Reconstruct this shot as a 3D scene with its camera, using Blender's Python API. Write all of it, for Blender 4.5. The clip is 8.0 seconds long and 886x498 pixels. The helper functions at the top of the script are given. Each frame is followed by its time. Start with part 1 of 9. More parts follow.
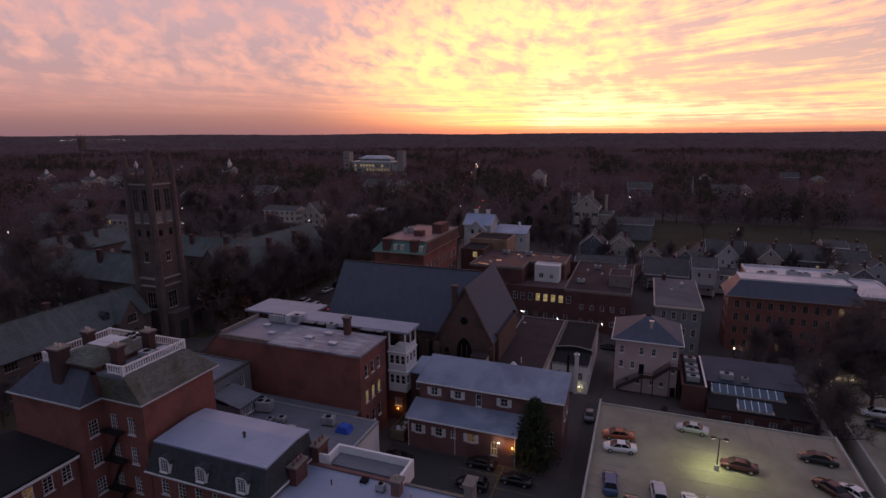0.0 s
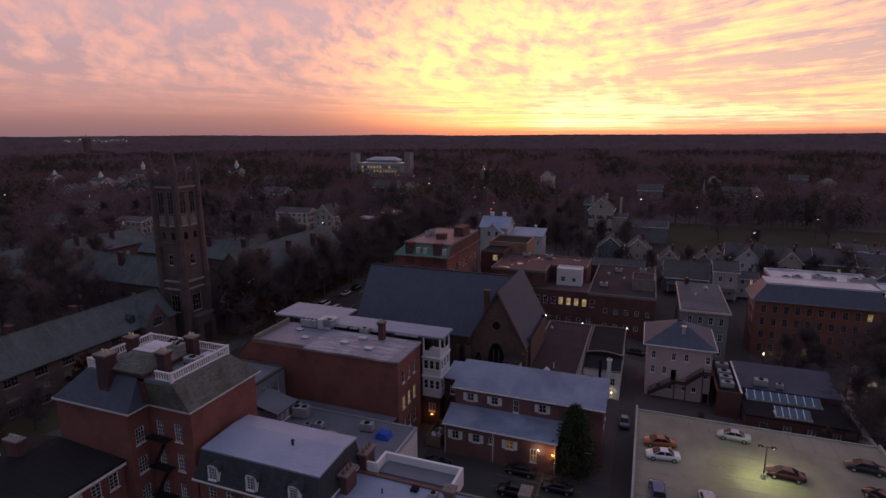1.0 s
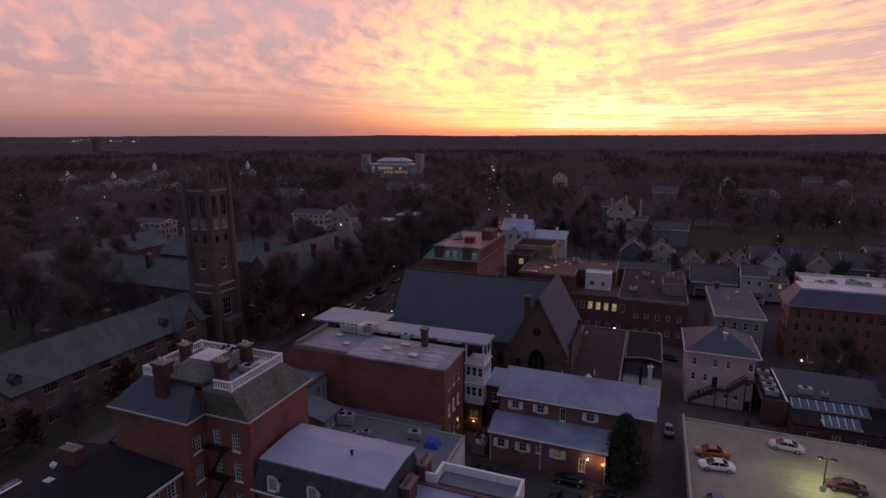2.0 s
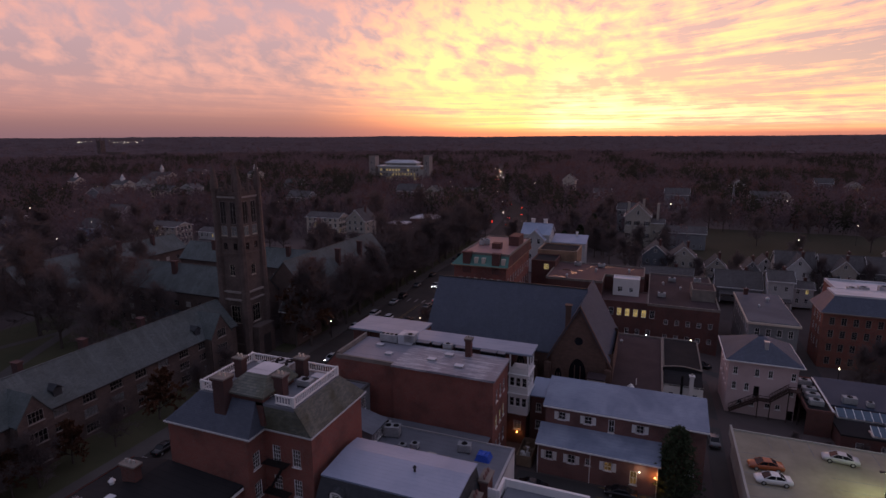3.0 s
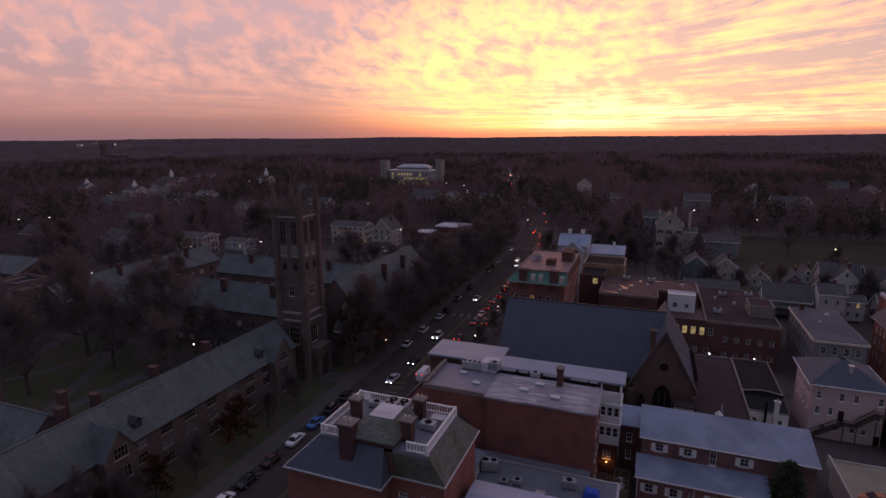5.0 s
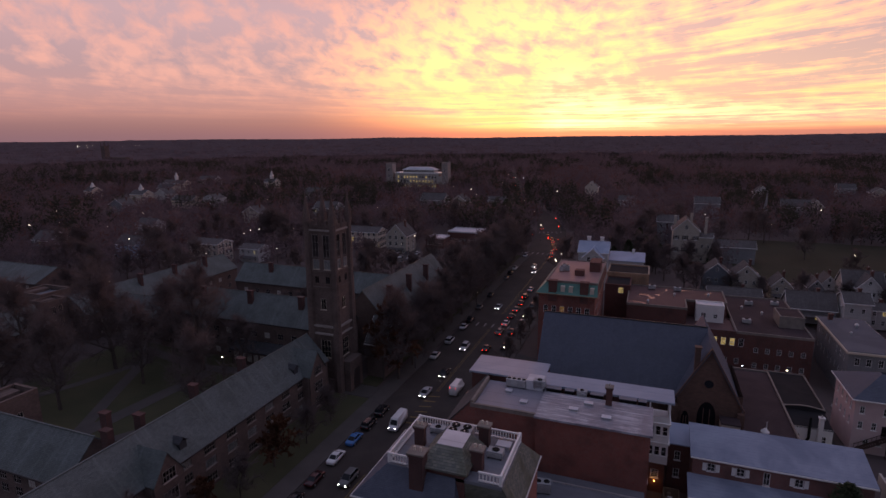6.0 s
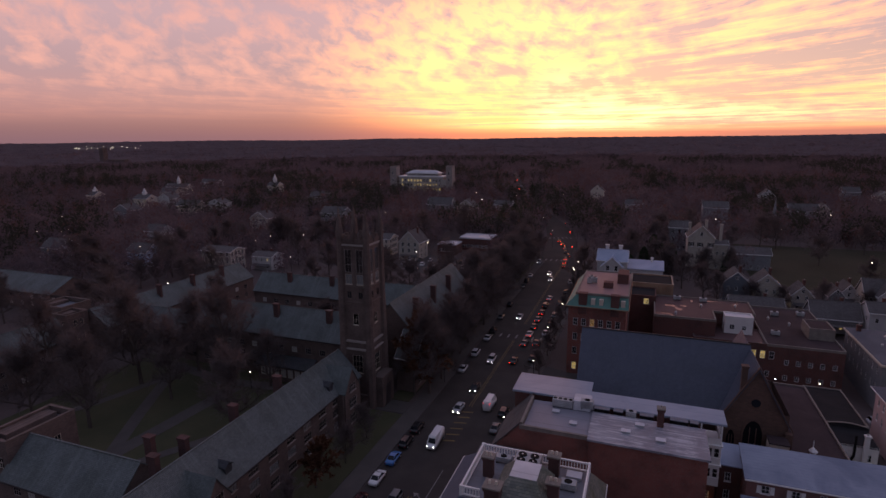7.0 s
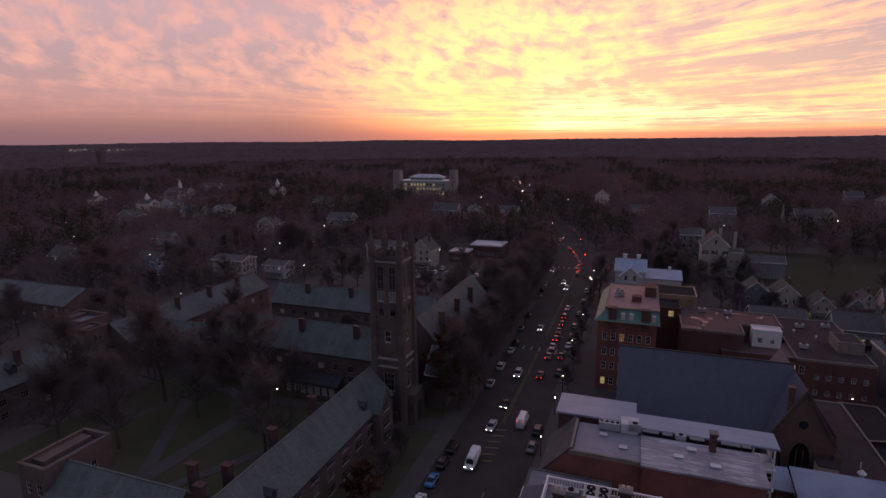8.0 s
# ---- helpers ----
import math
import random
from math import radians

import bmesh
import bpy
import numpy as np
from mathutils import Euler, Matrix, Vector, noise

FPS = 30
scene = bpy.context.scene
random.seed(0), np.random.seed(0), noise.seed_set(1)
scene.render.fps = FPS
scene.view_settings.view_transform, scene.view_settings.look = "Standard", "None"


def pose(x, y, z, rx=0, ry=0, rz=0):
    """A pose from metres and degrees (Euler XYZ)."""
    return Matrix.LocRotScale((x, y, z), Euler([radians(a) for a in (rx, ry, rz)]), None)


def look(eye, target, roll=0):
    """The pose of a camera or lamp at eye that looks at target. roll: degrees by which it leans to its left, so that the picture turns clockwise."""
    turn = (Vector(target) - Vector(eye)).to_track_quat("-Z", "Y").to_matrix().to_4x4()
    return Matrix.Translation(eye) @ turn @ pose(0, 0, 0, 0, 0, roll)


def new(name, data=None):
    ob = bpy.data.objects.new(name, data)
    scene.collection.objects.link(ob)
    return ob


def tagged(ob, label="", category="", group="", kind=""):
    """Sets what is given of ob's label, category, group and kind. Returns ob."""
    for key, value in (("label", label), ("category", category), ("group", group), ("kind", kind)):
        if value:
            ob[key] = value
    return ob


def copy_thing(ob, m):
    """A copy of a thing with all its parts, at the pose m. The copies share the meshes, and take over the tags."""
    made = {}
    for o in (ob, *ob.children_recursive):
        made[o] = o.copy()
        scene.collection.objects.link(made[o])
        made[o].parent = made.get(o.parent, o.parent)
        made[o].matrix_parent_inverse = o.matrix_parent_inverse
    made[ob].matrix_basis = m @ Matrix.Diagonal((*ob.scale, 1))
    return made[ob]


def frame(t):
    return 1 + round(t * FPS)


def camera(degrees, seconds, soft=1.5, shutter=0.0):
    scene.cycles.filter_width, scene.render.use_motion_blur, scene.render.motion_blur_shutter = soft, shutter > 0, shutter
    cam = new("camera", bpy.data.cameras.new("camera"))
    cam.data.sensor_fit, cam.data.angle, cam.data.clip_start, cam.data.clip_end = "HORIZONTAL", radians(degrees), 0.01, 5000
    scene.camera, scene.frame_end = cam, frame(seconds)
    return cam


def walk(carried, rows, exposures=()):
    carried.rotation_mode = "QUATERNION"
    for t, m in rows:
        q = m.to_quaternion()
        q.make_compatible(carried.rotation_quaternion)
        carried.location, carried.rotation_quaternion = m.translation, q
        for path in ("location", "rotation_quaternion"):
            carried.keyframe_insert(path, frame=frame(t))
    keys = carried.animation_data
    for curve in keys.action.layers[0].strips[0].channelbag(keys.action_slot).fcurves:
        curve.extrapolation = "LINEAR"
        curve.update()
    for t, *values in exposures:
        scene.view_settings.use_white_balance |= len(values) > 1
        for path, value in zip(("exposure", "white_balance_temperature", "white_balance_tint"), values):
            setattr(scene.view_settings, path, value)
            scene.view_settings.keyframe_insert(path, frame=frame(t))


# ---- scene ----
cam = camera(78.0, 8.0)
PATH = [
    (0, (-0.815, -1.102, 48.882), (-1.496, 0.733, 48.469), -0.3),
    (0.5, (-3.309, -1.745, 49.075), (-3.991, 0.09, 48.665), -0.3),
    (1, (-6.326, -2.354, 49.347), (-7.013, -0.521, 48.938), -0.2),
    (1.5, (-9.454, -2.96, 49.637), (-10.15, -1.13, 49.228), -0.15),
    (3, (-19.65, -5.044, 51.224), (-20.358, -3.218, 50.819), -0.2),
    (3.5, (-23.247, -5.698, 52.01), (-23.955, -3.872, 51.605), -0.2),
    (4, (-26.969, -6.412, 52.89), (-27.675, -4.585, 52.485), -0.3),
    (4.5, (-30.675, -6.96, 53.906), (-31.379, -5.132, 53.502), -0.35),
    (6, (-41.999, -9.151, 57.9), (-42.698, -7.321, 57.496), -0.55),
    (6.5, (-46.065, -9.866, 59.361), (-46.759, -8.034, 58.956), -0.55),
    (7, (-50.331, -10.493, 60.813), (-51.018, -8.658, 60.411), -0.6),
    (7.5, (-54.642, -11.001, 62.333), (-55.321, -9.163, 61.934), -0.6),
    (8, (-58.749, -11.436, 63.891), (-59.421, -9.595, 63.493), -0.6),
]
walk(cam, [(t, look(eye, target, roll)) for t, eye, target, roll in PATH], [(0.0, 0.0, 6500, 19), (8.0, 0.0, 6500, 19)])

# ---- world, sun, exposure ----
SUN_AZ = math.atan2(-2990, 19775)  # heading of the setting sun, measured from +y towards +x
SUN_DIR = Vector((math.sin(SUN_AZ), math.cos(SUN_AZ), 0.012)).normalized()


def nodes_of(tree):
    tree.nodes.clear()
    return tree.nodes, tree.links


class Graph:
    """Small wrapper to write node trees as expressions."""

    def __init__(self, tree):
        self.n, self.l = nodes_of(tree)

    def node(self, kind, **sets):
        nd = self.n.new(kind)
        for key, value in sets.items():
            setattr(nd, key, value)
        return nd

    def plug(self, socket, value):
        if isinstance(value, bpy.types.NodeSocket):
            self.l.new(value, socket)
        elif isinstance(value, (int, float)):
            socket.default_value = value
        else:
            socket.default_value = tuple(value) if len(socket.default_value) == len(value) else (*value, 1)

    def math(self, op, a, b=0.0, clamp=False):
        nd = self.node("ShaderNodeMath", operation=op, use_clamp=clamp)
        self.plug(nd.inputs[0], a)
        self.plug(nd.inputs[1], b)
        return nd.outputs[0]

    def vec(self, op, a, b=(0, 0, 0)):
        nd = self.node("ShaderNodeVectorMath", operation=op)
        self.plug(nd.inputs[0], a)
        self.plug(nd.inputs[1], b)
        return nd.outputs["Value"] if op in ("DOT_PRODUCT", "LENGTH") else nd.outputs[0]

    def xyz(self, v):
        nd = self.node("ShaderNodeSeparateXYZ")
        self.plug(nd.inputs[0], v)
        return nd.outputs

    def join(self, x, y, z=0.0):
        nd = self.node("ShaderNodeCombineXYZ")
        for s, v in zip(nd.inputs, (x, y, z)):
            self.plug(s, v)
        return nd.outputs[0]

    def mix(self, fac, a, b, blend="MIX"):
        nd = self.node("ShaderNodeMix", data_type="RGBA", blend_type=blend)
        self.plug(nd.inputs[0], fac)
        self.plug(nd.inputs[6], a)
        self.plug(nd.inputs[7], b)
        return nd.outputs[2]

    def span(self, v, a, b, c=0.0, d=1.0, smooth=True):
        nd = self.node("ShaderNodeMapRange", interpolation_type="SMOOTHSTEP" if smooth else "LINEAR")
        for s, x in zip(nd.inputs, (v, a, b, c, d)):
            self.plug(s, x)
        return nd.outputs[0]

    def noise(self, v, scale, detail=3.0, rough=0.55, warp=0.0):
        nd = self.node("ShaderNodeTexNoise")
        self.plug(nd.inputs["Vector"], v)
        nd.inputs["Scale"].default_value, nd.inputs["Detail"].default_value = scale, detail
        nd.inputs["Roughness"].default_value, nd.inputs["Distortion"].default_value = rough, warp
        return nd.outputs[0]


def make_world():
    world = bpy.data.worlds.new("sunset_sky")
    scene.world = world
    world.use_nodes = True
    g = Graph(world.node_tree)
    way = g.node("ShaderNodeTexCoord").outputs["Generated"]
    x, y, z = g.xyz(g.vec("NORMALIZE", way))
    # angles from the sun: azimuth (right positive) and elevation, in degrees
    s, c = math.sin(SUN_AZ), math.cos(SUN_AZ)
    ahead = g.math("ADD", g.math("MULTIPLY", x, s), g.math("MULTIPLY", y, c))
    aside = g.math("SUBTRACT", g.math("MULTIPLY", x, c), g.math("MULTIPLY", y, s))
    az = g.math("MULTIPLY", g.math("ARCTAN2", aside, ahead), 57.2958)
    el = g.math("MULTIPLY", g.math("ARCSINE", z), 57.2958)
    up = g.math("MAXIMUM", el, 0.0)
    # cloud sheet: cells high up, long streaks near the horizon, fanning out from the sun
    lift = g.math("POWER", up, 0.62)
    fan = g.math("MULTIPLY", g.math("MULTIPLY", g.math("ABSOLUTE", az), up), 0.0026)
    slant = g.math("SUBTRACT", lift, fan)
    drift = g.math("ADD", g.math("MULTIPLY", lift, 3.3), g.math("MULTIPLY", az, 0.13))
    cells = g.noise(g.join(g.math("SUBTRACT", g.math("MULTIPLY", az, 0.46), g.math("MULTIPLY", el, 0.12)), g.math("SUBTRACT", drift, g.math("MULTIPLY", fan, 2.6)), 3.0), 1.0, 4.0, 0.55, 0.3)
    banks = g.noise(g.join(g.math("MULTIPLY", az, 0.13), g.math("MULTIPLY", slant, 1.5), 0.5), 1.0, 3.0, 0.55, 0.3)
    streak = g.noise(g.join(g.math("MULTIPLY", az, 0.085), g.math("MULTIPLY", slant, 5.2), 7.0), 1.1, 6.0, 0.66, 0.25)
    low = g.span(el, 1.5, 8.0)
    right = g.span(az, -4.0, 16.0)
    mixed = g.math("ADD", g.math("MULTIPLY", cells, 0.62), g.math("MULTIPLY", banks, 0.38))
    drawn = g.math("ADD", g.math("MULTIPLY", streak, 0.7), g.math("MULTIPLY", mixed, 0.3))
    stretch = g.math("MAXIMUM", g.math("SUBTRACT", 1.0, low), g.math("MULTIPLY", right, 0.95))
    cover = g.math("ADD", g.math("MULTIPLY", mixed, g.math("SUBTRACT", 1.0, stretch)), g.math("MULTIPLY", drawn, stretch))
    # a thick bright bank up to the left of the sun, and a grey-mauve one slanting up to the right
    def bank(a, e, wide, high, slope):
        p = g.math("DIVIDE", g.math("SUBTRACT", az, a), wide)
        q = g.math("DIVIDE", g.math("SUBTRACT", g.math("SUBTRACT", el, e), g.math("MULTIPLY", g.math("SUBTRACT", az, a), slope)), high)
        return g.math("EXPONENT", g.math("MULTIPLY", g.math("ADD", g.math("MULTIPLY", p, p), g.math("MULTIPLY", q, q)), -1.0))

    bright = bank(-15.0, 7.0, 8.0, 3.2, 0.05)
    mauve = g.math("ADD", bank(21.0, 7.2, 12.0, 1.5, 0.09), g.math("MULTIPLY", bank(4.0, 4.6, 9.0, 0.9, 0.09), 0.6))
    cover = g.math("ADD", cover, g.math("SUBTRACT", g.math("MULTIPLY", bright, 0.05), g.math("MULTIPLY", mauve, 0.10)))
    # nearness to the sun: the glow spreads further to the right
    side = g.math("ADD", g.math("MULTIPLY", g.math("MAXIMUM", az, 0.0), g.span(el, 1.5, 8.0, 0.17, 0.62)), g.math("MULTIPLY", g.math("MINIMUM", az, 0.0), -1.08))
    side = g.math("ADD", side, g.math("MULTIPLY", g.math("MAXIMUM", g.math("SUBTRACT", az, 26.0), 0.0), g.span(el, 2.0, 7.0, 0.25, 0.9)))
    off = g.math("SQRT", g.math("ADD", g.math("POWER", side, 2.0), g.math("POWER", g.math("MULTIPLY", el, 0.75), 2.0)))
    near = g.math("ADD", g.span(off, 31.0, 7.0), g.math("MULTIPLY", bright, 0.30), clamp=True)
    core = g.span(off, 6.0, 0.3)
    edge = g.math("SUBTRACT", 0.525, g.math("MULTIPLY", near, g.math("SUBTRACT", 0.045, g.math("MULTIPLY", right, 0.030))))
    lit = g.span(g.math("SUBTRACT", cover, edge), -0.075, 0.085, smooth=False)
    gap = g.mix(near, (0.43, 0.272, 0.302), (0.64, 0.435, 0.365))
    gap = g.mix(g.math("MULTIPLY", g.span(el, 5.0, 12.0), 0.55), gap, (0.62, 0.41, 0.42))
    cloud = g.mix(near, (0.78, 0.39, 0.33), (1.95, 0.88, 0.34))
    cloud = g.mix(core, cloud, (3.0, 1.40, 0.72))
    body = g.mix(lit, gap, cloud)
    # thin dark bars of cloud low over the horizon
    bars = g.noise(g.join(g.math("MULTIPLY", az, 0.035), g.math("MULTIPLY", el, 1.5), 12.0), 1.0, 4.0, 0.6, 0.15)
    bars = g.math("MULTIPLY", g.span(bars, 0.53, 0.62), g.math("MULTIPLY", g.span(el, 5.5, 2.0), g.span(el, 0.3, 0.9)))
    body = g.mix(g.math("MULTIPLY", bars, 0.55), body, g.mix(near, (0.42, 0.24, 0.27), (0.86, 0.47, 0.27)))
    # dusky band that lies on the horizon, rosy to the left and orange by the sun
    rose = g.mix(g.span(el, 0.2, 5.5), (0.29, 0.160, 0.180), (0.55, 0.250, 0.245))
    band = g.mix(near, rose, (1.35, 0.52, 0.22))
    reach = g.math("ADD", 1.5, g.math("MULTIPLY", g.math("SUBTRACT", 1.0, near), 5.5))
    body = g.mix(g.math("MULTIPLY", g.span(g.math("DIVIDE", el, reach), 1.0, 0.1), g.math("SUBTRACT", 0.95, g.math("MULTIPLY", core, 0.6))), body, band)
    rim = g.mix(near, (0.24, 0.145, 0.165), (0.44, 0.19, 0.165))
    body = g.mix(g.math("MULTIPLY", g.span(g.math("DIVIDE", el, g.math("SUBTRACT", 2.6, g.math("MULTIPLY", near, 1.6))), 1.0, 0.1), 0.9), body, rim)
    # overhead and in the east: blue dusk behind thin grey cloud
    dusk = g.mix(g.noise(way, 3.0, 4.0), (0.190, 0.209, 0.320), (0.266, 0.272, 0.374))
    east = g.span(ahead, -0.2, -0.9)
    dusk = g.mix(east, dusk, (0.113, 0.121, 0.182))
    high = g.span(el, 18.0, 46.0)
    flush = g.mix(g.span(g.math("ABSOLUTE", az), 70.0, 10.0), (0.36, 0.25, 0.32), (0.66, 0.29, 0.27))
    body = g.mix(g.span(el, 11.5, 17.0), body, flush)
    body = g.mix(high, body, dusk)
    back = g.span(ahead, 0.35, -0.45)
    body = g.mix(back, body, dusk)
    # below the horizon: dark land
    body = g.mix(g.span(el, -0.3, -2.0), body, (0.020, 0.016, 0.016))
    sky = g.node("ShaderNodeTexSky", sky_type="NISHITA", sun_disc=False)
    sky.sun_elevation, sky.sun_rotation = radians(0.7), SUN_AZ
    b1, b2, add, out = (g.node(k) for k in ("ShaderNodeBackground", "ShaderNodeBackground", "ShaderNodeAddShader", "ShaderNodeOutputWorld"))
    g.plug(b1.inputs[0], sky.outputs[0])
    b1.inputs[1].default_value = 0.05
    g.plug(b2.inputs[0], body)
    b2.inputs[1].default_value = SKY_STRENGTH
    g.l.new(b1.outputs[0], add.inputs[0])
    g.l.new(b2.outputs[0], add.inputs[1])
    g.l.new(add.outputs[0], out.inputs[0])


SKY_STRENGTH = 1.0
make_world()
sun = new("sun", bpy.data.lights.new("sun", "SUN"))
sun.data.energy, sun.data.angle, sun.data.color = 0.34, radians(3), (1.0, 0.30, 0.18)
sun.matrix_world = look(SUN_DIR * 900, (0, 0, 0))


# ---- materials ----
def wall_coords(g):
    """Coordinates that run along a wall or a roof slope: across, and up."""
    geo = g.node("ShaderNodeNewGeometry")
    px, py, pz = g.xyz(geo.outputs["Position"])
    nx, ny, nz = g.xyz(geo.outputs["Normal"])
    side = g.math("GREATER_THAN", g.math("ABSOLUTE", nx), g.math("ABSOLUTE", ny))
    across = g.math("ADD", g.math("MULTIPLY", py, side), g.math("MULTIPLY", px, g.math("SUBTRACT", 1.0, side)))
    return geo.outputs["Position"], across, pz


def finish(g, colour, rough, height=None, bump=0.3, metal=0.0, dist=0.05, spec=0.5):
    out, bs = g.node("ShaderNodeOutputMaterial"), g.node("ShaderNodeBsdfPrincipled")
    g.plug(bs.inputs["Base Color"], colour)
    g.plug(bs.inputs["Roughness"], rough)
    bs.inputs["Metallic"].default_value = metal
    bs.inputs["Specular IOR Level"].default_value = spec
    if height is not None:
        bp = g.node("ShaderNodeBump")
        bp.inputs["Strength"].default_value, bp.inputs["Distance"].default_value = bump, dist
        g.plug(bp.inputs["Height"], height)
        g.l.new(bp.outputs[0], bs.inputs["Normal"])
    g.l.new(bs.outputs[0], out.inputs[0])
    return bs


def material(name):
    m = bpy.data.materials.new(name)
    m.use_nodes = True
    return m, Graph(m.node_tree)


def plain(name, a, b, rough=0.7, big=0.25, small=6.0, metal=0.0, bump=0.25, spec=0.5):
    """A surface with large stains and fine grain between two colours."""
    m, g = material(name)
    pos = g.node("ShaderNodeNewGeometry").outputs["Position"]
    n1, n2 = g.noise(pos, big, 5.0, 0.6), g.noise(pos, small, 3.0)
    t = g.math("ADD", g.math("MULTIPLY", g.span(n1, 0.3, 0.7), 0.7), g.math("MULTIPLY", n2, 0.3))
    r = g.math("ADD", rough - 0.08, g.math("MULTIPLY", n1, 0.16), clamp=True)
    finish(g, g.mix(t, a, b), r, n2, bump, metal, spec=spec)
    return m


def bricks(name, a, b, joint, length=0.23, course=0.078, rough=0.9, stain=(0.03, 0.022, 0.02), mortar=0.02, bump=0.5):
    """Masonry laid in courses, with stained patches."""
    m, g = material(name)
    pos, across, up = wall_coords(g)
    br = g.node("ShaderNodeTexBrick")
    g.plug(br.inputs["Vector"], g.join(across, up))
    for key, v in (("Scale", 1.0), ("Mortar Size", mortar * course * 4), ("Brick Width", length), ("Row Height", course), ("Bias", 0.0)):
        br.inputs[key].default_value = v
    g.plug(br.inputs["Color1"], a)
    g.plug(br.inputs["Color2"], b)
    g.plug(br.inputs["Mortar"], joint)
    n1, n2 = g.noise(pos, 0.22, 5.0, 0.65), g.noise(pos, 2.2, 4.0, 0.6)
    col = g.mix(g.math("MULTIPLY", g.span(n1, 0.42, 0.75), 0.55), br.outputs[0], stain)
    col = g.mix(g.math("MULTIPLY", g.span(n2, 0.4, 0.8), 0.35), col, g.mix(0.5, b, joint))
    finish(g, col, rough, g.math("ADD", g.math("MULTIPLY", br.outputs["Fac"], -0.7), g.math("MULTIPLY", n2, 0.5)), bump, dist=0.03)
    return m


def slate(name, a, b, rough=0.55, length=0.45, course=0.16, moss=(0.05, 0.06, 0.045), growth=0.3, runs_mix=0.3):
    m, g = material(name)
    pos, across, up = wall_coords(g)
    br = g.node("ShaderNodeTexBrick")
    g.plug(br.inputs["Vector"], g.join(across, up))
    for key, v in (("Scale", 1.0), ("Mortar Size", 0.012), ("Brick Width", length), ("Row Height", course), ("Bias", 0.0)):
        br.inputs[key].default_value = v
    g.plug(br.inputs["Color1"], a)
    g.plug(br.inputs["Color2"], b)
    g.plug(br.inputs["Mortar"], [v * 0.7 for v in a])
    n1, n2 = g.noise(pos, 0.18, 6.0, 0.65), g.noise(pos, 3.0, 3.0)
    runs = g.noise(g.join(g.math("MULTIPLY", across, 1.4), g.math("MULTIPLY", up, 0.12)), 1.0, 4.0)
    col = g.mix(g.math("MULTIPLY", g.span(n1, 0.42, 0.62), growth), br.outputs[0], moss)
    col = g.mix(g.math("MULTIPLY", g.span(runs, 0.5, 0.75), runs_mix), col, [v * 1.5 for v in b])
    finish(g, col, g.math("ADD", rough - 0.1, g.math("MULTIPLY", n2, 0.2)), g.math("SUBTRACT", n2, br.outputs["Fac"]), 0.3, dist=0.02, spec=0.06)
    return m


def lit_room(name, colour, power):
    """Lamplight on curtains and walls behind a window: uneven, brighter above."""
    m, g = material(name)
    pos = g.node("ShaderNodeNewGeometry").outputs["Position"]
    out, em = g.node("ShaderNodeOutputMaterial"), g.node("ShaderNodeEmission")
    g.plug(em.inputs[0], g.mix(g.noise(pos, 0.8), colour, [colour[0], colour[1] * 0.8, colour[2] * 0.5]))
    g.plug(em.inputs[1], g.math("MULTIPLY", g.span(g.noise(pos, 1.6, 4.0), 0.3, 0.7, 0.25, 1.3), power))
    g.l.new(em.outputs[0], out.inputs[0])
    return m


def glow(name, colour, power):
    m, g = material(name)
    out, em = g.node("ShaderNodeOutputMaterial"), g.node("ShaderNodeEmission")
    g.plug(em.inputs[0], colour)
    em.inputs[1].default_value = power
    g.l.new(em.outputs[0], out.inputs[0])
    return m


def glass(name, tint, rough=0.03):
    m, g = material(name)
    bs = finish(g, tint, rough)
    bs.inputs["Transmission Weight"].default_value = 1.0
    bs.inputs["IOR"].default_value = 1.45
    return m


def membrane(name, a, b, rough=0.45, seam=2.2, seam_tone=0.82, puddle=0.0, along="x", spec=0.28):
    """A flat roof sheet: broad water stains, lapped seams, and puddles where wet."""
    m, g = material(name)
    pos = g.node("ShaderNodeNewGeometry").outputs["Position"]
    px, py, pz = g.xyz(pos)
    n1, n2, n3 = g.noise(pos, 0.12, 6.0, 0.62, 0.6), g.noise(pos, 1.1, 5.0, 0.6), g.noise(pos, 9.0, 3.0)
    t = g.math("ADD", g.math("MULTIPLY", g.span(n1, 0.32, 0.68), 0.65), g.math("MULTIPLY", n2, 0.35))
    col = g.mix(t, a, b)
    lap = g.math("ABSOLUTE", g.math("SUBTRACT", g.math("FRACT", g.math("DIVIDE", py if along == "x" else px, seam)), 0.5))
    line = g.span(lap, 0.47, 0.495)
    col = g.mix(line, col, [v * seam_tone for v in a])
    r = g.math("ADD", rough - 0.1, g.math("MULTIPLY", n2, 0.2), clamp=True)
    if puddle:
        wet = g.span(g.noise(pos, 0.2, 3.0, 0.5, 1.0), 1.0 - puddle, 1.03 - puddle)
        r = g.math("MULTIPLY", r, g.math("SUBTRACT", 1.0, g.math("MULTIPLY", wet, 0.93)))
        n3 = g.math("MULTIPLY", n3, g.math("SUBTRACT", 1.0, wet))
    finish(g, col, r, n3, 0.15, dist=0.02, spec=spec)
    return m


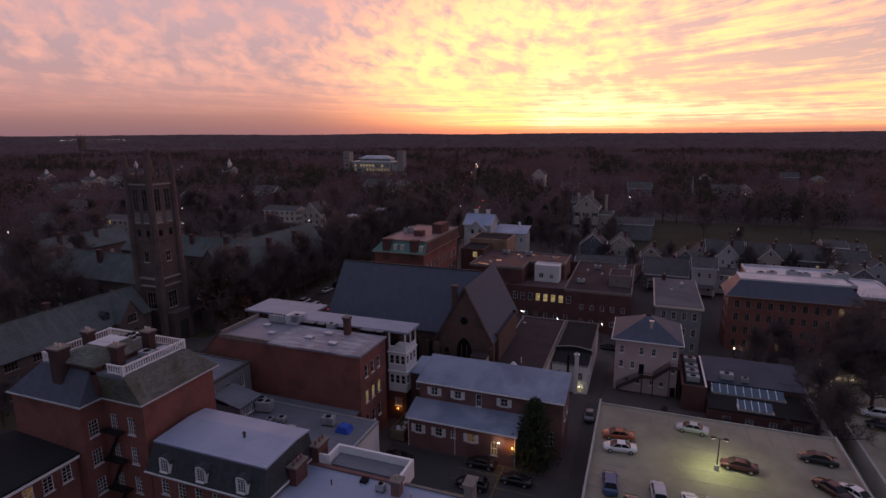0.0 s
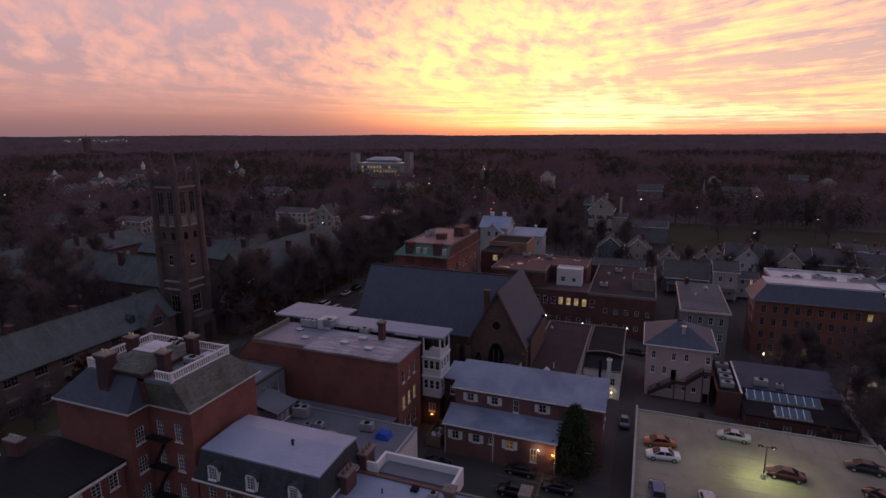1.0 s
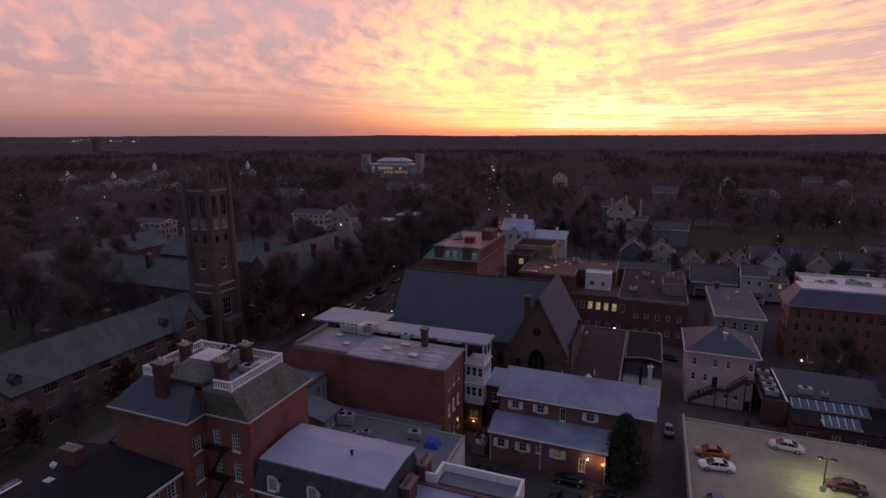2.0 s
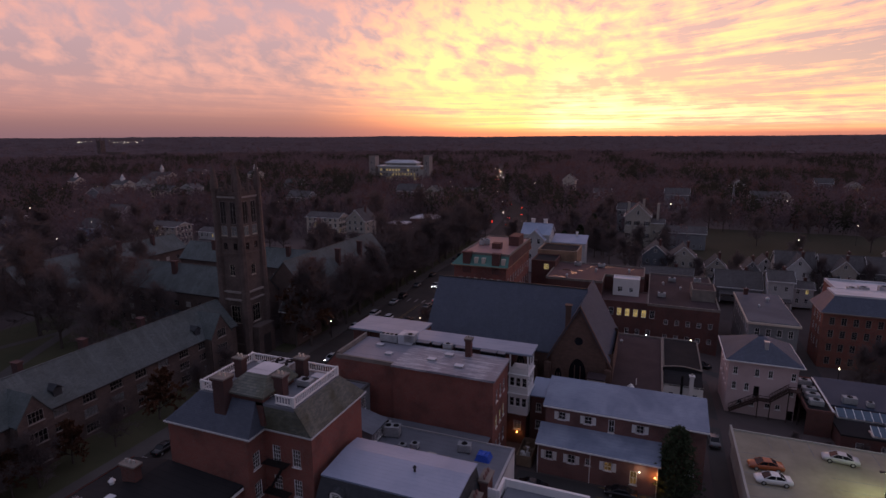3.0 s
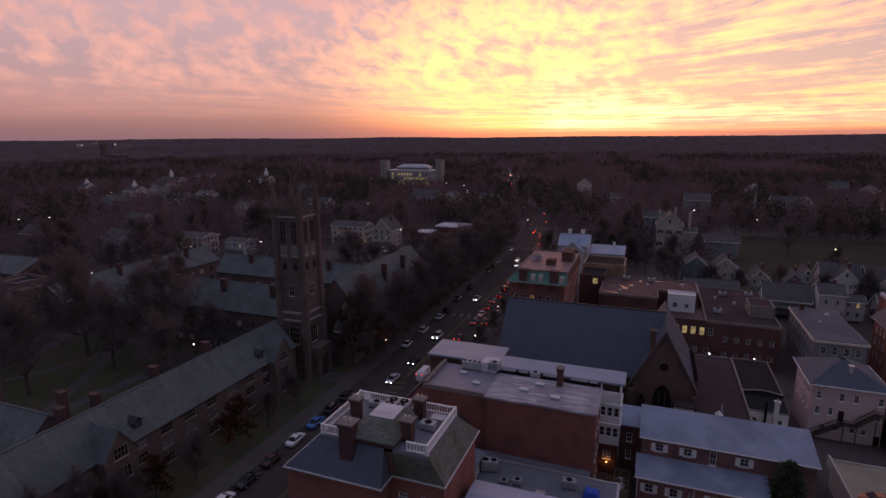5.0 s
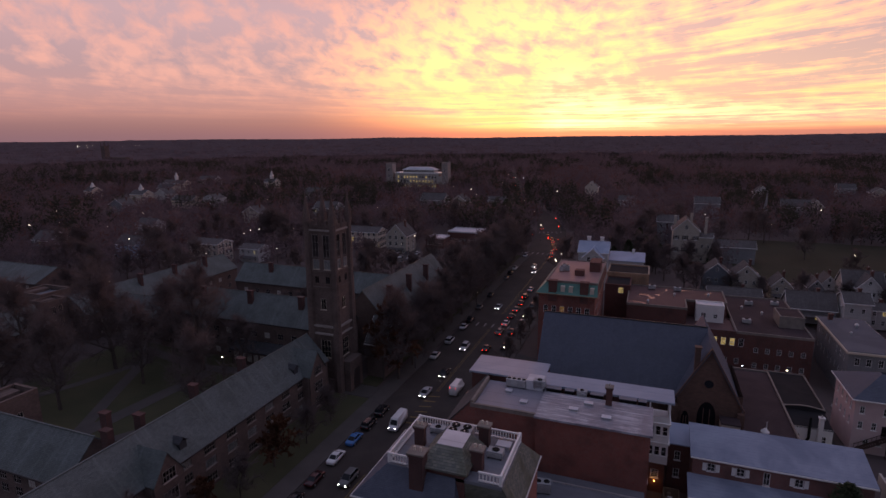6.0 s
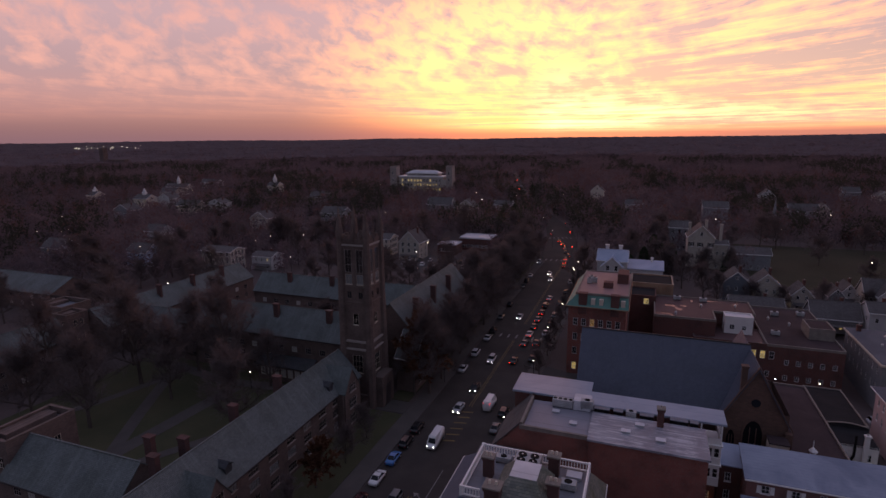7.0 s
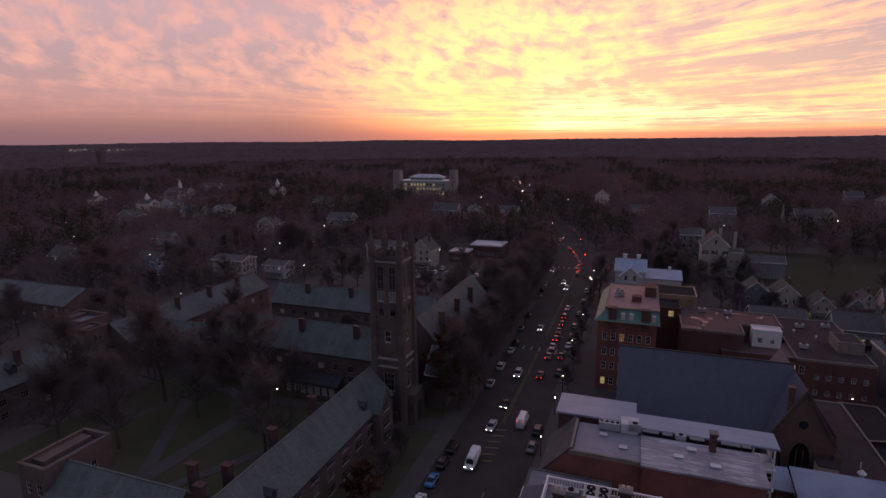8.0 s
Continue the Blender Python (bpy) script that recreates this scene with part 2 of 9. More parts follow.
def brushed_roof(name, a, b, streak, seam=1.15):
    """A flat roof painted with silver coating: brush streaks along x, bare worn patches and stains."""
    m, g = material(name)
    pos = g.node("ShaderNodeNewGeometry").outputs["Position"]
    px, py, pz = g.xyz(pos)
    runs = g.noise(g.join(g.math("MULTIPLY", px, 0.22), g.math("MULTIPLY", py, 2.6)), 1.0, 4.0, 0.6, 0.2)
    worn, fine = g.noise(pos, 0.16, 5.0, 0.62, 0.5), g.noise(pos, 5.0, 4.0)
    col = g.mix(g.span(worn, 0.36, 0.62), a, b)
    col = g.mix(g.math("MULTIPLY", g.span(runs, 0.47, 0.60), g.span(worn, 0.30, 0.55)), col, streak)
    lap = g.math("ABSOLUTE", g.math("SUBTRACT", g.math("FRACT", g.math("DIVIDE", py, seam)), 0.5))
    col = g.mix(g.math("MULTIPLY", g.span(lap, 0.455, 0.49), 0.6), col, [v * 0.55 for v in a])
    col = g.mix(g.math("MULTIPLY", g.span(fine, 0.5, 0.8), 0.3), col, [v * 0.8 for v in a])
    finish(g, col, g.math("ADD", 0.45, g.math("MULTIPLY", worn, 0.25)), fine, 0.2, dist=0.02)
    return m


def twigs(name, a, b):
    """Fine twigs: light passes between them, so half of it comes from behind."""
    m, g = material(name)
    pos = g.node("ShaderNodeNewGeometry").outputs["Position"]
    col = g.mix(g.math("ADD", g.math("MULTIPLY", g.span(g.noise(pos, 0.02, 3.0), 0.35, 0.65), 0.6), g.math("MULTIPLY", g.noise(pos, 0.6), 0.4)), a, b)
    out, mx, d, t = (g.node(k) for k in ("ShaderNodeOutputMaterial", "ShaderNodeMixShader", "ShaderNodeBsdfDiffuse", "ShaderNodeBsdfTranslucent"))
    g.plug(d.inputs[0], col)
    g.plug(t.inputs[0], col)
    mx.inputs[0].default_value = 0.5
    g.l.new(d.outputs[0], mx.inputs[1])
    g.l.new(t.outputs[0], mx.inputs[2])
    g.l.new(mx.outputs[0], out.inputs[0])
    return m


BRICK = bricks("red_brick", (0.30, 0.095, 0.070), (0.22, 0.065, 0.050), (0.22, 0.16, 0.14))
BRICK_BRIGHT = bricks("orange_red_brick", (0.30, 0.098, 0.070), (0.24, 0.076, 0.055), (0.22, 0.16, 0.13))
BRICK_DARK = bricks("dark_brick", (0.165, 0.062, 0.050), (0.115, 0.043, 0.036), (0.12, 0.09, 0.085))
STACK_BRICK = bricks("sooty_stack_brick", (0.105, 0.046, 0.042), (0.080, 0.034, 0.032), (0.085, 0.065, 0.062))
BRICK_PINK = bricks("rosy_brick", (0.25, 0.115, 0.10), (0.20, 0.085, 0.075), (0.24, 0.19, 0.18))
BRICK_TAN = bricks("tan_brick", (0.42, 0.25, 0.15), (0.35, 0.20, 0.12), (0.35, 0.28, 0.22))
BROWNSTONE = bricks("brownstone", (0.155, 0.088, 0.066), (0.118, 0.066, 0.052), (0.125, 0.088, 0.070), 0.6, 0.28, mortar=0.012)
CAMPUS_STONE = bricks("grey_rubble_stone", (0.165, 0.118, 0.102), (0.115, 0.080, 0.070), (0.145, 0.112, 0.10), 0.42, 0.19, mortar=0.02)
STUCCO_PINK = plain("pink_stucco", (0.50, 0.365, 0.36), (0.60, 0.455, 0.45), 0.9, 0.3, 8)
STUCCO_WHITE = plain("white_stucco", (0.66, 0.64, 0.62), (0.76, 0.74, 0.72), 0.88, 0.35, 8)
STUCCO_CREAM = plain("cream_stucco", (0.55, 0.47, 0.38), (0.62, 0.54, 0.45), 0.9, 0.3, 8)
CLAP_WHITE = bricks("white_clapboard", (0.58, 0.57, 0.56), (0.52, 0.51, 0.50), (0.32, 0.32, 0.32), 6.0, 0.16, 0.7, (0.5, 0.49, 0.47), 0.03, 0.4)
CLAP_GREY = bricks("grey_clapboard", (0.25, 0.255, 0.27), (0.215, 0.22, 0.235), (0.13, 0.135, 0.145), 6.0, 0.16, 0.75, (0.3, 0.3, 0.3), 0.03, 0.4)
CLAP_SLATE = bricks("slate_blue_clapboard", (0.15, 0.175, 0.205), (0.13, 0.152, 0.18), (0.08, 0.09, 0.11), 6.0, 0.16, 0.75, (0.15, 0.15, 0.16), 0.03, 0.4)
CLAP_CREAM = bricks("cream_clapboard", (0.48, 0.43, 0.37), (0.43, 0.385, 0.33), (0.26, 0.235, 0.20), 6.0, 0.16, 0.75, (0.45, 0.4, 0.33), 0.03, 0.4)
CLAP_BLUE = bricks("pale_blue_clapboard", (0.36, 0.46, 0.60), (0.32, 0.42, 0.55), (0.2, 0.26, 0.34), 6.0, 0.16, 0.75, (0.28, 0.33, 0.4), 0.03, 0.4)
PAINT_WHITE = plain("white_paint", (0.74, 0.73, 0.72), (0.82, 0.81, 0.80), 0.5, 0.8, 12, bump=0.08)
PAINT_DARK = plain("dark_paint", (0.035, 0.03, 0.03), (0.055, 0.045, 0.045), 0.5, 0.8, 12)
CONCRETE = plain("concrete", (0.36, 0.34, 0.31), (0.46, 0.44, 0.40), 0.9, 0.3, 5)
DECK = plain("parking_deck_concrete", (0.225, 0.200, 0.152), (0.375, 0.332, 0.255), 0.9, 0.16, 1.4, spec=0.2)
ASPHALT = plain("asphalt", (0.040, 0.038, 0.038), (0.062, 0.058, 0.056), 0.85, 0.15, 4, bump=0.4)
ROAD = plain("worn_asphalt", (0.046, 0.040, 0.038), (0.074, 0.064, 0.059), 0.9, 0.12, 3, bump=0.4, spec=0.15)
PAVING = plain("sidewalk_concrete", (0.062, 0.056, 0.053), (0.096, 0.086, 0.080), 0.9, 0.2, 3)
LAWN = plain("winter_lawn", (0.052, 0.060, 0.032), (0.092, 0.086, 0.050), 0.95, 0.08, 2.5, bump=0.6, spec=0.2)
EARTH = plain("woodland_floor", (0.090, 0.073, 0.072), (0.128, 0.102, 0.097), 0.95, 0.03, 0.8, bump=0.6, spec=0.1)
SLATE = slate("blue_grey_slate", (0.098, 0.110, 0.146), (0.118, 0.130, 0.166), 0.55, growth=0.12, runs_mix=0.1)
SLATE_GREEN = slate("green_grey_slate", (0.115, 0.134, 0.136), (0.155, 0.174, 0.172), 0.6)
SLATE_DARK = slate("dark_slate", (0.055, 0.058, 0.066), (0.080, 0.082, 0.090), 0.55)
SLATE_MOSSY = slate("mossy_slate", (0.125, 0.135, 0.125), (0.215, 0.215, 0.18), 0.75, moss=(0.085, 0.085, 0.050), growth=0.7)
SHINGLE = slate("grey_asphalt_shingle", (0.11, 0.10, 0.10), (0.15, 0.14, 0.14), 0.85, 0.9, 0.14, (0.08, 0.075, 0.07))
TIN = membrane("pale_painted_tin", (0.26, 0.315, 0.43), (0.40, 0.45, 0.57), 0.42, 0.6, 0.9)
TIN_MID = membrane("grey_standing_seam", (0.075, 0.086, 0.108), (0.128, 0.138, 0.165), 0.7, 0.7, 0.85, spec=0.1)
TIN_DULL = membrane("dull_blue_tin", (0.028, 0.042, 0.070), (0.058, 0.076, 0.112), 0.6, 0.7, 0.85, spec=0.3)
TIN_SILVER = brushed_roof("silver_roof_coating", (0.205, 0.205, 0.24), (0.30, 0.305, 0.34), (0.49, 0.50, 0.55))
TIN_PALE = membrane("pale_blue_grey_sheet", (0.24, 0.285, 0.36), (0.345, 0.39, 0.47), 0.45, 2.6, 0.9)
ROOF_MAUVE = membrane("mauve_grey_roof_sheet", (0.20, 0.20, 0.24), (0.30, 0.30, 0.34), 0.5, 3.2, 0.85)
ROOF_WHITE = membrane("white_roof_sheet", (0.40, 0.41, 0.45), (0.70, 0.70, 0.73), 0.5, 2.4, 0.8)
ROOF_GREY = membrane("grey_roof_sheet", (0.13, 0.14, 0.165), (0.21, 0.22, 0.25), 0.6, 1.0, 0.8, spec=0.35)
ROOF_DARK = membrane("black_roof_felt", (0.020, 0.020, 0.022), (0.036, 0.034, 0.036), 0.9, 1.0, 0.7, spec=0.08)
ROOF_BROWN = membrane("brown_roof_felt", (0.046, 0.034, 0.037), (0.080, 0.058, 0.062), 0.88, 1.0, 0.75, spec=0.1)
ROOF_RED = membrane("red_roof_felt", (0.078, 0.045, 0.047), (0.125, 0.070, 0.070), 0.75, 1.0, 0.8, 0.36)
ROOF_ROSE = membrane("rose_roof_sheet", (0.24, 0.145, 0.145), (0.31, 0.19, 0.185), 0.6, 1.2, 0.85)
COPPER = plain("green_copper", (0.070, 0.185, 0.155), (0.115, 0.265, 0.220), 0.6, 0.4, 6)
METAL = plain("galvanised_metal", (0.45, 0.46, 0.47), (0.60, 0.60, 0.60), 0.45, 1.0, 10, 0.6)
MACHINE = plain("grey_machine_paint", (0.29, 0.30, 0.31), (0.40, 0.41, 0.42), 0.6, 1.0, 10)
MATT_BLACK = plain("matt_black_grille", (0.012, 0.012, 0.013), (0.022, 0.021, 0.021), 0.9, 2.0, 20, spec=0.1)
WOOD_DARK = plain("dark_stained_wood", (0.050, 0.032, 0.028), (0.085, 0.055, 0.046), 0.85, 1.0, 12, spec=0.2)
PAINT_TIRED = plain("tired_white_paint", (0.44, 0.43, 0.43), (0.58, 0.57, 0.56), 0.6, 0.6, 10, bump=0.1)
IRON = plain("black_iron", (0.02, 0.02, 0.02), (0.035, 0.03, 0.03), 0.5, 2.0, 20, 0.4)
TARP = plain("blue_tarpaulin", (0.020, 0.075, 0.45), (0.035, 0.11, 0.55), 0.4, 1.2, 8)
TEAL = plain("turquoise_paint", (0.10, 0.42, 0.42), (0.15, 0.50, 0.50), 0.5, 1.0, 8)
WOOD = plain("weathered_wood", (0.20, 0.14, 0.09), (0.30, 0.22, 0.15), 0.8, 1.0, 12)
BARK = plain("bare_bark", (0.085, 0.070, 0.062), (0.13, 0.105, 0.092), 0.95, 0.8, 9, spec=0.15)
TWIG = twigs("bare_twigs", (0.126, 0.102, 0.116), (0.212, 0.164, 0.176))
FAR_STONE = plain("grey_limestone", (0.38, 0.35, 0.31), (0.47, 0.43, 0.39), 0.9, 0.1, 2)
# far treetops: paler and greyer than TWIG, distance haze put into the colour
TWIG_HAZE = twigs("hazy_treetops", (0.178, 0.146, 0.158), (0.252, 0.204, 0.214))
TWIG_WARM = twigs("red_brown_twigs", (0.135, 0.085, 0.080), (0.19, 0.115, 0.105))
LEAF_RUST = plain("rusty_autumn_leaves", (0.078, 0.036, 0.022), (0.125, 0.056, 0.030), 0.9, 0.3, 4, spec=0.2)
NEEDLE = plain("dark_evergreen", (0.028, 0.042, 0.020), (0.050, 0.062, 0.032), 0.9, 0.4, 5, spec=0.2)
RUBBER = plain("tyre_rubber", (0.015, 0.015, 0.015), (0.03, 0.03, 0.03), 0.9, 2, 20)
LINE_WHITE = plain("road_paint_white", (0.13, 0.125, 0.12), (0.28, 0.27, 0.26), 0.8, 1.5, 9)
LINE_YELLOW = plain("road_paint_yellow", (0.11, 0.082, 0.034), (0.24, 0.17, 0.055), 0.8, 1.5, 9)
PANE = glass("window_glass", (0.75, 0.80, 0.85))
CAR_GLASS = plain("car_glass", (0.010, 0.012, 0.015), (0.014, 0.016, 0.02), 0.12, 1, 3, bump=0, spec=0.25)
TIN_OLD = membrane("weathered_tin", (0.14, 0.17, 0.24), (0.33, 0.37, 0.465), 0.45, 0.6, 0.85)
MEADOW = plain("dark_meadow", (0.040, 0.040, 0.026), (0.062, 0.056, 0.038), 0.95, 0.05, 2.0, bump=0.5, spec=0.1)
CAP_STONE = plain("weathered_cap_stone", (0.17, 0.145, 0.125), (0.27, 0.235, 0.205), 0.9, 0.8, 8)
TRIM_STONE = plain("pale_trim_stone", (0.26, 0.225, 0.205), (0.36, 0.31, 0.285), 0.9, 0.5, 6)
TWIG_DARK = twigs("dark_bare_twigs", (0.116, 0.100, 0.102), (0.166, 0.140, 0.138))
LIT = lit_room("lit_room", (1.0, 0.84, 0.38), 0.34)
LIT_DIM = lit_room("dim_lit_room", (1.0, 0.62, 0.25), 0.13)
BULB = glow("lamp_bulb", (1.0, 0.88, 0.62), 7.0)
BULB_COOL = glow("cool_lamp_bulb", (0.85, 0.95, 1.0), 7.0)
BULB_ORANGE = glow("sodium_bulb", (1.0, 0.42, 0.08), 12.0)
HEAD = glow("headlight_glow", (1.0, 0.92, 0.80), 16.0)
TAIL = glow("tail_light_glow", (1.0, 0.03, 0.015), 5.0)
RED_GLASS = plain("red_lens", (0.25, 0.01, 0.01), (0.32, 0.015, 0.015), 0.2, 2, 9)


# ---- mesh helpers ----
def part(name, bm, mat, parent=None, label=""):
    """Links a bmesh as one mesh object under a thing or a part."""
    me = bpy.data.meshes.new(name)
    bm.to_mesh(me)
    bm.free()
    me.materials.append(mat)
    ob = new(name, me)
    ob.parent = parent
    if label:
        ob["label"] = label
    return ob


def share(name, me, m, parent, label=""):
    """Another object on a mesh that exists already."""
    ob = new(name, me)
    ob.parent, ob.matrix_local = parent, m
    if label:
        ob["label"] = label
    return ob


def thing(name, label, category, at=(0, 0, 0), group="", kind="", turn=0.0):
    ob = new(name)
    ob.empty_display_size = 0.5
    ob.matrix_world = pose(*at, 0, 0, turn)
    return tagged(ob, label, category, group, kind)


def box(bm, x0, x1, y0, y1, z0, z1, bevel=0.0):
    vs = [bm.verts.new((x, y, z)) for z in (z0, z1) for x, y in ((x0, y0), (x1, y0), (x1, y1), (x0, y1))]
    fs = [bm.faces.new([vs[i] for i in q]) for q in ((3, 2, 1, 0), (4, 5, 6, 7), (0, 1, 5, 4), (1, 2, 6, 5), (2, 3, 7, 6), (3, 0, 4, 7))]
    if bevel:
        es = list({e for f in fs for e in f.edges})
        bmesh.ops.bevel(bm, geom=es, offset=bevel, segments=1, affect="EDGES")
    return bm


def slab(bm, pts, drop, way=(0, 0, -1)):
    """A plate: a flat outline and the same outline moved by drop along way."""
    top = [bm.verts.new(p) for p in pts]
    low = [bm.verts.new(Vector(p) + Vector(way) * drop) for p in pts]
    bm.faces.new(top)
    bm.faces.new(low[::-1])
    n = len(pts)
    for i in range(n):
        bm.faces.new((top[i], low[i], low[(i + 1) % n], top[(i + 1) % n]))
    bmesh.ops.recalc_face_normals(bm, faces=bm.faces)
    return bm


def tube(bm, a, b, r0, r1, sides=6, cap=True):
    a, b = Vector(a), Vector(b)
    q = (b - a).to_track_quat("Z", "Y")
    rings = []
    for p, r in ((a, r0), (b, r1)):
        rings.append([bm.verts.new(p + q @ Vector((r * math.cos(k * math.tau / sides), r * math.sin(k * math.tau / sides), 0))) for k in range(sides)])
    for k in range(sides):
        bm.faces.new((rings[0][k], rings[0][(k + 1) % sides], rings[1][(k + 1) % sides], rings[1][k]))
    if cap:
        bm.faces.new(rings[1])
        bm.faces.new(rings[0][::-1])
    return bm


def B():
    return bmesh.new()


SIDE = {"F": (0, (1, 0)), "R": (90, (0, 1)), "K": (180, (-1, 0)), "L": (270, (0, -1))}


def wall_sheet(w, h, holes, deep=0.22, peak=None):
    """A wall in its own plane (x across from 0 to w, z up, outside towards -y) with real openings, their reveals and an inner face."""
    bm = B()
    xs = sorted({0.0, round(w, 4), *[round(v, 4) for o in holes for v in o[:2]]})
    zs = sorted({0.0, round(h, 4), *[round(v, 4) for o in holes for v in o[2:4]]})
    holes = [[round(v, 4) for v in o[:4]] for o in holes]
    grid = {}

    def v(x, y, z):
        key = (round(x, 4), round(y, 4), round(z, 4))
        if key not in grid:
            grid[key] = bm.verts.new((x, y, z))
        return grid[key]

    for i in range(len(xs) - 1):
        for j in range(len(zs) - 1):
            cx, cz = (xs[i] + xs[i + 1]) / 2, (zs[j] + zs[j + 1]) / 2
            if not any(o[0] < cx < o[1] and o[2] < cz < o[3] for o in holes):
                bm.faces.new([v(xs[i], 0, zs[j]), v(xs[i + 1], 0, zs[j]), v(xs[i + 1], 0, zs[j + 1]), v(xs[i], 0, zs[j + 1])])
    for a, b, c, d in (o[:4] for o in holes):
        ring = [(a, c), (b, c), (b, d), (a, d)]
        for k in range(4):
            (x0, z0), (x1, z1) = ring[k], ring[(k + 1) % 4]
            line = sorted({0.0, *[f for f in ((q - x0) / (x1 - x0) for q in xs if x1 != x0) if 0 < f < 1], *[f for f in ((q - z0) / (z1 - z0) for q in zs if z1 != z0) if 0 < f < 1], 1.0})
            for f0, f1 in zip(line, line[1:]):
                ax, az_, bx, bz = x0 + (x1 - x0) * f0, z0 + (z1 - z0) * f0, x0 + (x1 - x0) * f1, z0 + (z1 - z0) * f1
                quad = [v(ax, 0, az_), v(ax, deep, az_), v(bx, deep, bz), v(bx, 0, bz)]
                if not bm.faces.get(quad):
                    bm.faces.new(quad)
    if peak:
        bm.faces.new([v(x, 0, h) for x in xs] + [v(peak[0], 0, peak[1])])
    return bm


WINDOWS = {}


def window_mesh(w, h, cols, rows, bar=0.045, edge=0.09):
    key = (round(w, 2), round(h, 2), cols, rows)
    if key not in WINDOWS:
        cx = [edge + (w - 2 * edge) * k / cols for k in range(cols + 1)]
        cz = [edge + (h - 2 * edge) * k / rows for k in range(rows + 1)]
        lights = [(cx[i] + bar / 2 * (i > 0), cx[i + 1] - bar / 2 * (i + 1 < cols), cz[j] + bar / 2 * (j > 0), cz[j + 1] - bar / 2 * (j + 1 < rows)) for i in range(cols) for j in range(rows)]
        bm = wall_sheet(w, h, lights, 0.05)
        bmesh.ops.translate(bm, verts=bm.verts, vec=(0, 0.06, 0))
        frame_me = bpy.data.meshes.new("window_frame")
        bm.to_mesh(frame_me), bm.free()
        bm = B()
        box(bm, edge * 0.6, w - edge * 0.6, 0.100, 0.108, edge * 0.6, h - edge * 0.6)
        pane_me = bpy.data.meshes.new("pane")
        bm.to_mesh(pane_me), bm.free()
        pane_me.materials.append(PANE)
        bm = B()
        box(bm, -0.10, w + 0.10, -0.09, 0.06, -0.12, -0.003)
        sill_me = bpy.data.meshes.new("sill")
        bm.to_mesh(sill_me), bm.free()
        bm = B()
        box(bm, 0.01, w - 0.01, 0.165, 0.19, 0.01, h - 0.01)
        blind_me = bpy.data.meshes.new("blind")
        bm.to_mesh(blind_me), bm.free()
        WINDOWS[key] = frame_me, pane_me, sill_me, blind_me
    return WINDOWS[key]


TINTED = {}


def tinted(me, mat):
    """The mesh with one material on it, copied once per material."""
    key = (me.name, mat.name)
    if key not in TINTED:
        TINTED[key] = me.copy()
        TINTED[key].materials.clear()
        TINTED[key].materials.append(mat)
    return TINTED[key]


BLIND = plain("drawn_blind", (0.42, 0.40, 0.37), (0.50, 0.48, 0.44), 0.9, 1, 8)
LOUVRE = plain("brown_belfry_louvre", (0.075, 0.058, 0.052), (0.11, 0.085, 0.076), 0.9, 1, 8, spec=0.15)
# near-black sheet behind unlit panes: the room's shade painted as a colour
ROOM_SHADE = plain("unlit_room_shade", (0.025, 0.022, 0.02), (0.035, 0.03, 0.028), 0.95, 1, 5)


def simple_window(parent, m, w, h, cols, rows, lit, trim):
    """A window far from the camera: frame and pane in one mesh with two materials."""
    f, p, s, b = window_mesh(w, h, cols, rows)
    pane = {"lit": LIT, "dim": LIT_DIM, "blind": BLIND}.get(lit, CAR_GLASS)
    key = (f.name, trim.name, pane.name)
    if key not in TINTED:
        bm = B()
        bm.from_mesh(f)
        a, c = 0.03, 0.10
        bm.faces.new([bm.verts.new(q) for q in ((a, c, a), (w - a, c, a), (w - a, c, h - a), (a, c, h - a))]).material_index = 1
        me = bpy.data.meshes.new("window")
        bm.to_mesh(me), bm.free()
        me.materials.append(trim), me.materials.append(pane)
        TINTED[key] = me
    return share("window", TINTED[key], m, parent)


def window(parent, m, w, h, cols=2, rows=4, lit="", trim=None, sill=True, shutters=None):
    spot = parent.matrix_world.translation
    if (spot.y > 118 or spot.x < -115) and not shutters:
        return simple_window(parent, m, w, h, cols, rows, lit, trim or PAINT_WHITE)
    f, p, s, b = window_mesh(w, h, cols, rows)
    ob = share("window", tinted(f, trim or PAINT_WHITE), m, parent)
    share("pane", p, Matrix(), ob)
    if sill:
        share("sill", tinted(s, trim or PAINT_WHITE), Matrix(), ob)
    # by default no blind: a dark sheet paints the shade of the room
    share("blind", tinted(b, {"lit": LIT, "dim": LIT_DIM, "blind": BLIND, "louvre": LOUVRE}.get(lit, ROOM_SHADE)), Matrix(), ob, {"lit": "warm lamplight behind the glass", "dim": "faint warm light behind the glass"}.get(lit, ""))
    if shutters:
        for x in (-w * 0.5 - 0.04, w + 0.04):
            bm = B()
            box(bm, x, x + w * 0.5, -0.05, -0.004, 0, h)
            for k in range(5):
                box(bm, x + 0.06, x + w * 0.5 - 0.06, -0.075, -0.05, h * (0.06 + k * 0.18), h * (0.06 + k * 0.18) + h * 0.12)
            part("shutter", bm, shutters, ob)
    return ob


def row(n, a, b, z, w, h, **more):
    """n windows evenly between a and b along a wall."""
    step = (b - a) / n
    return [dict(u=a + step * (k + 0.5) - w / 2, z=z, w=w, h=h, **more) for k in range(n)]


LIT_PICK = random.Random(5)


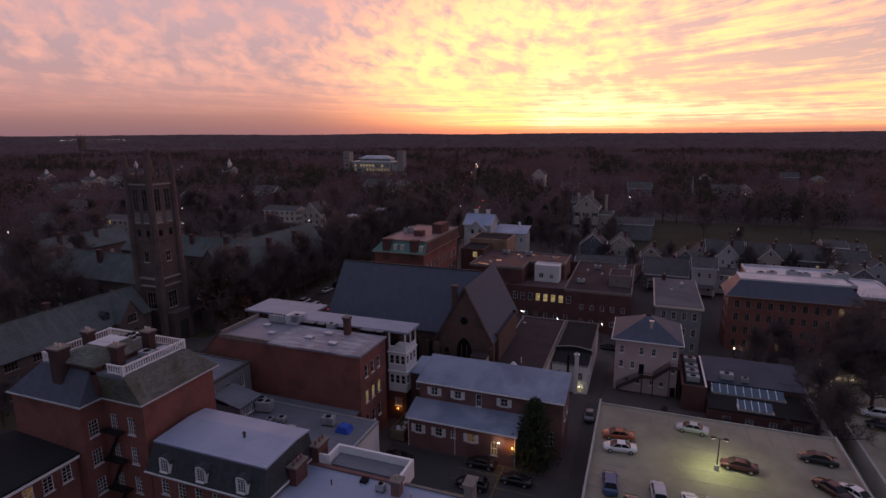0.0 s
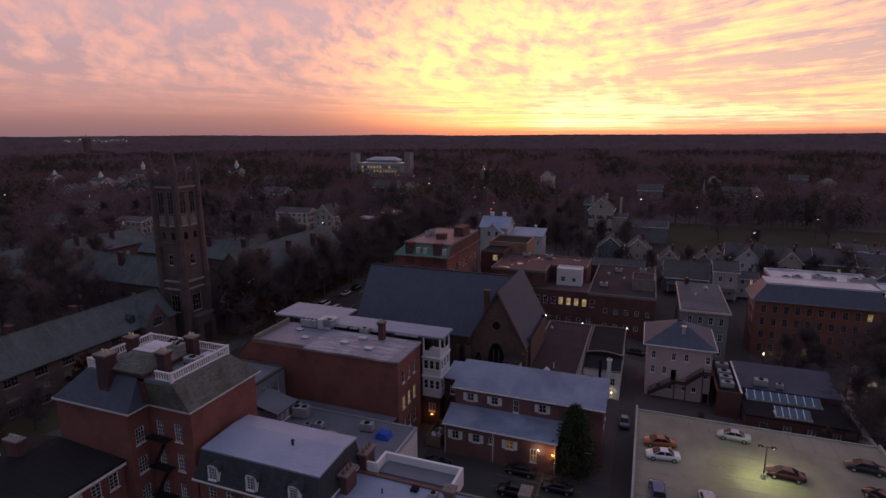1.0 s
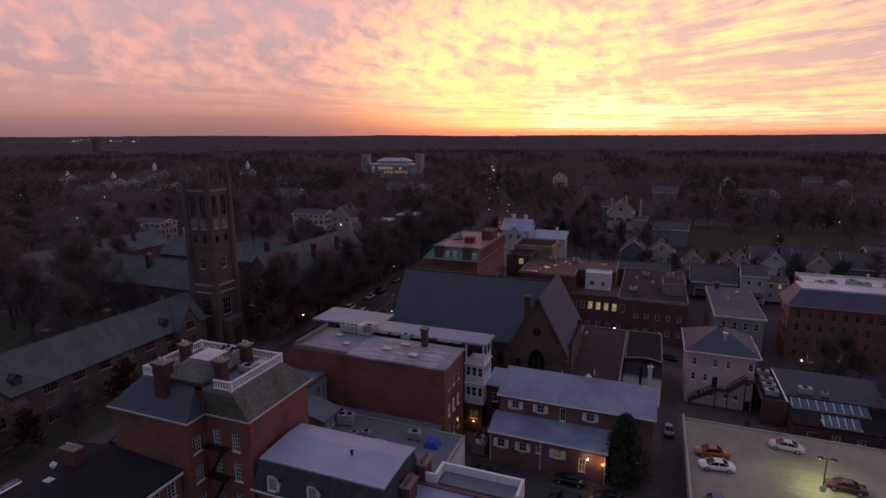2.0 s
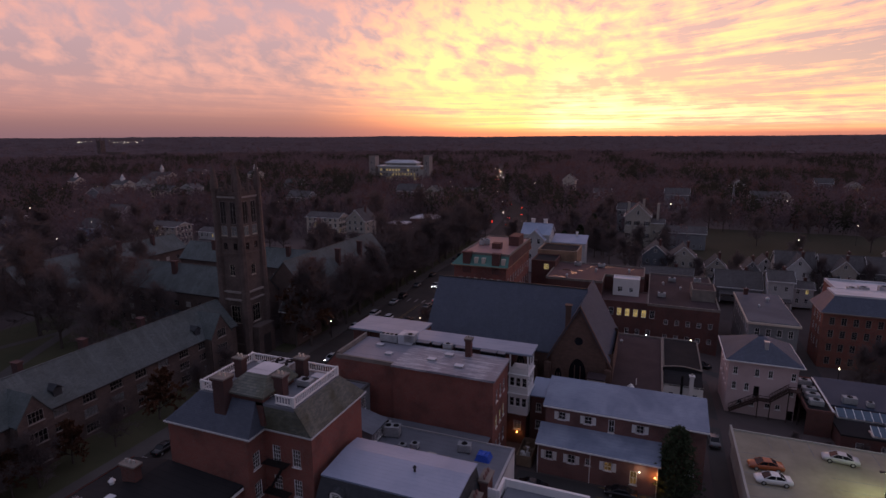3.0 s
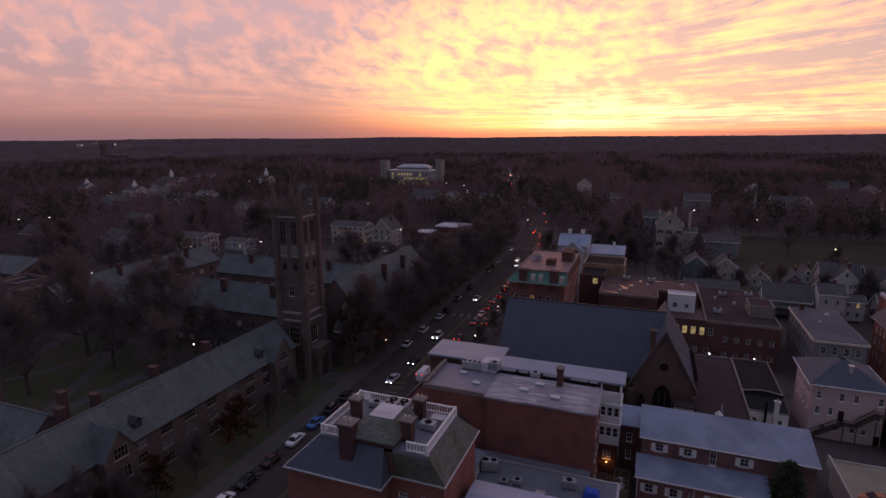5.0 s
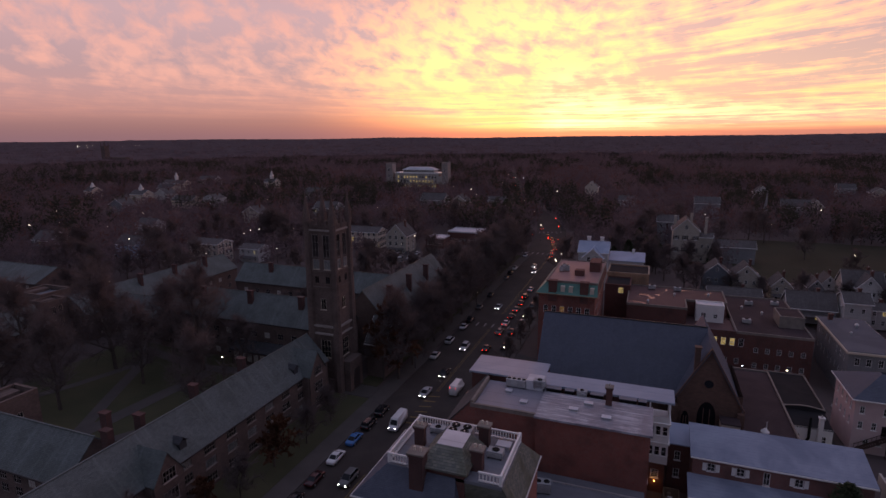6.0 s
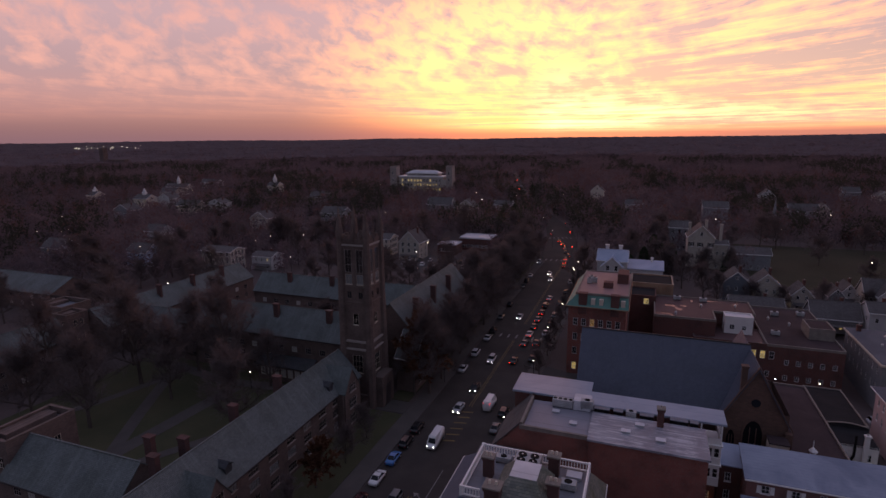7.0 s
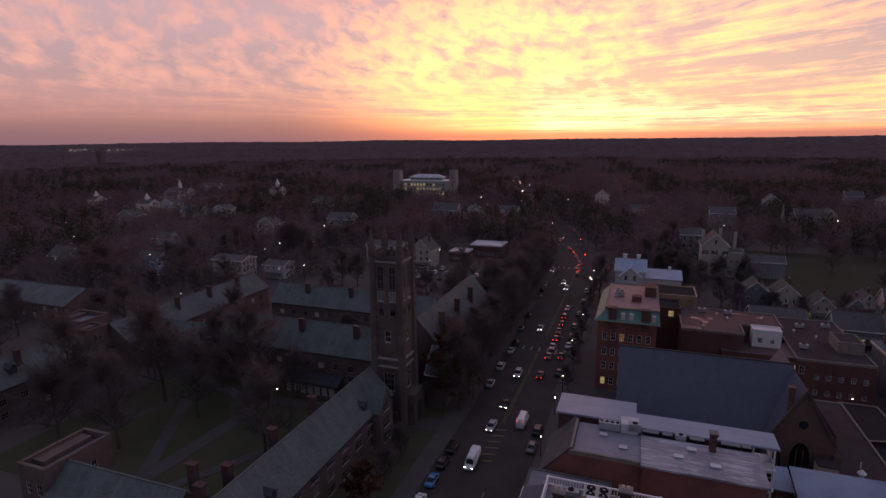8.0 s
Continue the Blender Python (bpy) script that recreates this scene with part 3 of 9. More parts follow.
def walls(home, x0, x1, y0, y1, z0, z1, mat, wins=None, sides="FRKL", peaks=None, deep=0.22):
    """The outer walls of a block, side by side, with windows let into them."""
    wins, peaks = wins or {}, peaks or {}
    base = Vector(home.matrix_world.translation)
    corner = {"F": (x0, y0), "R": (x1, y0), "K": (x1, y1), "L": (x0, y1)}
    for s in sides:
        w = x1 - x0 if s in "FK" else y1 - y0
        turn = SIDE[s][0]
        holes = [(o["u"], o["u"] + o["w"], o["z"] - z0, o["z"] - z0 + o["h"]) for o in wins.get(s, ())]
        peak = (peaks[s][0], peaks[s][1] - z0) if s in peaks else None
        m = pose(*(Vector((*corner[s], z0)) - base), 0, 0, turn)
        wob = part("wall", wall_sheet(w, z1 - z0, holes, deep, peak), mat, home)
        wob.matrix_local = m
        for o in wins.get(s, ()):
            opt = {k: v for k, v in o.items() if k not in ("u", "z", "w", "h")}
            window(home, m @ Matrix.Translation((o["u"], 0, o["z"] - z0)), o["w"], o["h"], **opt)


def local(home):
    return Vector(home.matrix_world.translation)


def shift(ob, home):
    """Parts that are written in world numbers sit under a thing with its own base."""
    ob.location = -local(home)
    return ob


def flat_roof(home, x0, x1, y0, y1, z, mat, rim=0.35, wide=0.3, rim_mat=None):
    bm = box(B(), x0 + wide, x1 - wide, y0 + wide, y1 - wide, z - 0.25, z)
    shift(part("roof", bm, mat, home), home)
    if rim:
        bm = B()
        for a, b, c, d in ((x0, x1, y0, y0 + wide), (x0, x1, y1 - wide, y1), (x0, x0 + wide, y0 + wide, y1 - wide), (x1 - wide, x1, y0 + wide, y1 - wide)):
            box(bm, a - 0.05, b + 0.05, c - 0.05, d + 0.05, z - 0.3, z + rim)
        shift(part("parapet", bm, rim_mat or mat, home), home)


def ridge_roof(home, x0, x1, y0, y1, z, rise, mat, axis="x", over=0.5, thick=0.22, trim=None, ends=0.4):
    """A gabled roof: two sloping plates that meet at the ridge, with eaves boards."""
    if axis == "x":
        c, half = (y0 + y1) / 2, (y1 - y0) / 2
        k = rise / half
        for s in (-1, 1):
            e = c + s * (half + over)
            pts = [(x0 - ends, e, z - over * k), (x1 + ends, e, z - over * k), (x1 + ends, c, z + rise), (x0 - ends, c, z + rise)]
            shift(part("roof_slope", slab(B(), pts if s < 0 else pts[::-1], thick), mat, home), home)
            bm = box(B(), x0 - ends - 0.03, x1 + ends + 0.03, min(e, e + s * 0.12), max(e, e + s * 0.12), z - over * k - 0.28, z - over * k - 0.02)
            shift(part("gutter", bm, trim or PAINT_DARK, home), home)
        shift(part("ridge_cap", box(B(), x0 - ends, x1 + ends, c - 0.14, c + 0.14, z + rise - 0.02, z + rise + 0.09), mat, home), home)
        rakes = [[(x, c + s * (half + over), z - over * k - 0.02), (x, c, z + rise - 0.02)] for s in (-1, 1) for x in (x0 - ends - 0.06, x1 + ends)]
    else:
        c, half = (x0 + x1) / 2, (x1 - x0) / 2
        k = rise / half
        for s in (-1, 1):
            e = c + s * (half + over)
            pts = [(e, y0 - ends, z - over * k), (e, y1 + ends, z - over * k), (c, y1 + ends, z + rise), (c, y0 - ends, z + rise)]
            shift(part("roof_slope", slab(B(), pts if s > 0 else pts[::-1], thick), mat, home), home)
            bm = box(B(), min(e, e + s * 0.12), max(e, e + s * 0.12), y0 - ends - 0.03, y1 + ends + 0.03, z - over * k - 0.28, z - over * k - 0.02)
            shift(part("gutter", bm, trim or PAINT_DARK, home), home)
        shift(part("ridge_cap", box(B(), c - 0.14, c + 0.14, y0 - ends, y1 + ends, z + rise - 0.02, z + rise + 0.09), mat, home), home)
        rakes = [[(c + s * (half + over), y, z - over * k - 0.02), (c, y, z + rise - 0.02)] for s in (-1, 1) for y in (y0 - ends - 0.06,)]
    if trim is PAINT_WHITE:
        for a, b in rakes:
            way = Vector((0.06, 0, 0)) if axis == "x" else Vector((0, 0.06, 0))
            pts = [Vector(a), Vector(b), Vector(b) - Vector((0, 0, 0.3)), Vector(a) - Vector((0, 0, 0.3))]
            shift(part("rake_board", slab(B(), pts, 1.0, way), trim, home), home)


def hip_roof(home, low, high, z0, z1, mat, thick=0.22, cap=None, trim=None):
    """Four slopes from the eaves rectangle low up to the rectangle high (x0, x1, y0, y1)."""
    a = [(low[0], low[2], z0), (low[1], low[2], z0), (low[1], low[3], z0), (low[0], low[3], z0)]
    b = [(high[0], high[2], z1), (high[1], high[2], z1), (high[1], high[3], z1), (high[0], high[3], z1)]
    for k in range(4):
        pts = [a[k], a[(k + 1) % 4], b[(k + 1) % 4], b[k]]
        if (Vector(pts[2]) - Vector(pts[3])).length < 0.02:
            pts = pts[:3]
        shift(part("roof_slope", slab(B(), pts, thick), mat if not isinstance(mat, tuple) else mat[k], home), home)
    if cap:
        shift(part("roof_deck", box(B(), high[0], high[1], high[2], high[3], z1 - 0.2, z1 + 0.03), cap, home), home)
    if trim:
        bm = B()
        x0, x1, y0, y1 = low
        for q in ((x0, x1, y0 - 0.13, y0), (x0, x1, y1, y1 + 0.13), (x0 - 0.13, x0, y0 - 0.13, y1 + 0.13), (x1, x1 + 0.13, y0 - 0.13, y1 + 0.13)):
            box(bm, *q, z0 - 0.20, z0 - 0.03)
        box(bm, x0 + 0.3, x1 - 0.3, y0 + 0.3, y1 - 0.3, z0 - 0.42, z0 - 0.24)
        shift(part("cornice", bm, trim, home), home)


def chimney(x, y, z0, z1, w=1.0, d=0.8, mat=None, pots=2, home=None, label="", pot_mat=None):
    """A brick stack with a stepped cap and clay pots, under its house."""
    bm = box(B(), x - w / 2, x + w / 2, y - d / 2, y + d / 2, z0, z1 - 0.35)
    box(bm, x - w / 2 - 0.08, x + w / 2 + 0.08, y - d / 2 - 0.08, y + d / 2 + 0.08, z1 - 0.35, z1 - 0.18)
    box(bm, x - w / 2 - 0.15, x + w / 2 + 0.15, y - d / 2 - 0.15, y + d / 2 + 0.15, z1 - 0.18, z1)
    ob = shift(part("chimney", bm, mat or BRICK_DARK, home, label), home)
    if y < 82 and x > -80:
        part("cap", box(B(), x - w / 2 - 0.19, x + w / 2 + 0.19, y - d / 2 - 0.19, y + d / 2 + 0.19, z1, z1 + 0.2, 0.03), CAP_STONE, ob, "pale weathered stone cap")
        z1 += 0.2
    for k in range(pots):
        px = x + (k - (pots - 1) / 2) * w / max(pots, 1) * 0.9
        bm = tube(B(), (px, y, z1), (px, y, z1 + 0.4), 0.16, 0.13, 8)
        part("chimney_pot", bm, pot_mat or CONCRETE, ob)
    return ob


def gable_house(name, label, x0, x1, y0, y1, z0, z1, rise, axis, wall, roof, wins=None, trim=None, over=0.45, cat="house", group="", chim=None):
    home = thing(name, label, cat, ((x0 + x1) / 2, (y0 + y1) / 2, z0), group)
    peaks = {"R": ((y1 - y0) / 2, z1 + rise), "L": ((y1 - y0) / 2, z1 + rise)} if axis == "x" else {"F": ((x1 - x0) / 2, z1 + rise), "K": ((x1 - x0) / 2, z1 + rise)}
    walls(home, x0, x1, y0, y1, z0, z1, wall, wins, peaks=peaks)
    ridge_roof(home, x0, x1, y0, y1, z1, rise, roof, axis, over, trim=trim or PAINT_WHITE)
    for c in chim or ():
        chimney(c[0], c[1], z1, c[2], 0.9, 0.7, BRICK_DARK, 1, home)
    return home


# ---- ground, roads, pavements ----
def smooth(a, b, v):
    t = min(1.0, max(0.0, (v - a) / (b - a)))
    return t * t * (3 - 2 * t)


def land(x, y):
    """Height of the ground: level along the street, with a hollow behind the parking deck, rising slowly far off."""
    r = math.hypot(x + 30, y)
    dip = -4.5 * smooth(-32, 8, x) * smooth(98, 132, y) * (1 - smooth(164, 190, y))
    far = 33 * smooth(1200, 4700, r) + 9 * smooth(700, 2500, r) * noise.noise(Vector((x * 0.0011, y * 0.0011, 2.0)))
    far += 16 * smooth(3600, 4700, r) * smooth(800, 2600, x) * (0.6 + 0.5 * noise.noise(Vector((x * 0.002, 0, 5.0))))
    return dip + far - 0.04


def ground_sheet():
    radii = [0, 25, 50, 75, 100, 115, 130, 150, 175, 200, 230, 260, 300, 350, 400, 480, 580, 700, 850, 1050, 1300, 1600, 2000, 2500, 3100, 3800, 4500, 4850]
    n = 180
    verts = [(-30, 0, land(-30, 0))]
    for r in radii[1:]:
        for k in range(n):
            a = k * math.tau / n
            x, y = -30 + r * math.sin(a), r * math.cos(a)
            verts.append((x, y, land(x, y)))
    faces = [(0, 1 + (k + 1) % n, 1 + k) for k in range(n)]
    for i in range(len(radii) - 2):
        a, b = 1 + i * n, 1 + (i + 1) * n
        faces += [(a + k, a + (k + 1) % n, b + (k + 1) % n, b + k) for k in range(n)]
    me = bpy.data.meshes.new("ground")
    me.from_pydata(verts, [], faces)
    me.materials.append(EARTH)
    me.update()
    bm = bmesh.new()
    bm.from_mesh(me)
    bmesh.ops.recalc_face_normals(bm, faces=bm.faces)
    if bm.faces[0].normal.z < 0:
        bmesh.ops.reverse_faces(bm, faces=bm.faces)
    bm.to_mesh(me), bm.free()
    return tagged(new("ground", me), "dark brown winter ground reaching the horizon", "ground", kind="structure")


ground_sheet()


def sheet(name, x0, x1, y0, y1, z, mat, label, cat, thick=0.5, cell=12.0):
    """A paved or planted area that follows the ground, raised by z."""
    bm = B()
    nx, ny = max(1, int((x1 - x0) / cell)), max(1, int((y1 - y0) / cell))
    top = [[bm.verts.new((x0 + (x1 - x0) * i / nx, y0 + (y1 - y0) * j / ny, land(x0 + (x1 - x0) * i / nx, y0 + (y1 - y0) * j / ny) + z)) for i in range(nx + 1)] for j in range(ny + 1)]
    for j in range(ny):
        for i in range(nx):
            bm.faces.new((top[j][i], top[j][i + 1], top[j + 1][i + 1], top[j + 1][i]))
    edge = [e for e in bm.edges if e.is_boundary]
    got = bmesh.ops.extrude_edge_only(bm, edges=edge)
    bmesh.ops.translate(bm, verts=[v for v in got["geom"] if isinstance(v, bmesh.types.BMVert)], vec=(0, 0, -thick))
    bmesh.ops.recalc_face_normals(bm, faces=bm.faces)
    me = bpy.data.meshes.new(name)
    bm.to_mesh(me), bm.free()
    me.materials.append(mat)
    return tagged(new(name, me), label, cat, kind="structure")


def ribbon(name, line, mat, z, label, cat):
    """A strip along a line of (x, y, half width)."""
    bm, prev = B(), None
    for i, (x, y, w) in enumerate(line):
        a, b = line[max(0, i - 1)], line[min(len(line) - 1, i + 1)]
        d = Vector((b[0] - a[0], b[1] - a[1], 0)).normalized()
        nrm = Vector((d.y, -d.x, 0))
        pair = [bm.verts.new((x - nrm.x * w, y - nrm.y * w, land(x, y) + z)), bm.verts.new((x + nrm.x * w, y + nrm.y * w, land(x, y) + z))]
        if prev:
            bm.faces.new((prev[0], prev[1], pair[1], pair[0]))
        prev = pair
    me = bpy.data.meshes.new(name)
    bm.to_mesh(me), bm.free()
    me.materials.append(mat)
    return tagged(new(name, me), label, cat, kind="structure")


ROAD_LINE = [(-85.3, -120, 9.2), (-85.3, 0, 9.2), (-85.3, 60, 9.2), (-85.3, 110, 9.2), (-85.6, 150, 9.4), (-86.5, 190, 9.6), (-88.5, 240, 9.8), (-92.5, 285, 9.4), (-99, 330, 8.6), (-110, 375, 6.5), (-124, 415, 5), (-140, 455, 4.2), (-165, 530, 4), (-190, 620, 4), (-216, 720, 4), (-250, 850, 4)]
ribbon("road", ROAD_LINE, ROAD, 0.03, "wide worn asphalt street between the hall and the shops", "road")
# side street and the crossing beyond
ribbon("side_road", [(-95, 262, 6), (-115, 268, 6), (-150, 280, 6), (-210, 305, 5)], ROAD, 0.02, "asphalt side street turning off the main street", "road")
ribbon("back_road", [(16.5, 60, 3), (16.5, 100, 3), (16.6, 130, 3.2), (16.8, 172, 3.2), (17, 215, 3.2)], ASPHALT, 0.02, "narrow back lane behind the buildings", "road")
ribbon("cross_road", [(-76, 126, 3.5), (-60, 121.5, 2), (-30, 123, 2), (0, 127, 3.5), (30, 131, 3.8), (90, 138, 4)], ASPHALT, 0.015, "dark asphalt back street with parked cars", "road")

for x0, x1, side in ((-98.6, -94.6, "west"), (-75.9, -72.2, "east")):
    for y0, y1 in ((-120, 118), (118, 256)):
        sheet("pavement_" + side, x0 - (1.0 if y0 > 100 else 0), x1 - (1.0 if y0 > 100 else 0), y0, y1, 0.17, PAVING, "grey concrete sidewalk with a kerb along the street", "pavement")
sheet("lawn_hall", -109.6, -98.7, 22, 91.5, 0.10, LAWN, "dull green winter lawn in front of the stone hall", "lawn")
sheet("lawn_commons", -104.6, -99.8, 97.5, 250, 0.10, LAWN, "dull green winter lawn beside the stone hall", "lawn")
sheet("path_hall", -109.0, -98.7, 91.8, 97.2, 0.12, PAVING, "pale stone path to the tower arch", "path")
sheet("quad_lawn", -182, -119.5, 50.5, 100.5, 0.06, LAWN, "dull green winter lawn of the college quad", "lawn")
ribbon("path_quad", [(-141, 51, 1.4), (-146, 57, 1.4), (-155, 72, 1.4), (-164, 88, 1.4), (-168, 96, 1.4)], PAVING, 0.14, "pale flagstone path across the quad", "path")
ribbon("path_quad", [(-146, 58, 1.9), (-145.5, 64, 1.9), (-144.6, 78, 1.9), (-143.5, 90, 1.9)], PAVING, 0.145, "broad pale flagstone path across the quad", "path")
ribbon("path_quad", [(-141, 54, 1.2), (-137, 61, 1.2), (-130, 72.5, 1.2), (-124, 82, 1.2)], PAVING, 0.15, "pale flagstone path across the quad", "path")
ribbon("path_quad", [(-172, 66, 1.2), (-169, 73, 1.2), (-165, 88, 1.2)], PAVING, 0.155, "pale flagstone path across the quad", "path")
ribbon("path_quad", [(-178, 97.5, 1.6), (-167, 95.5, 1.6), (-148, 92, 1.8), (-124, 95, 1.8)], PAVING, 0.16, "broad pale flagstone walk below the range", "path")
sheet("car_park", -36.5, -8.6, 50.5, 71.0, 0.05, ASPHALT, "dark asphalt yard with painted bays", "car park")
sheet("alley", -8.5, -5.9, 40, 122, 0.06, ASPHALT, "dark alley beside the parking deck", "alley")
sheet("meadow", -6, 190, 235, 330, 0.10, MEADOW, "dim grassy field behind the houses", "field")
sheet("side_yard", -165, -112, 214, 250, 0.05, ASPHALT, "dark asphalt yard with parked cars", "car park")
sheet("rear_car_park", 28.5, 62, 70, 128, 0.25, DECK, "grey concrete car park behind a low wall", "car park")


def stripe(name, x0, y0, x1, y1, w, z, mat, label):
    d = Vector((x1 - x0, y1 - y0, 0))
    n = Vector((d.y, -d.x, 0)).normalized() * w / 2
    pts = [Vector((x0, y0, z)) - n, Vector((x0, y0, z)) + n, Vector((x1, y1, z)) + n, Vector((x1, y1, z)) - n]
    ob = part(name, slab(B(), pts, 0.006), mat)
    return tagged(ob, label, "road marking", "painted markings", "structure")


stripe("marking", -18.0, 62.5, -18.0, 71.0, 0.16, 0.03, LINE_YELLOW, "worn yellow painted bay line")
for y in (62.6, 65.6, 68.4, 70.8):
    stripe("marking", -24.5, y, -12.2, y, 0.14, 0.026, LINE_YELLOW, "worn yellow painted bay line")
for x in (-85.7, -85.2):
    for y0, y1 in ((40, 66), (100, 144), (160, 250)):
        stripe("marking", x - 0.02 * (y0 > 150), y0, x - (0.8 if y0 > 150 else 0.05), y1, 0.14, 0.012, LINE_YELLOW, "double yellow line along the street")
stripe("marking", -82.8, 56, -82.8, 75, 0.16, 0.012, LINE_WHITE, "white painted lane line")
for k in range(6):
    stripe("marking", -86.6, 84.6 + k * 2.5, -84.0, 85.2 + k * 2.5, 0.4, 0.014, LINE_YELLOW, "yellow hatched road marking")
for k in range(7):
    stripe("marking", -93 + k * 2.5, 146.0, -93 + k * 2.5, 149.0, 0.5, 0.013, LINE_WHITE, "white crosswalk bar")
for k in range(6):
    stripe("marking", -103.5 + k * 2.4, 316 + k * 0.8, -104.3 + k * 2.4, 319.5 + k * 0.8, 0.6, 0.034, LINE_WHITE, "white crosswalk bar")
for k in range(7):
    stripe("marking", -101 + k * 2.6, 256, -101 + k * 2.6, 260, 0.6, 0.013, LINE_WHITE, "white crosswalk bar")


def turn_arrow(x, y):
    bm = B()
    slab(bm, [(x - 0.15, y - 1.6, 0.014), (x + 0.15, y - 1.6, 0.014), (x + 0.15, y + 0.3, 0.014), (x - 0.15, y + 0.3, 0.014)], 0.006)
    slab(bm, [(x - 0.15, y + 0.3, 0.014), (x + 0.15, y + 0.3, 0.014), (x - 0.6, y + 0.95, 0.014), (x - 0.8, y + 0.75, 0.014)], 0.006)
    slab(bm, [(x - 0.35, y + 1.25, 0.014), (x - 1.5, y + 1.2, 0.014), (x - 1.0, y + 0.2, 0.014)], 0.006)
    return tagged(part("marking", bm, LINE_WHITE), "white painted turn arrow on the street", "road marking", "painted markings", "structure")


turn_arrow(-83.9, 66)


# ---- street block: the houses nearest the camera ----
def rail_balustrade(home, x0, x1, y0, y1, z, h, step=0.33, gap=()):
    """White balustrade round a roof deck: corner posts, rails and turned balusters."""
    bm = tube(B(), (0, 0, 0.2), (0, 0, h * 0.5), 0.045, 0.08, 5, False)
    tube(bm, (0, 0, h * 0.5), (0, 0, h - 0.12), 0.08, 0.045, 5, False)
    turned = bpy.data.meshes.new("baluster")
    bm.to_mesh(turned), bm.free()
    turned.materials.append(PAINT_WHITE)
    for x in (x0, x1):
        for y in (y0, y1):
            shift(part("post", box(B(), x - 0.16, x + 0.16, y - 0.16, y + 0.16, z, z + h + 0.1, 0.03), PAINT_WHITE, home), home)
    lines = {"F": ((x0, y0), (x1, y0)), "R": ((x1, y0), (x1, y1)), "K": ((x0, y1), (x1, y1)), "L": ((x0, y0), (x0, y1))}
    for s, (a, b) in lines.items():
        runs = [(0.0, 1.0)]
        if s in gap:
            runs = gap[s]
        for f0, f1 in runs:
            p = Vector((*a, 0)).lerp(Vector((*b, 0)), f0)
            q = Vector((*a, 0)).lerp(Vector((*b, 0)), f1)
            bm = B()
            for zz, th in ((z + 0.1, 0.14), (z + h - 0.14, 0.18)):
                box(bm, min(p.x, q.x) - 0.1, max(p.x, q.x) + 0.1, min(p.y, q.y) - 0.1, max(p.y, q.y) + 0.1, zz, zz + th)
            rail = shift(part("rail", bm, PAINT_WHITE, home), home)
            n = max(2, int((q - p).length / step))
            for k in range(n + 1):
                c = p.lerp(q, k / n)
                share("baluster", turned, Matrix.Translation((c.x, c.y, z)), rail)


def ac_unit(name, label, x, y, z, w=1.8, d=1.1, h=1.2, fans=2, turn=0.0, group="rooftop machines"):
    """A rooftop condenser: casing on feet, louvred side and round fans on top."""
    ob = thing(name, label, "air conditioner", (x, y, z), group, turn=turn)
    bm = box(B(), -w / 2, w / 2, -d / 2, d / 2, 0.15, h, 0.04)
    part("casing", bm, MACHINE, ob)
    for sx in (-1, 1):
        part("foot", box(B(), sx * w * 0.4 - 0.06, sx * w * 0.4 + 0.06, -d / 2, d / 2, 0, 0.15), IRON, ob)
    for k in range(fans):
        fx = (k - (fans - 1) / 2) * w / fans
        part("fan", tube(B(), (fx, 0, h + 0.002), (fx, 0, h + 0.07), min(w / fans, d) * 0.38, min(w / fans, d) * 0.34, 14), MATT_BLACK, ob, "dark round fan grille")
    bm = B()
    for k in range(6):
        box(bm, -w / 2 + 0.1, w / 2 - 0.1, -d / 2 - 0.02, -d / 2 + 0.01, 0.25 + k * (h - 0.4) / 6, 0.25 + (k + 0.6) * (h - 0.4) / 6)
    part("louvre", bm, METAL, ob)
    return ob


def roof_vent(label, x, y, z, r=0.22, h=0.6, mat=None, cap=True):
    ob = thing("roof_vent", label, "roof vent", (x, y, z), "roof vents")
    part("pipe", tube(B(), (0, 0, 0), (0, 0, h), r * 0.7, r * 0.7, 8), mat or METAL, ob)
    if cap:
        bm = tube(B(), (0, 0, h * 0.85), (0, 0, h), r, r * 1.15, 10)
        tube(bm, (0, 0, h), (0, 0, h + r), r * 1.15, r * 0.3, 10)
        part("cowl", bm, mat or METAL, ob)
    return ob


def hatch(label, x, y, z, w=1.2, d=1.2, h=0.35, mat=None):
    ob = thing("roof_hatch", label, "roof hatch", (x, y, z), "roof hatches")
    part("curb", box(B(), -w / 2, w / 2, -d / 2, d / 2, 0, h * 0.7), mat or METAL, ob)
    part("lid", box(B(), -w / 2 - 0.06, w / 2 + 0.06, -d / 2 - 0.06, d / 2 + 0.06, h * 0.7, h, 0.03), mat or ROOF_WHITE, ob)
    return ob


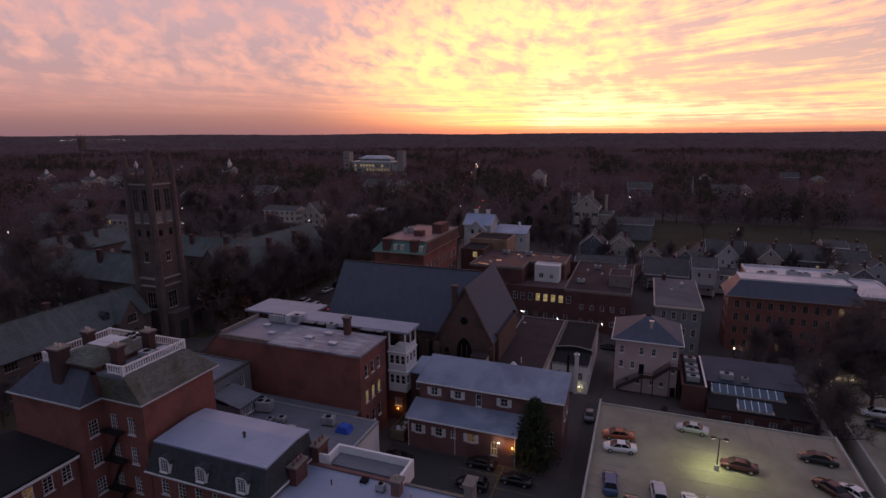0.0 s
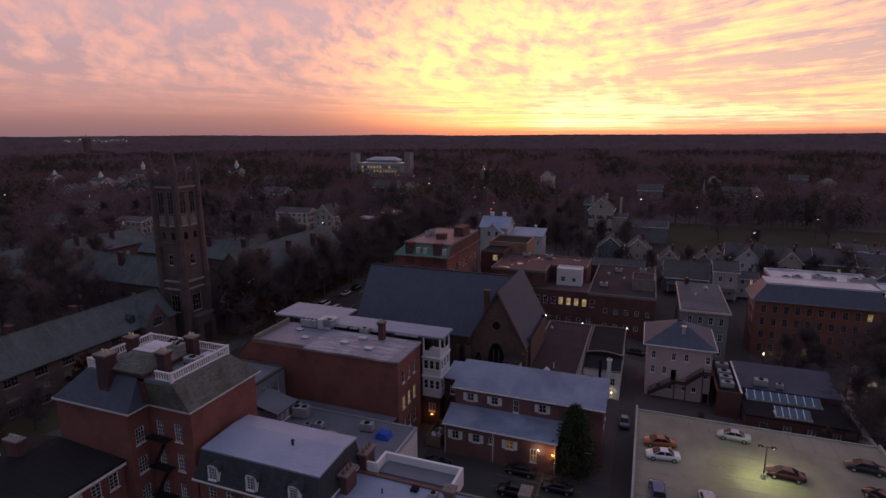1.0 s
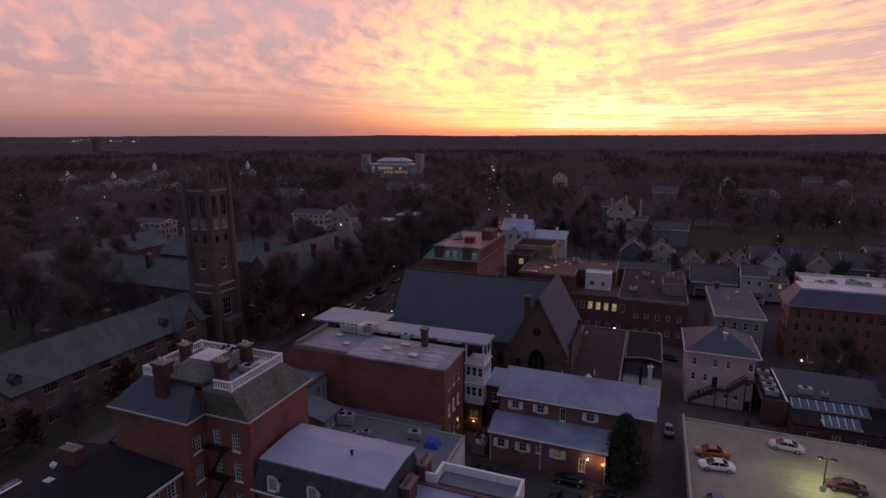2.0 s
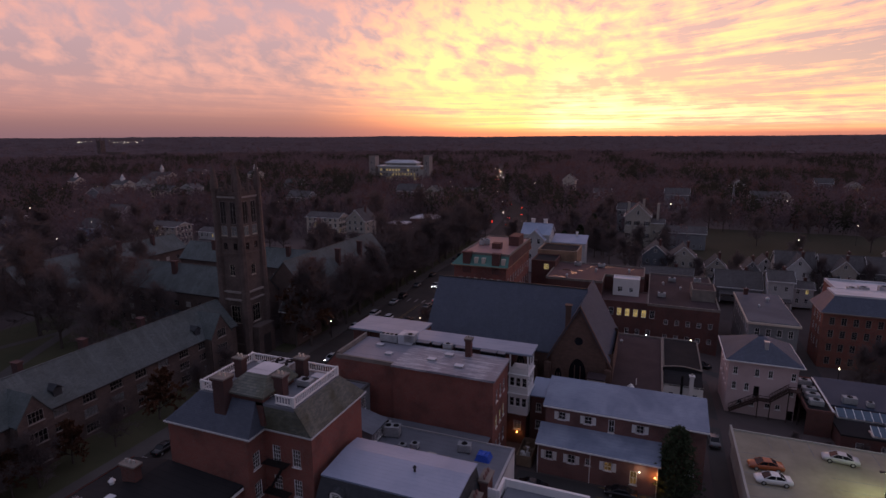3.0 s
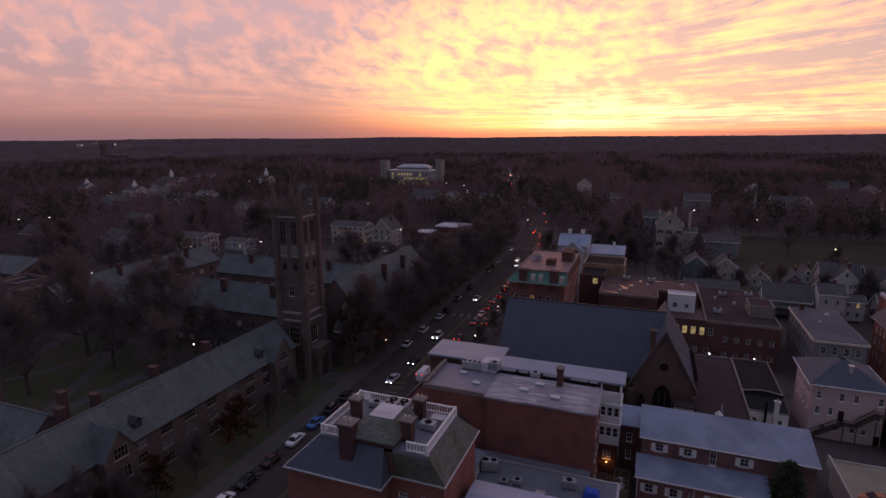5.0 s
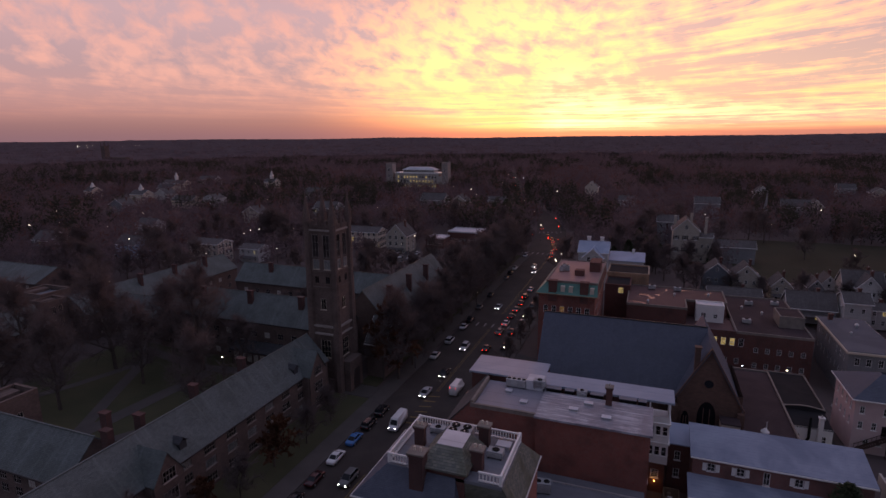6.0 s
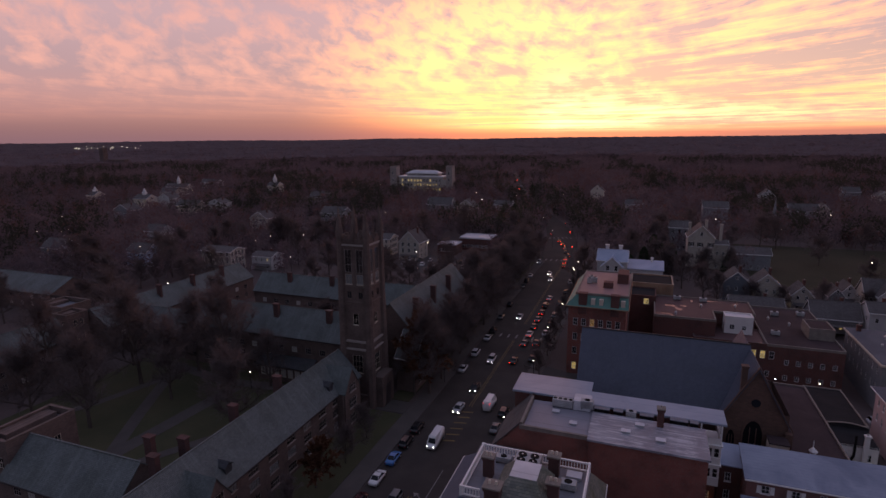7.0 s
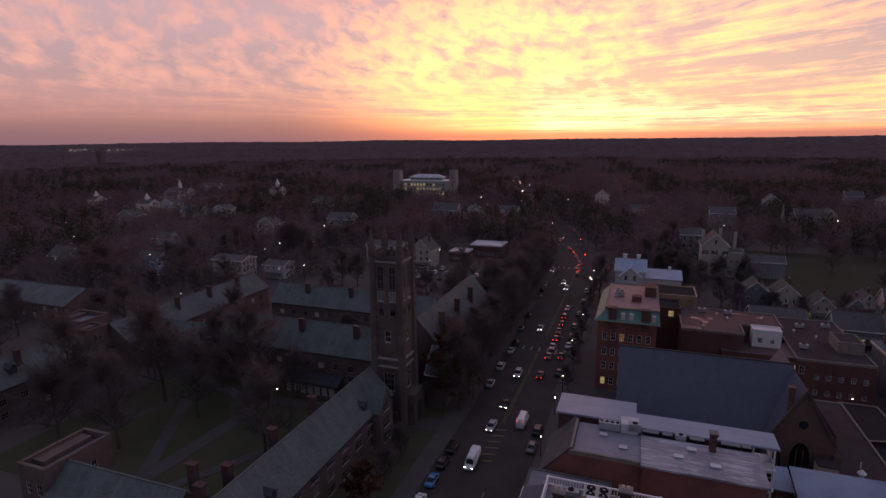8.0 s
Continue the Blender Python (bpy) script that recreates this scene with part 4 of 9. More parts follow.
def mansion():
    h = thing("mansion", "large red brick mansion with slate roof and white roof balustrade", "house", (-62, 45, 0))
    fr = [o for z in (3.0, 6.9, 10.8, 14.6) for o in row(2, 0.4, 5.8, z, 1.1, 2.2, rows=4, cols=3)]
    # main block
    walls(h, -59.6, -53.0, 40.7, 51.6, 0, 18.6, BRICK, {"F": fr}, "FRK")
    wing = [dict(u=0.8, z=z, w=1.2, h=2.0, rows=4, cols=3) for z in (2.8, 6.8, 10.6, 14.3)]
    walls(h, -71.0, -59.6, 38.0, 51.6, 0, 18.6, BRICK, {"R": wing}, "FKL")
    walls(h, -60.6, -59.6, 38.0, 40.7, 0, 18.6, BRICK, {"R": wing}, "R")
    # roof: two hipped blocks up to the deck
    hip_roof(h, (-60.5, -52.8, 40.4, 52.4), (-60.0, -54.5, 39.95, 49.2), 18.9, 22.2, (SLATE_MOSSY, SLATE_MOSSY, SLATE_MOSSY, SLATE_MOSSY), trim=PAINT_TIRED)
    hip_roof(h, (-71.1, -59.0, 37.7, 52.4), (-67.7, -59.6, 39.9, 49.2), 18.9, 22.2, SLATE, trim=PAINT_TIRED)
    shift(part("roof_deck", box(B(), -67.7, -54.5, 39.9, 49.2, 21.9, 22.26), ROOF_GREY, h), h)
    rail_balustrade(h, -67.5, -54.7, 40.2, 49.0, 22.25, 1.15, gap={"F": [(0.0, 0.16), (0.82, 1.0)], "R": [(0, 1)], "K": [(0, 1)], "L": [(0, 1)]})
    # brick attic block with a small hipped roof
    walls(h, -63.6, -58.6, 39.9, 45.6, 19.4, 23.1, BRICK_DARK, {"R": [dict(u=1.2, z=21.4, w=0.8, h=1.3)]})
    hip_roof(h, (-64.0, -58.2, 39.5, 46.0), (-62.6, -59.6, 42.2, 45.4), 23.1, 24.4, SLATE_MOSSY, cap=ROOF_WHITE)
    for x, y, z0, w, d in ((-63.7, 39.5, 19.6, 1.6, 1.45), (-65.6, 44.6, 22.2, 1.15, 0.9), (-58.5, 47.2, 22.2, 1.2, 1.0), (-57.8, 42.2, 22.2, 1.2, 1.0)):
        chimney(x, y, z0, 24.7, w, d, STACK_BRICK, 2, h, "brick chimney stack with a stone cap", STUCCO_CREAM)
    return h


mansion()


def quad_condenser(x, y, z):
    """A broad cooling unit with four fans in a square."""
    ob = thing("condenser", "broad pale rooftop condenser with four black fans", "air conditioner", (x, y, z), "rooftop machines")
    part("casing", box(B(), -1.5, 1.5, -1.2, 1.2, 0.15, 1.35, 0.04), MACHINE, ob)
    for sx in (-1, 1):
        part("foot", box(B(), sx * 1.2 - 0.08, sx * 1.2 + 0.08, -1.2, 1.2, 0, 0.15), IRON, ob)
        for sy in (-1, 1):
            fan = part("fan", tube(B(), (sx * 0.72, sy * 0.58, 1.352), (sx * 0.72, sy * 0.58, 1.47), 0.52, 0.5, 16), MATT_BLACK, ob, "black round fan grille")
            part("hub", tube(B(), (sx * 0.72, sy * 0.58, 1.47), (sx * 0.72, sy * 0.58, 1.5), 0.12, 0.1, 8), METAL, fan)
    bm = B()
    for k in range(7):
        box(bm, -1.4, 1.4, -1.23, -1.19, 0.28 + k * 0.14, 0.36 + k * 0.14)
    part("louvre", bm, METAL, ob)


quad_condenser(-61.6, 47.4, 22.26)
ac_unit("condenser", "low grey rooftop machine beside the balustrade", -64.6, 47.8, 22.26, 1.9, 1.0, 0.8, 1)
ac_unit("condenser", "low grey rooftop machine on the mansion deck", -56.6, 45.2, 22.26, 1.8, 1.2, 0.9, 1)
hatch("pale roof hatch on the mansion deck", -56.2, 47.4, 22.26, 1.6, 1.2, 0.5)


def fire_escape(x, y, levels, label):
    """Iron landings against a wall, joined by steep stairs with hand rails."""
    ob = thing("fire_escape", label, "fire escape", (x, y, levels[0]))
    for k, z in enumerate(levels):
        zz = z - levels[0]
        bm = box(B(), -1.6, 1.6, -1.1, 0.0, zz - 0.06, zz)
        part("landing", bm, IRON, ob)
        bm = B()
        for px in (-1.6, -0.8, 0, 0.8, 1.6):
            tube(bm, (px, -1.1, zz), (px, -1.1, zz + 1.0), 0.025, 0.025, 4)
        for hh in (0.5, 1.0):
            tube(bm, (-1.6, -1.1, zz + hh), (1.6, -1.1, zz + hh), 0.025, 0.025, 4)
        part("rail", bm, IRON, ob)
        if k + 1 < len(levels):
            up = levels[k + 1] - z
            bm = B()
            for s in range(12):
                f = s / 12
                box(bm, -1.2 + 2.2 * f, -0.95 + 2.2 * f, -0.9, -0.3, zz + up * f, zz + up * f + 0.04)
            for yy in (-0.9, -0.3):
                tube(bm, (-1.2, yy, zz), (1.1, yy, zz + up), 0.03, 0.03, 4)
            part("stair", bm, IRON, ob)
    return ob


fire_escape(-57.6, 40.68, (3.6, 7.4, 11.2, 14.9), "black iron fire escape on the brick mansion")


def dark_roof_house():
    h = thing("row_house", "red brick row house under a black felt roof", "house", (-69, 29, 0))
    ws = [o for z, hh in ((1.5, 1.9), (5.2, 1.9), (9.9, 1.9)) for o in row(8, 0.6, 17.6, z, 1.15, hh, rows=4, cols=2, lit="")]
    ws[21]["lit"] = "dim"
    ws[19]["lit"] = "dim"
    walls(h, -77.2, -61.0, 20, 37.9, 0, 12.8, BRICK, {"R": ws}, "FRL")
    shift(part("roof", slab(B(), [(-71.5, 19.4, 13.6), (-60.5, 19.4, 12.9), (-60.5, 37.9, 12.9), (-71.5, 37.9, 13.6)], 0.3), ROOF_DARK, h), h)
    shift(part("roof", slab(B(), [(-77.6, 19.4, 12.6), (-71.5, 19.4, 13.6), (-71.5, 37.9, 13.6), (-77.6, 37.9, 12.6)], 0.3), ROOF_DARK, h), h)
    shift(part("cornice", box(B(), -60.9, -60.4, 19.4, 37.85, 12.3, 12.6), PAINT_WHITE, h), h)
    chimney(-72.2, 33.6, 12.9, 15.4, 2.0, 0.9, BRICK_DARK, 3, h, "long brick chimney with a stone cap")
    shift(part("skylight", box(B(), -75.6, -74.6, 25, 29.5, 13.0, 13.45, 0.03), PANE, h, "glazed rooflight strip"), h)
    return h


dark_roof_house()
roof_vent("white dish-topped vent on the black felt roof", -74.0, 32.5, 13.1, 0.35, 0.5, PAINT_WHITE)
hatch("pale roof hatch on black felt", -71.6, 30.4, 13.5, 0.9, 0.7, 0.15)


def mansard_house():
    h = thing("mansard_house", "brick house with slate mansard and pale tin roof", "house", (-43.5, 44, 0))
    fr = [o for z in (2.0, 5.3, 8.3) for o in row(6, 0.6, 15.4, z, 1.1, 1.9, rows=4, cols=2, lit="")]
    walls(h, -52.2, -36.2, 40.2, 48.9, 0, 11.1, BRICK, {"F": fr})
    hip_roof(h, (-52.5, -36.0, 39.7, 49.2), (-52.0, -36.5, 40.9, 48.6), 11.2, 14.45, SLATE_DARK, trim=PAINT_WHITE)
    # slightly domed tin top
    shift(part("roof_deck", slab(B(), [(-52.1, 40.8, 14.45), (-36.4, 40.8, 14.45), (-36.4, 46.2, 14.75), (-52.1, 46.2, 14.75)], 0.2), TIN, h), h)
    shift(part("roof_deck", slab(B(), [(-52.1, 46.2, 14.75), (-36.4, 46.2, 14.75), (-36.4, 48.9, 14.5), (-52.1, 48.9, 14.5)], 0.2), TIN, h), h)
    for x in (-49.6, -44.4, -38.9):
        d = shift(part("dormer", box(B(), x - 0.75, x + 0.75, 39.75, 41.2, 11.6, 13.0), PAINT_WHITE, h, "white arched dormer with a slate hood"), h)
        bm = B()
        n = 8
        for k in range(n):
            a0, a1 = math.pi * k / n, math.pi * (k + 1) / n
            slab(bm, [(x + 0.95 * math.cos(a0), 39.65, 12.9 + 0.75 * math.sin(a0)), (x + 0.95 * math.cos(a1), 39.65, 12.9 + 0.75 * math.sin(a1)), (x + 0.95 * math.cos(a1), 41.6, 12.9 + 0.75 * math.sin(a1)), (x + 0.95 * math.cos(a0), 41.6, 12.9 + 0.75 * math.sin(a0))], 0.1)
        part("hood", bm, SLATE_DARK, d)
        bm = B()
        fan = [bm.verts.new((x + 0.75 * math.cos(math.pi * k / 10), 39.74, 13.0 + 0.6 * math.sin(math.pi * k / 10))) for k in range(11)]
        bm.faces.new(fan)
        part("arch", bm, PAINT_WHITE, d)
        # dormer is solid: added dark panel paints the shade behind its glass
        part("dark_backing", box(B(), x - 0.47, x + 0.47, 39.69, 39.735, 11.8, 13.2), PAINT_DARK, d, "dark window behind the white bars")
        window(d, Matrix.Translation((x - 0.45, 39.56, 11.75)), 0.9, 1.45, 2, 4, sill=True)
    for k, (x, y) in enumerate(((-35.5, 49.6), (-35.5, 45.2))):
        chimney(x, y - 0.2, 8.0, 12.7, 0.9, 2.2, BRICK_DARK, 0, h, "brick chimney with clay pots")
    return h


mansard_house()
for x, y, z in ((-35.5, 48.6, 12.9), (-35.5, 49.4, 12.9), (-35.5, 50.1, 12.9), (-35.5, 44.2, 12.9), (-35.5, 45.0, 12.9), (-35.5, 45.7, 12.9)):
    roof_vent("clay chimney pot on a brick stack", x, y, z, 0.2, 0.35, BRICK_PINK)
roof_vent("small black pipe vent on the tin roof", -42.4, 44.7, 14.66, 0.2, 0.55, IRON)


def white_parapet_house():
    h = thing("shop_house", "low brick building with pale roof and white parapet", "building", (-28, 44, 0))
    walls(h, -37.0, -15.2, 34, 48.6, 0, 10.4, BRICK, {"K": row(2, 1, 8, 6.0, 1.0, 1.8)})
    walls(h, -33.6, -24.4, 48.6, 51.0, 0, 10.2, BRICK, {"K": row(3, 0.6, 8.6, 6.0, 1.0, 1.8)}, "RKL")
    shift(part("roof", box(B(), -37.1, -15.1, 33.9, 48.3, 10.15, 10.5), TIN, h), h)
    shift(part("roof", box(B(), -33.4, -24.6, 48.6, 51.0, 10.2, 10.9), ROOF_GREY, h), h)
    bm = box(B(), -34.0, -24.0, 50.95, 51.3, 9.6, 11.85)
    box(bm, -34.0, -33.66, 48.6, 50.95, 9.6, 11.85)
    box(bm, -24.34, -24.0, 47.2, 50.95, 9.6, 11.85)
    box(bm, -35.4, -34.0, 48.5, 48.8, 9.6, 11.85)
    shift(part("parapet", bm, PAINT_WHITE, h), h)
    shift(part("step", box(B(), -37.0, -24.4, 48.0, 48.5, 10.3, 10.72), BRICK_PINK, h), h)
    shift(part("coping", box(B(), -23.9, -15.2, 48.25, 48.6, 10.3, 10.68), CAP_STONE, h), h)
    chimney(-24.0, 46.6, 10.3, 12.2, 1.0, 1.0, BRICK_PINK, 1, h, "brick chimney on the pale roof")
    chimney(-16.1, 48.0, 9.0, 12.9, 0.9, 1.6, CAP_STONE, 0, h, "white rendered chimney")
    return h


white_parapet_house()
hatch("small dark hatch on the pale roof", -28.4, 47.3, 10.5, 0.8, 0.7, 0.3, MATT_BLACK)
ac_unit("cooler", "pale turquoise box on the pale roof", -25.9, 46.5, 10.5, 1.0, 0.8, 0.9, 1)
roof_vent("thin pipe vent on the pale roof", -31.6, 45.6, 10.5, 0.12, 0.6, IRON, False)
roof_vent("thin pipe vent on the pale roof", -22.4, 46.6, 10.5, 0.12, 0.5, METAL, False)


def tarp_roof_block():
    h = thing("rear_block", "low rear building with a grey flat roof", "building", (-48, 58, 0))
    walls(h, -60.4, -36.0, 50.9, 65.6, 0, 6.6, STUCCO_WHITE, {}, "FRK")
    flat_roof(h, -60.4, -36.0, 50.9, 65.6, 6.75, ROOF_GREY, 0.12, 0.25, METAL)
    shift(part("roof", box(B(), -60.4, -40.2, 65.55, 67.4, 6.5, 6.73), ROOF_GREY, h), h)
    return h


tarp_roof_block()


def tarp_pile(x, y, z):
    bm = B()
    n = 7
    rng = random.Random(3)
    vs = [[bm.verts.new((x - 1.1 + 2.2 * i / n, y - 0.9 + 1.8 * j / n, z + (0 if i in (0, n) or j in (0, n) else 0.85 + rng.uniform(-0.12, 0.1)))) for i in range(n + 1)] for j in range(n + 1)]
    for j in range(n):
        for i in range(n):
            bm.faces.new((vs[j][i], vs[j][i + 1], vs[j + 1][i + 1], vs[j + 1][i]))
    got = bmesh.ops.extrude_face_region(bm, geom=[f for f in bm.faces])
    bmesh.ops.translate(bm, verts=[v for v in got["geom"] if isinstance(v, bmesh.types.BMVert)], vec=(0, 0, 0.02))
    ob = part("tarpaulin", bm, TARP)
    return tagged(ob, "bright blue tarpaulin over a heap on the flat roof", "tarpaulin")


tarp_pile(-39.5, 61.6, 6.75)
ac_unit("condenser", "large grey rooftop condenser on the flat roof", -54.2, 62.6, 6.75, 2.4, 1.5, 1.7, 2, 12)
ac_unit("condenser", "smaller grey condenser beside the large one", -56.0, 64.2, 6.75, 1.3, 1.0, 1.2, 1)
ac_unit("condenser", "grey rooftop condenser near the tarpaulin", -42.6, 62.4, 6.75, 1.9, 1.2, 1.3, 1, 8)
ac_unit("condenser", "small dark rooftop machine on the flat roof", -49.6, 60.6, 6.75, 1.2, 1.0, 0.9, 1)
ac_unit("condenser", "low grey machine on the flat roof", -51.4, 60.2, 6.75, 1.0, 0.9, 0.6, 1)


def brick_stub(x, y, z):
    ob = thing("roof_chimney", "short dark brick chimney stub on the flat roof", "chimney", (x, y, z))
    part("stack", box(B(), -0.55, 0.55, -0.35, 0.35, 0, 1.5, 0.03), BRICK_DARK, ob)
    part("cap", box(B(), -0.62, 0.62, -0.42, 0.42, 1.5, 1.62, 0.03), CONCRETE, ob)


brick_stub(-45.8, 57.8, 6.75)


def side_wing():
    h = thing("white_wing", "white clapboard rear wing with a grey roof", "house", (-66, 61, 0))
    walls(h, -73.0, -60.5, 52.6, 67.3, 0, 11.8, CLAP_GREY, {"R": row(4, 1.5, 14.2, 8.6, 1.1, 2.0, trim=PAINT_WHITE)}, "RKL")
    flat_roof(h, -73.0, -60.5, 52.6, 67.3, 12.0, ROOF_GREY, 0.15, 0.3, SHINGLE)
    walls(h, -60.45, -55.5, 58.6, 63.0, 6.7, 8.9, CLAP_GREY, {"R": row(3, 0.3, 4.1, 7.2, 0.9, 1.4)}, "FRK", )
    shift(part("roof", slab(B(), [(-60.45, 58.3, 10.2), (-55.2, 58.3, 9.0), (-55.2, 63.3, 9.0), (-60.45, 63.3, 10.2)], 0.2), ROOF_GREY, h), h)
    return h


side_wing()


def brick_block():
    h = thing("brick_block", "tall plain red brick block with a silver-coated roof", "building", (-54, 73, 0))
    ws = [o for z in (3.2, 7.3, 11.6) for o in row(3, 1.0, 7.2, z, 0.95, 2.0, rows=2, cols=1, lit="lit" if z == 7.3 else "")]
    walls(h, -56.4, -39.9, 67.5, 76.2, 0, 15.7, BRICK, {"R": ws}, "FRK")
    walls(h, -67.0, -56.4, 68.0, 78.0, 0, 15.3, BRICK, {}, "FKL")
    shift(part("roof", box(B(), -56.6, -39.6, 67.2, 76.2, 15.62, 15.95), TIN_SILVER, h), h)
    shift(part("roof", box(B(), -66.6, -56.4, 68.3, 78.0, 15.2, 15.55), ROOF_MAUVE, h), h)
    bm = box(B(), -67.1, -56.5, 67.95, 68.35, 15.3, 15.95)
    box(bm, -67.1, -66.7, 68.35, 78.0, 15.3, 16.25)
    shift(part("parapet", bm, CAP_STONE, h), h)
    # slope towards the street
    shift(part("roof_slope", slab(B(), [(-71.8, 68.0, 11.2), (-67.1, 68.0, 16.3), (-67.1, 79.4, 16.3), (-71.8, 79.4, 11.2)], 0.25), SHINGLE, h), h)
    walls(h, -71.6, -67.0, 68.0, 79.3, 0, 11.1, BRICK, {"L": [o for z in (4.2, 7.8) for o in row(4, 1, 10, z, 1.1, 2.0)]}, "FKL")
    for y in (68.0, 79.2):
        shift(part("gable", slab(B(), [(-71.6, y, 11.0), (-67.0, y, 11.0), (-67.0, y, 16.0)], 0.2, (0, 1, 0)), BRICK, h), h)
    chimney(-46.2, 74.9, 15.8, 18.9, 0.95, 0.95, BRICK_DARK, 1, h, "square dark brick chimney")
    return h


brick_block()
hatch("low pale skylight on the silver roof", -51.2, 71.2, 15.95, 1.3, 0.9, 0.35)
hatch("low pale skylight on the silver roof", -49.2, 73.9, 15.95, 1.3, 0.9, 0.35)
hatch("low pale skylight on the silver roof", -46.2, 70.2, 15.95, 1.3, 0.9, 0.35)
hatch("low pale hatch beside the parapet", -59.2, 71.8, 15.55, 1.1, 0.9, 0.3)
hatch("low pale hatch beside the parapet", -62.4, 74.8, 15.55, 1.1, 0.9, 0.3)
ac_unit("condenser", "long pale rooftop machine with four fans on dark legs", -61.6, 77.0, 15.55, 3.4, 1.3, 1.45, 4)
ac_unit("condenser", "grey rooftop machine between the roofs", -57.6, 77.0, 15.95, 2.0, 1.2, 1.5, 1)
ac_unit("condenser", "low dark rooftop machine between the roofs", -50.6, 77.0, 15.6, 1.6, 1.0, 1.1, 1)


for x, w in ((-55.2, 2.4), (-52.6, 1.4), (-48.2, 2.0), (-43.4, 2.6), (-41.2, 1.2)):
    box_ob = thing("roof_box", "low dark louvred box between the long roofs", "roof vent", (x, 77.0, 15.6), "roof boxes")
    part("casing", box(B(), -w / 2, w / 2, -0.45, 0.45, -0.05, 0.75, 0.03), MATT_BLACK, box_ob)
    part("lid", box(B(), -w / 2 - 0.06, w / 2 + 0.06, -0.5, 0.5, 0.75, 0.85), ROOF_GREY, box_ob)


def bay_building():
    h = thing("shop_block", "brick shop block with white roof and white bay tower", "building", (-54, 81, 0))
    walls(h, -70.4, -57.5, 79.4, 86.2, 0, 16.0, BRICK_DARK, {"L": [o for z in (4.5, 8.5, 12.2) for o in row(3, 0.6, 6.2, z, 1.1, 2.0)]})
    walls(h, -57.5, -40.2, 78.0, 82.4, 0, 16.0, BRICK_DARK, {}, "FK")
    shift(part("roof", box(B(), -70.8, -57.4, 79.0, 86.6, 16.0, 16.4, 0.05), TIN_PALE, h), h)
    shift(part("roof", box(B(), -57.4, -36.4, 77.8, 82.8, 16.0, 16.38, 0.05), TIN_PALE, h), h)
    shift(part("penthouse", box(B(), -59.8, -57.0, 76.4, 79.2, 15.6, 17.3, 0.05), ROOF_WHITE, h), h)
    # bay: two closed storeys below an open porch
    for z0, z1 in ((5.7, 9.0), (9.25, 12.4)):
        ws = {"F": row(3, 0.1, 3.2, z0 + 1.2, 0.82, 1.6, rows=2, cols=1), "R": row(3, 0.15, 4.3, z0 + 1.2, 0.95, 1.5, rows=2, cols=1)}
        walls(h, -40.2, -36.9, 77.9, 82.4, z0, z1, PAINT_WHITE, ws, "FRK")
        shift(part("band", box(B(), -40.3, -36.7, 77.7, 82.5, z1, z1 + 0.25), PAINT_WHITE, h), h)
    shift(part("floor", box(B(), -40.2, -36.9, 77.9, 82.4, 5.45, 5.7), PAINT_WHITE, h), h)
    for x, y in ((-40.0, 78.0), (-37.05, 78.0), (-37.05, 80.2), (-37.05, 82.3)):
        shift(part("post", box(B(), x - 0.12, x + 0.12, y - 0.1, y + 0.1, 12.6, 16.0), PAINT_WHITE, h), h)
    bm = box(B(), -40.1, -36.95, 77.95, 78.05, 12.65, 13.7)
    box(bm, -37.05, -36.95, 78.05, 82.3, 12.65, 13.7)
    shift(part("railing", bm, PAINT_WHITE, h), h)
    walls(h, -40.2, -37.2, 78.3, 82.2, 0, 5.4, BRICK_DARK, {"F": row(1, 0.5, 2.6, 2.6, 1.2, 1.5)}, "FRK")
    return h


bay_building()


def link_house():
    h = thing("link_house", "small dark brick house between the bay and the offices", "house", (-35, 80, 0))
    walls(h, -36.8, -33.5, 79.6, 85.0, 0, 8.6, BRICK_DARK, {"F": [dict(u=1.0, z=z, w=0.9, h=1.6, rows=2) for z in (2.6, 5.7)]})
    shift(part("roof", slab(B(), [(-37.0, 79.3, 8.7), (-33.3, 79.3, 8.7), (-33.3, 85.2, 9.4), (-37.0, 85.2, 9.4)], 0.2), TIN, h), h)


link_house()


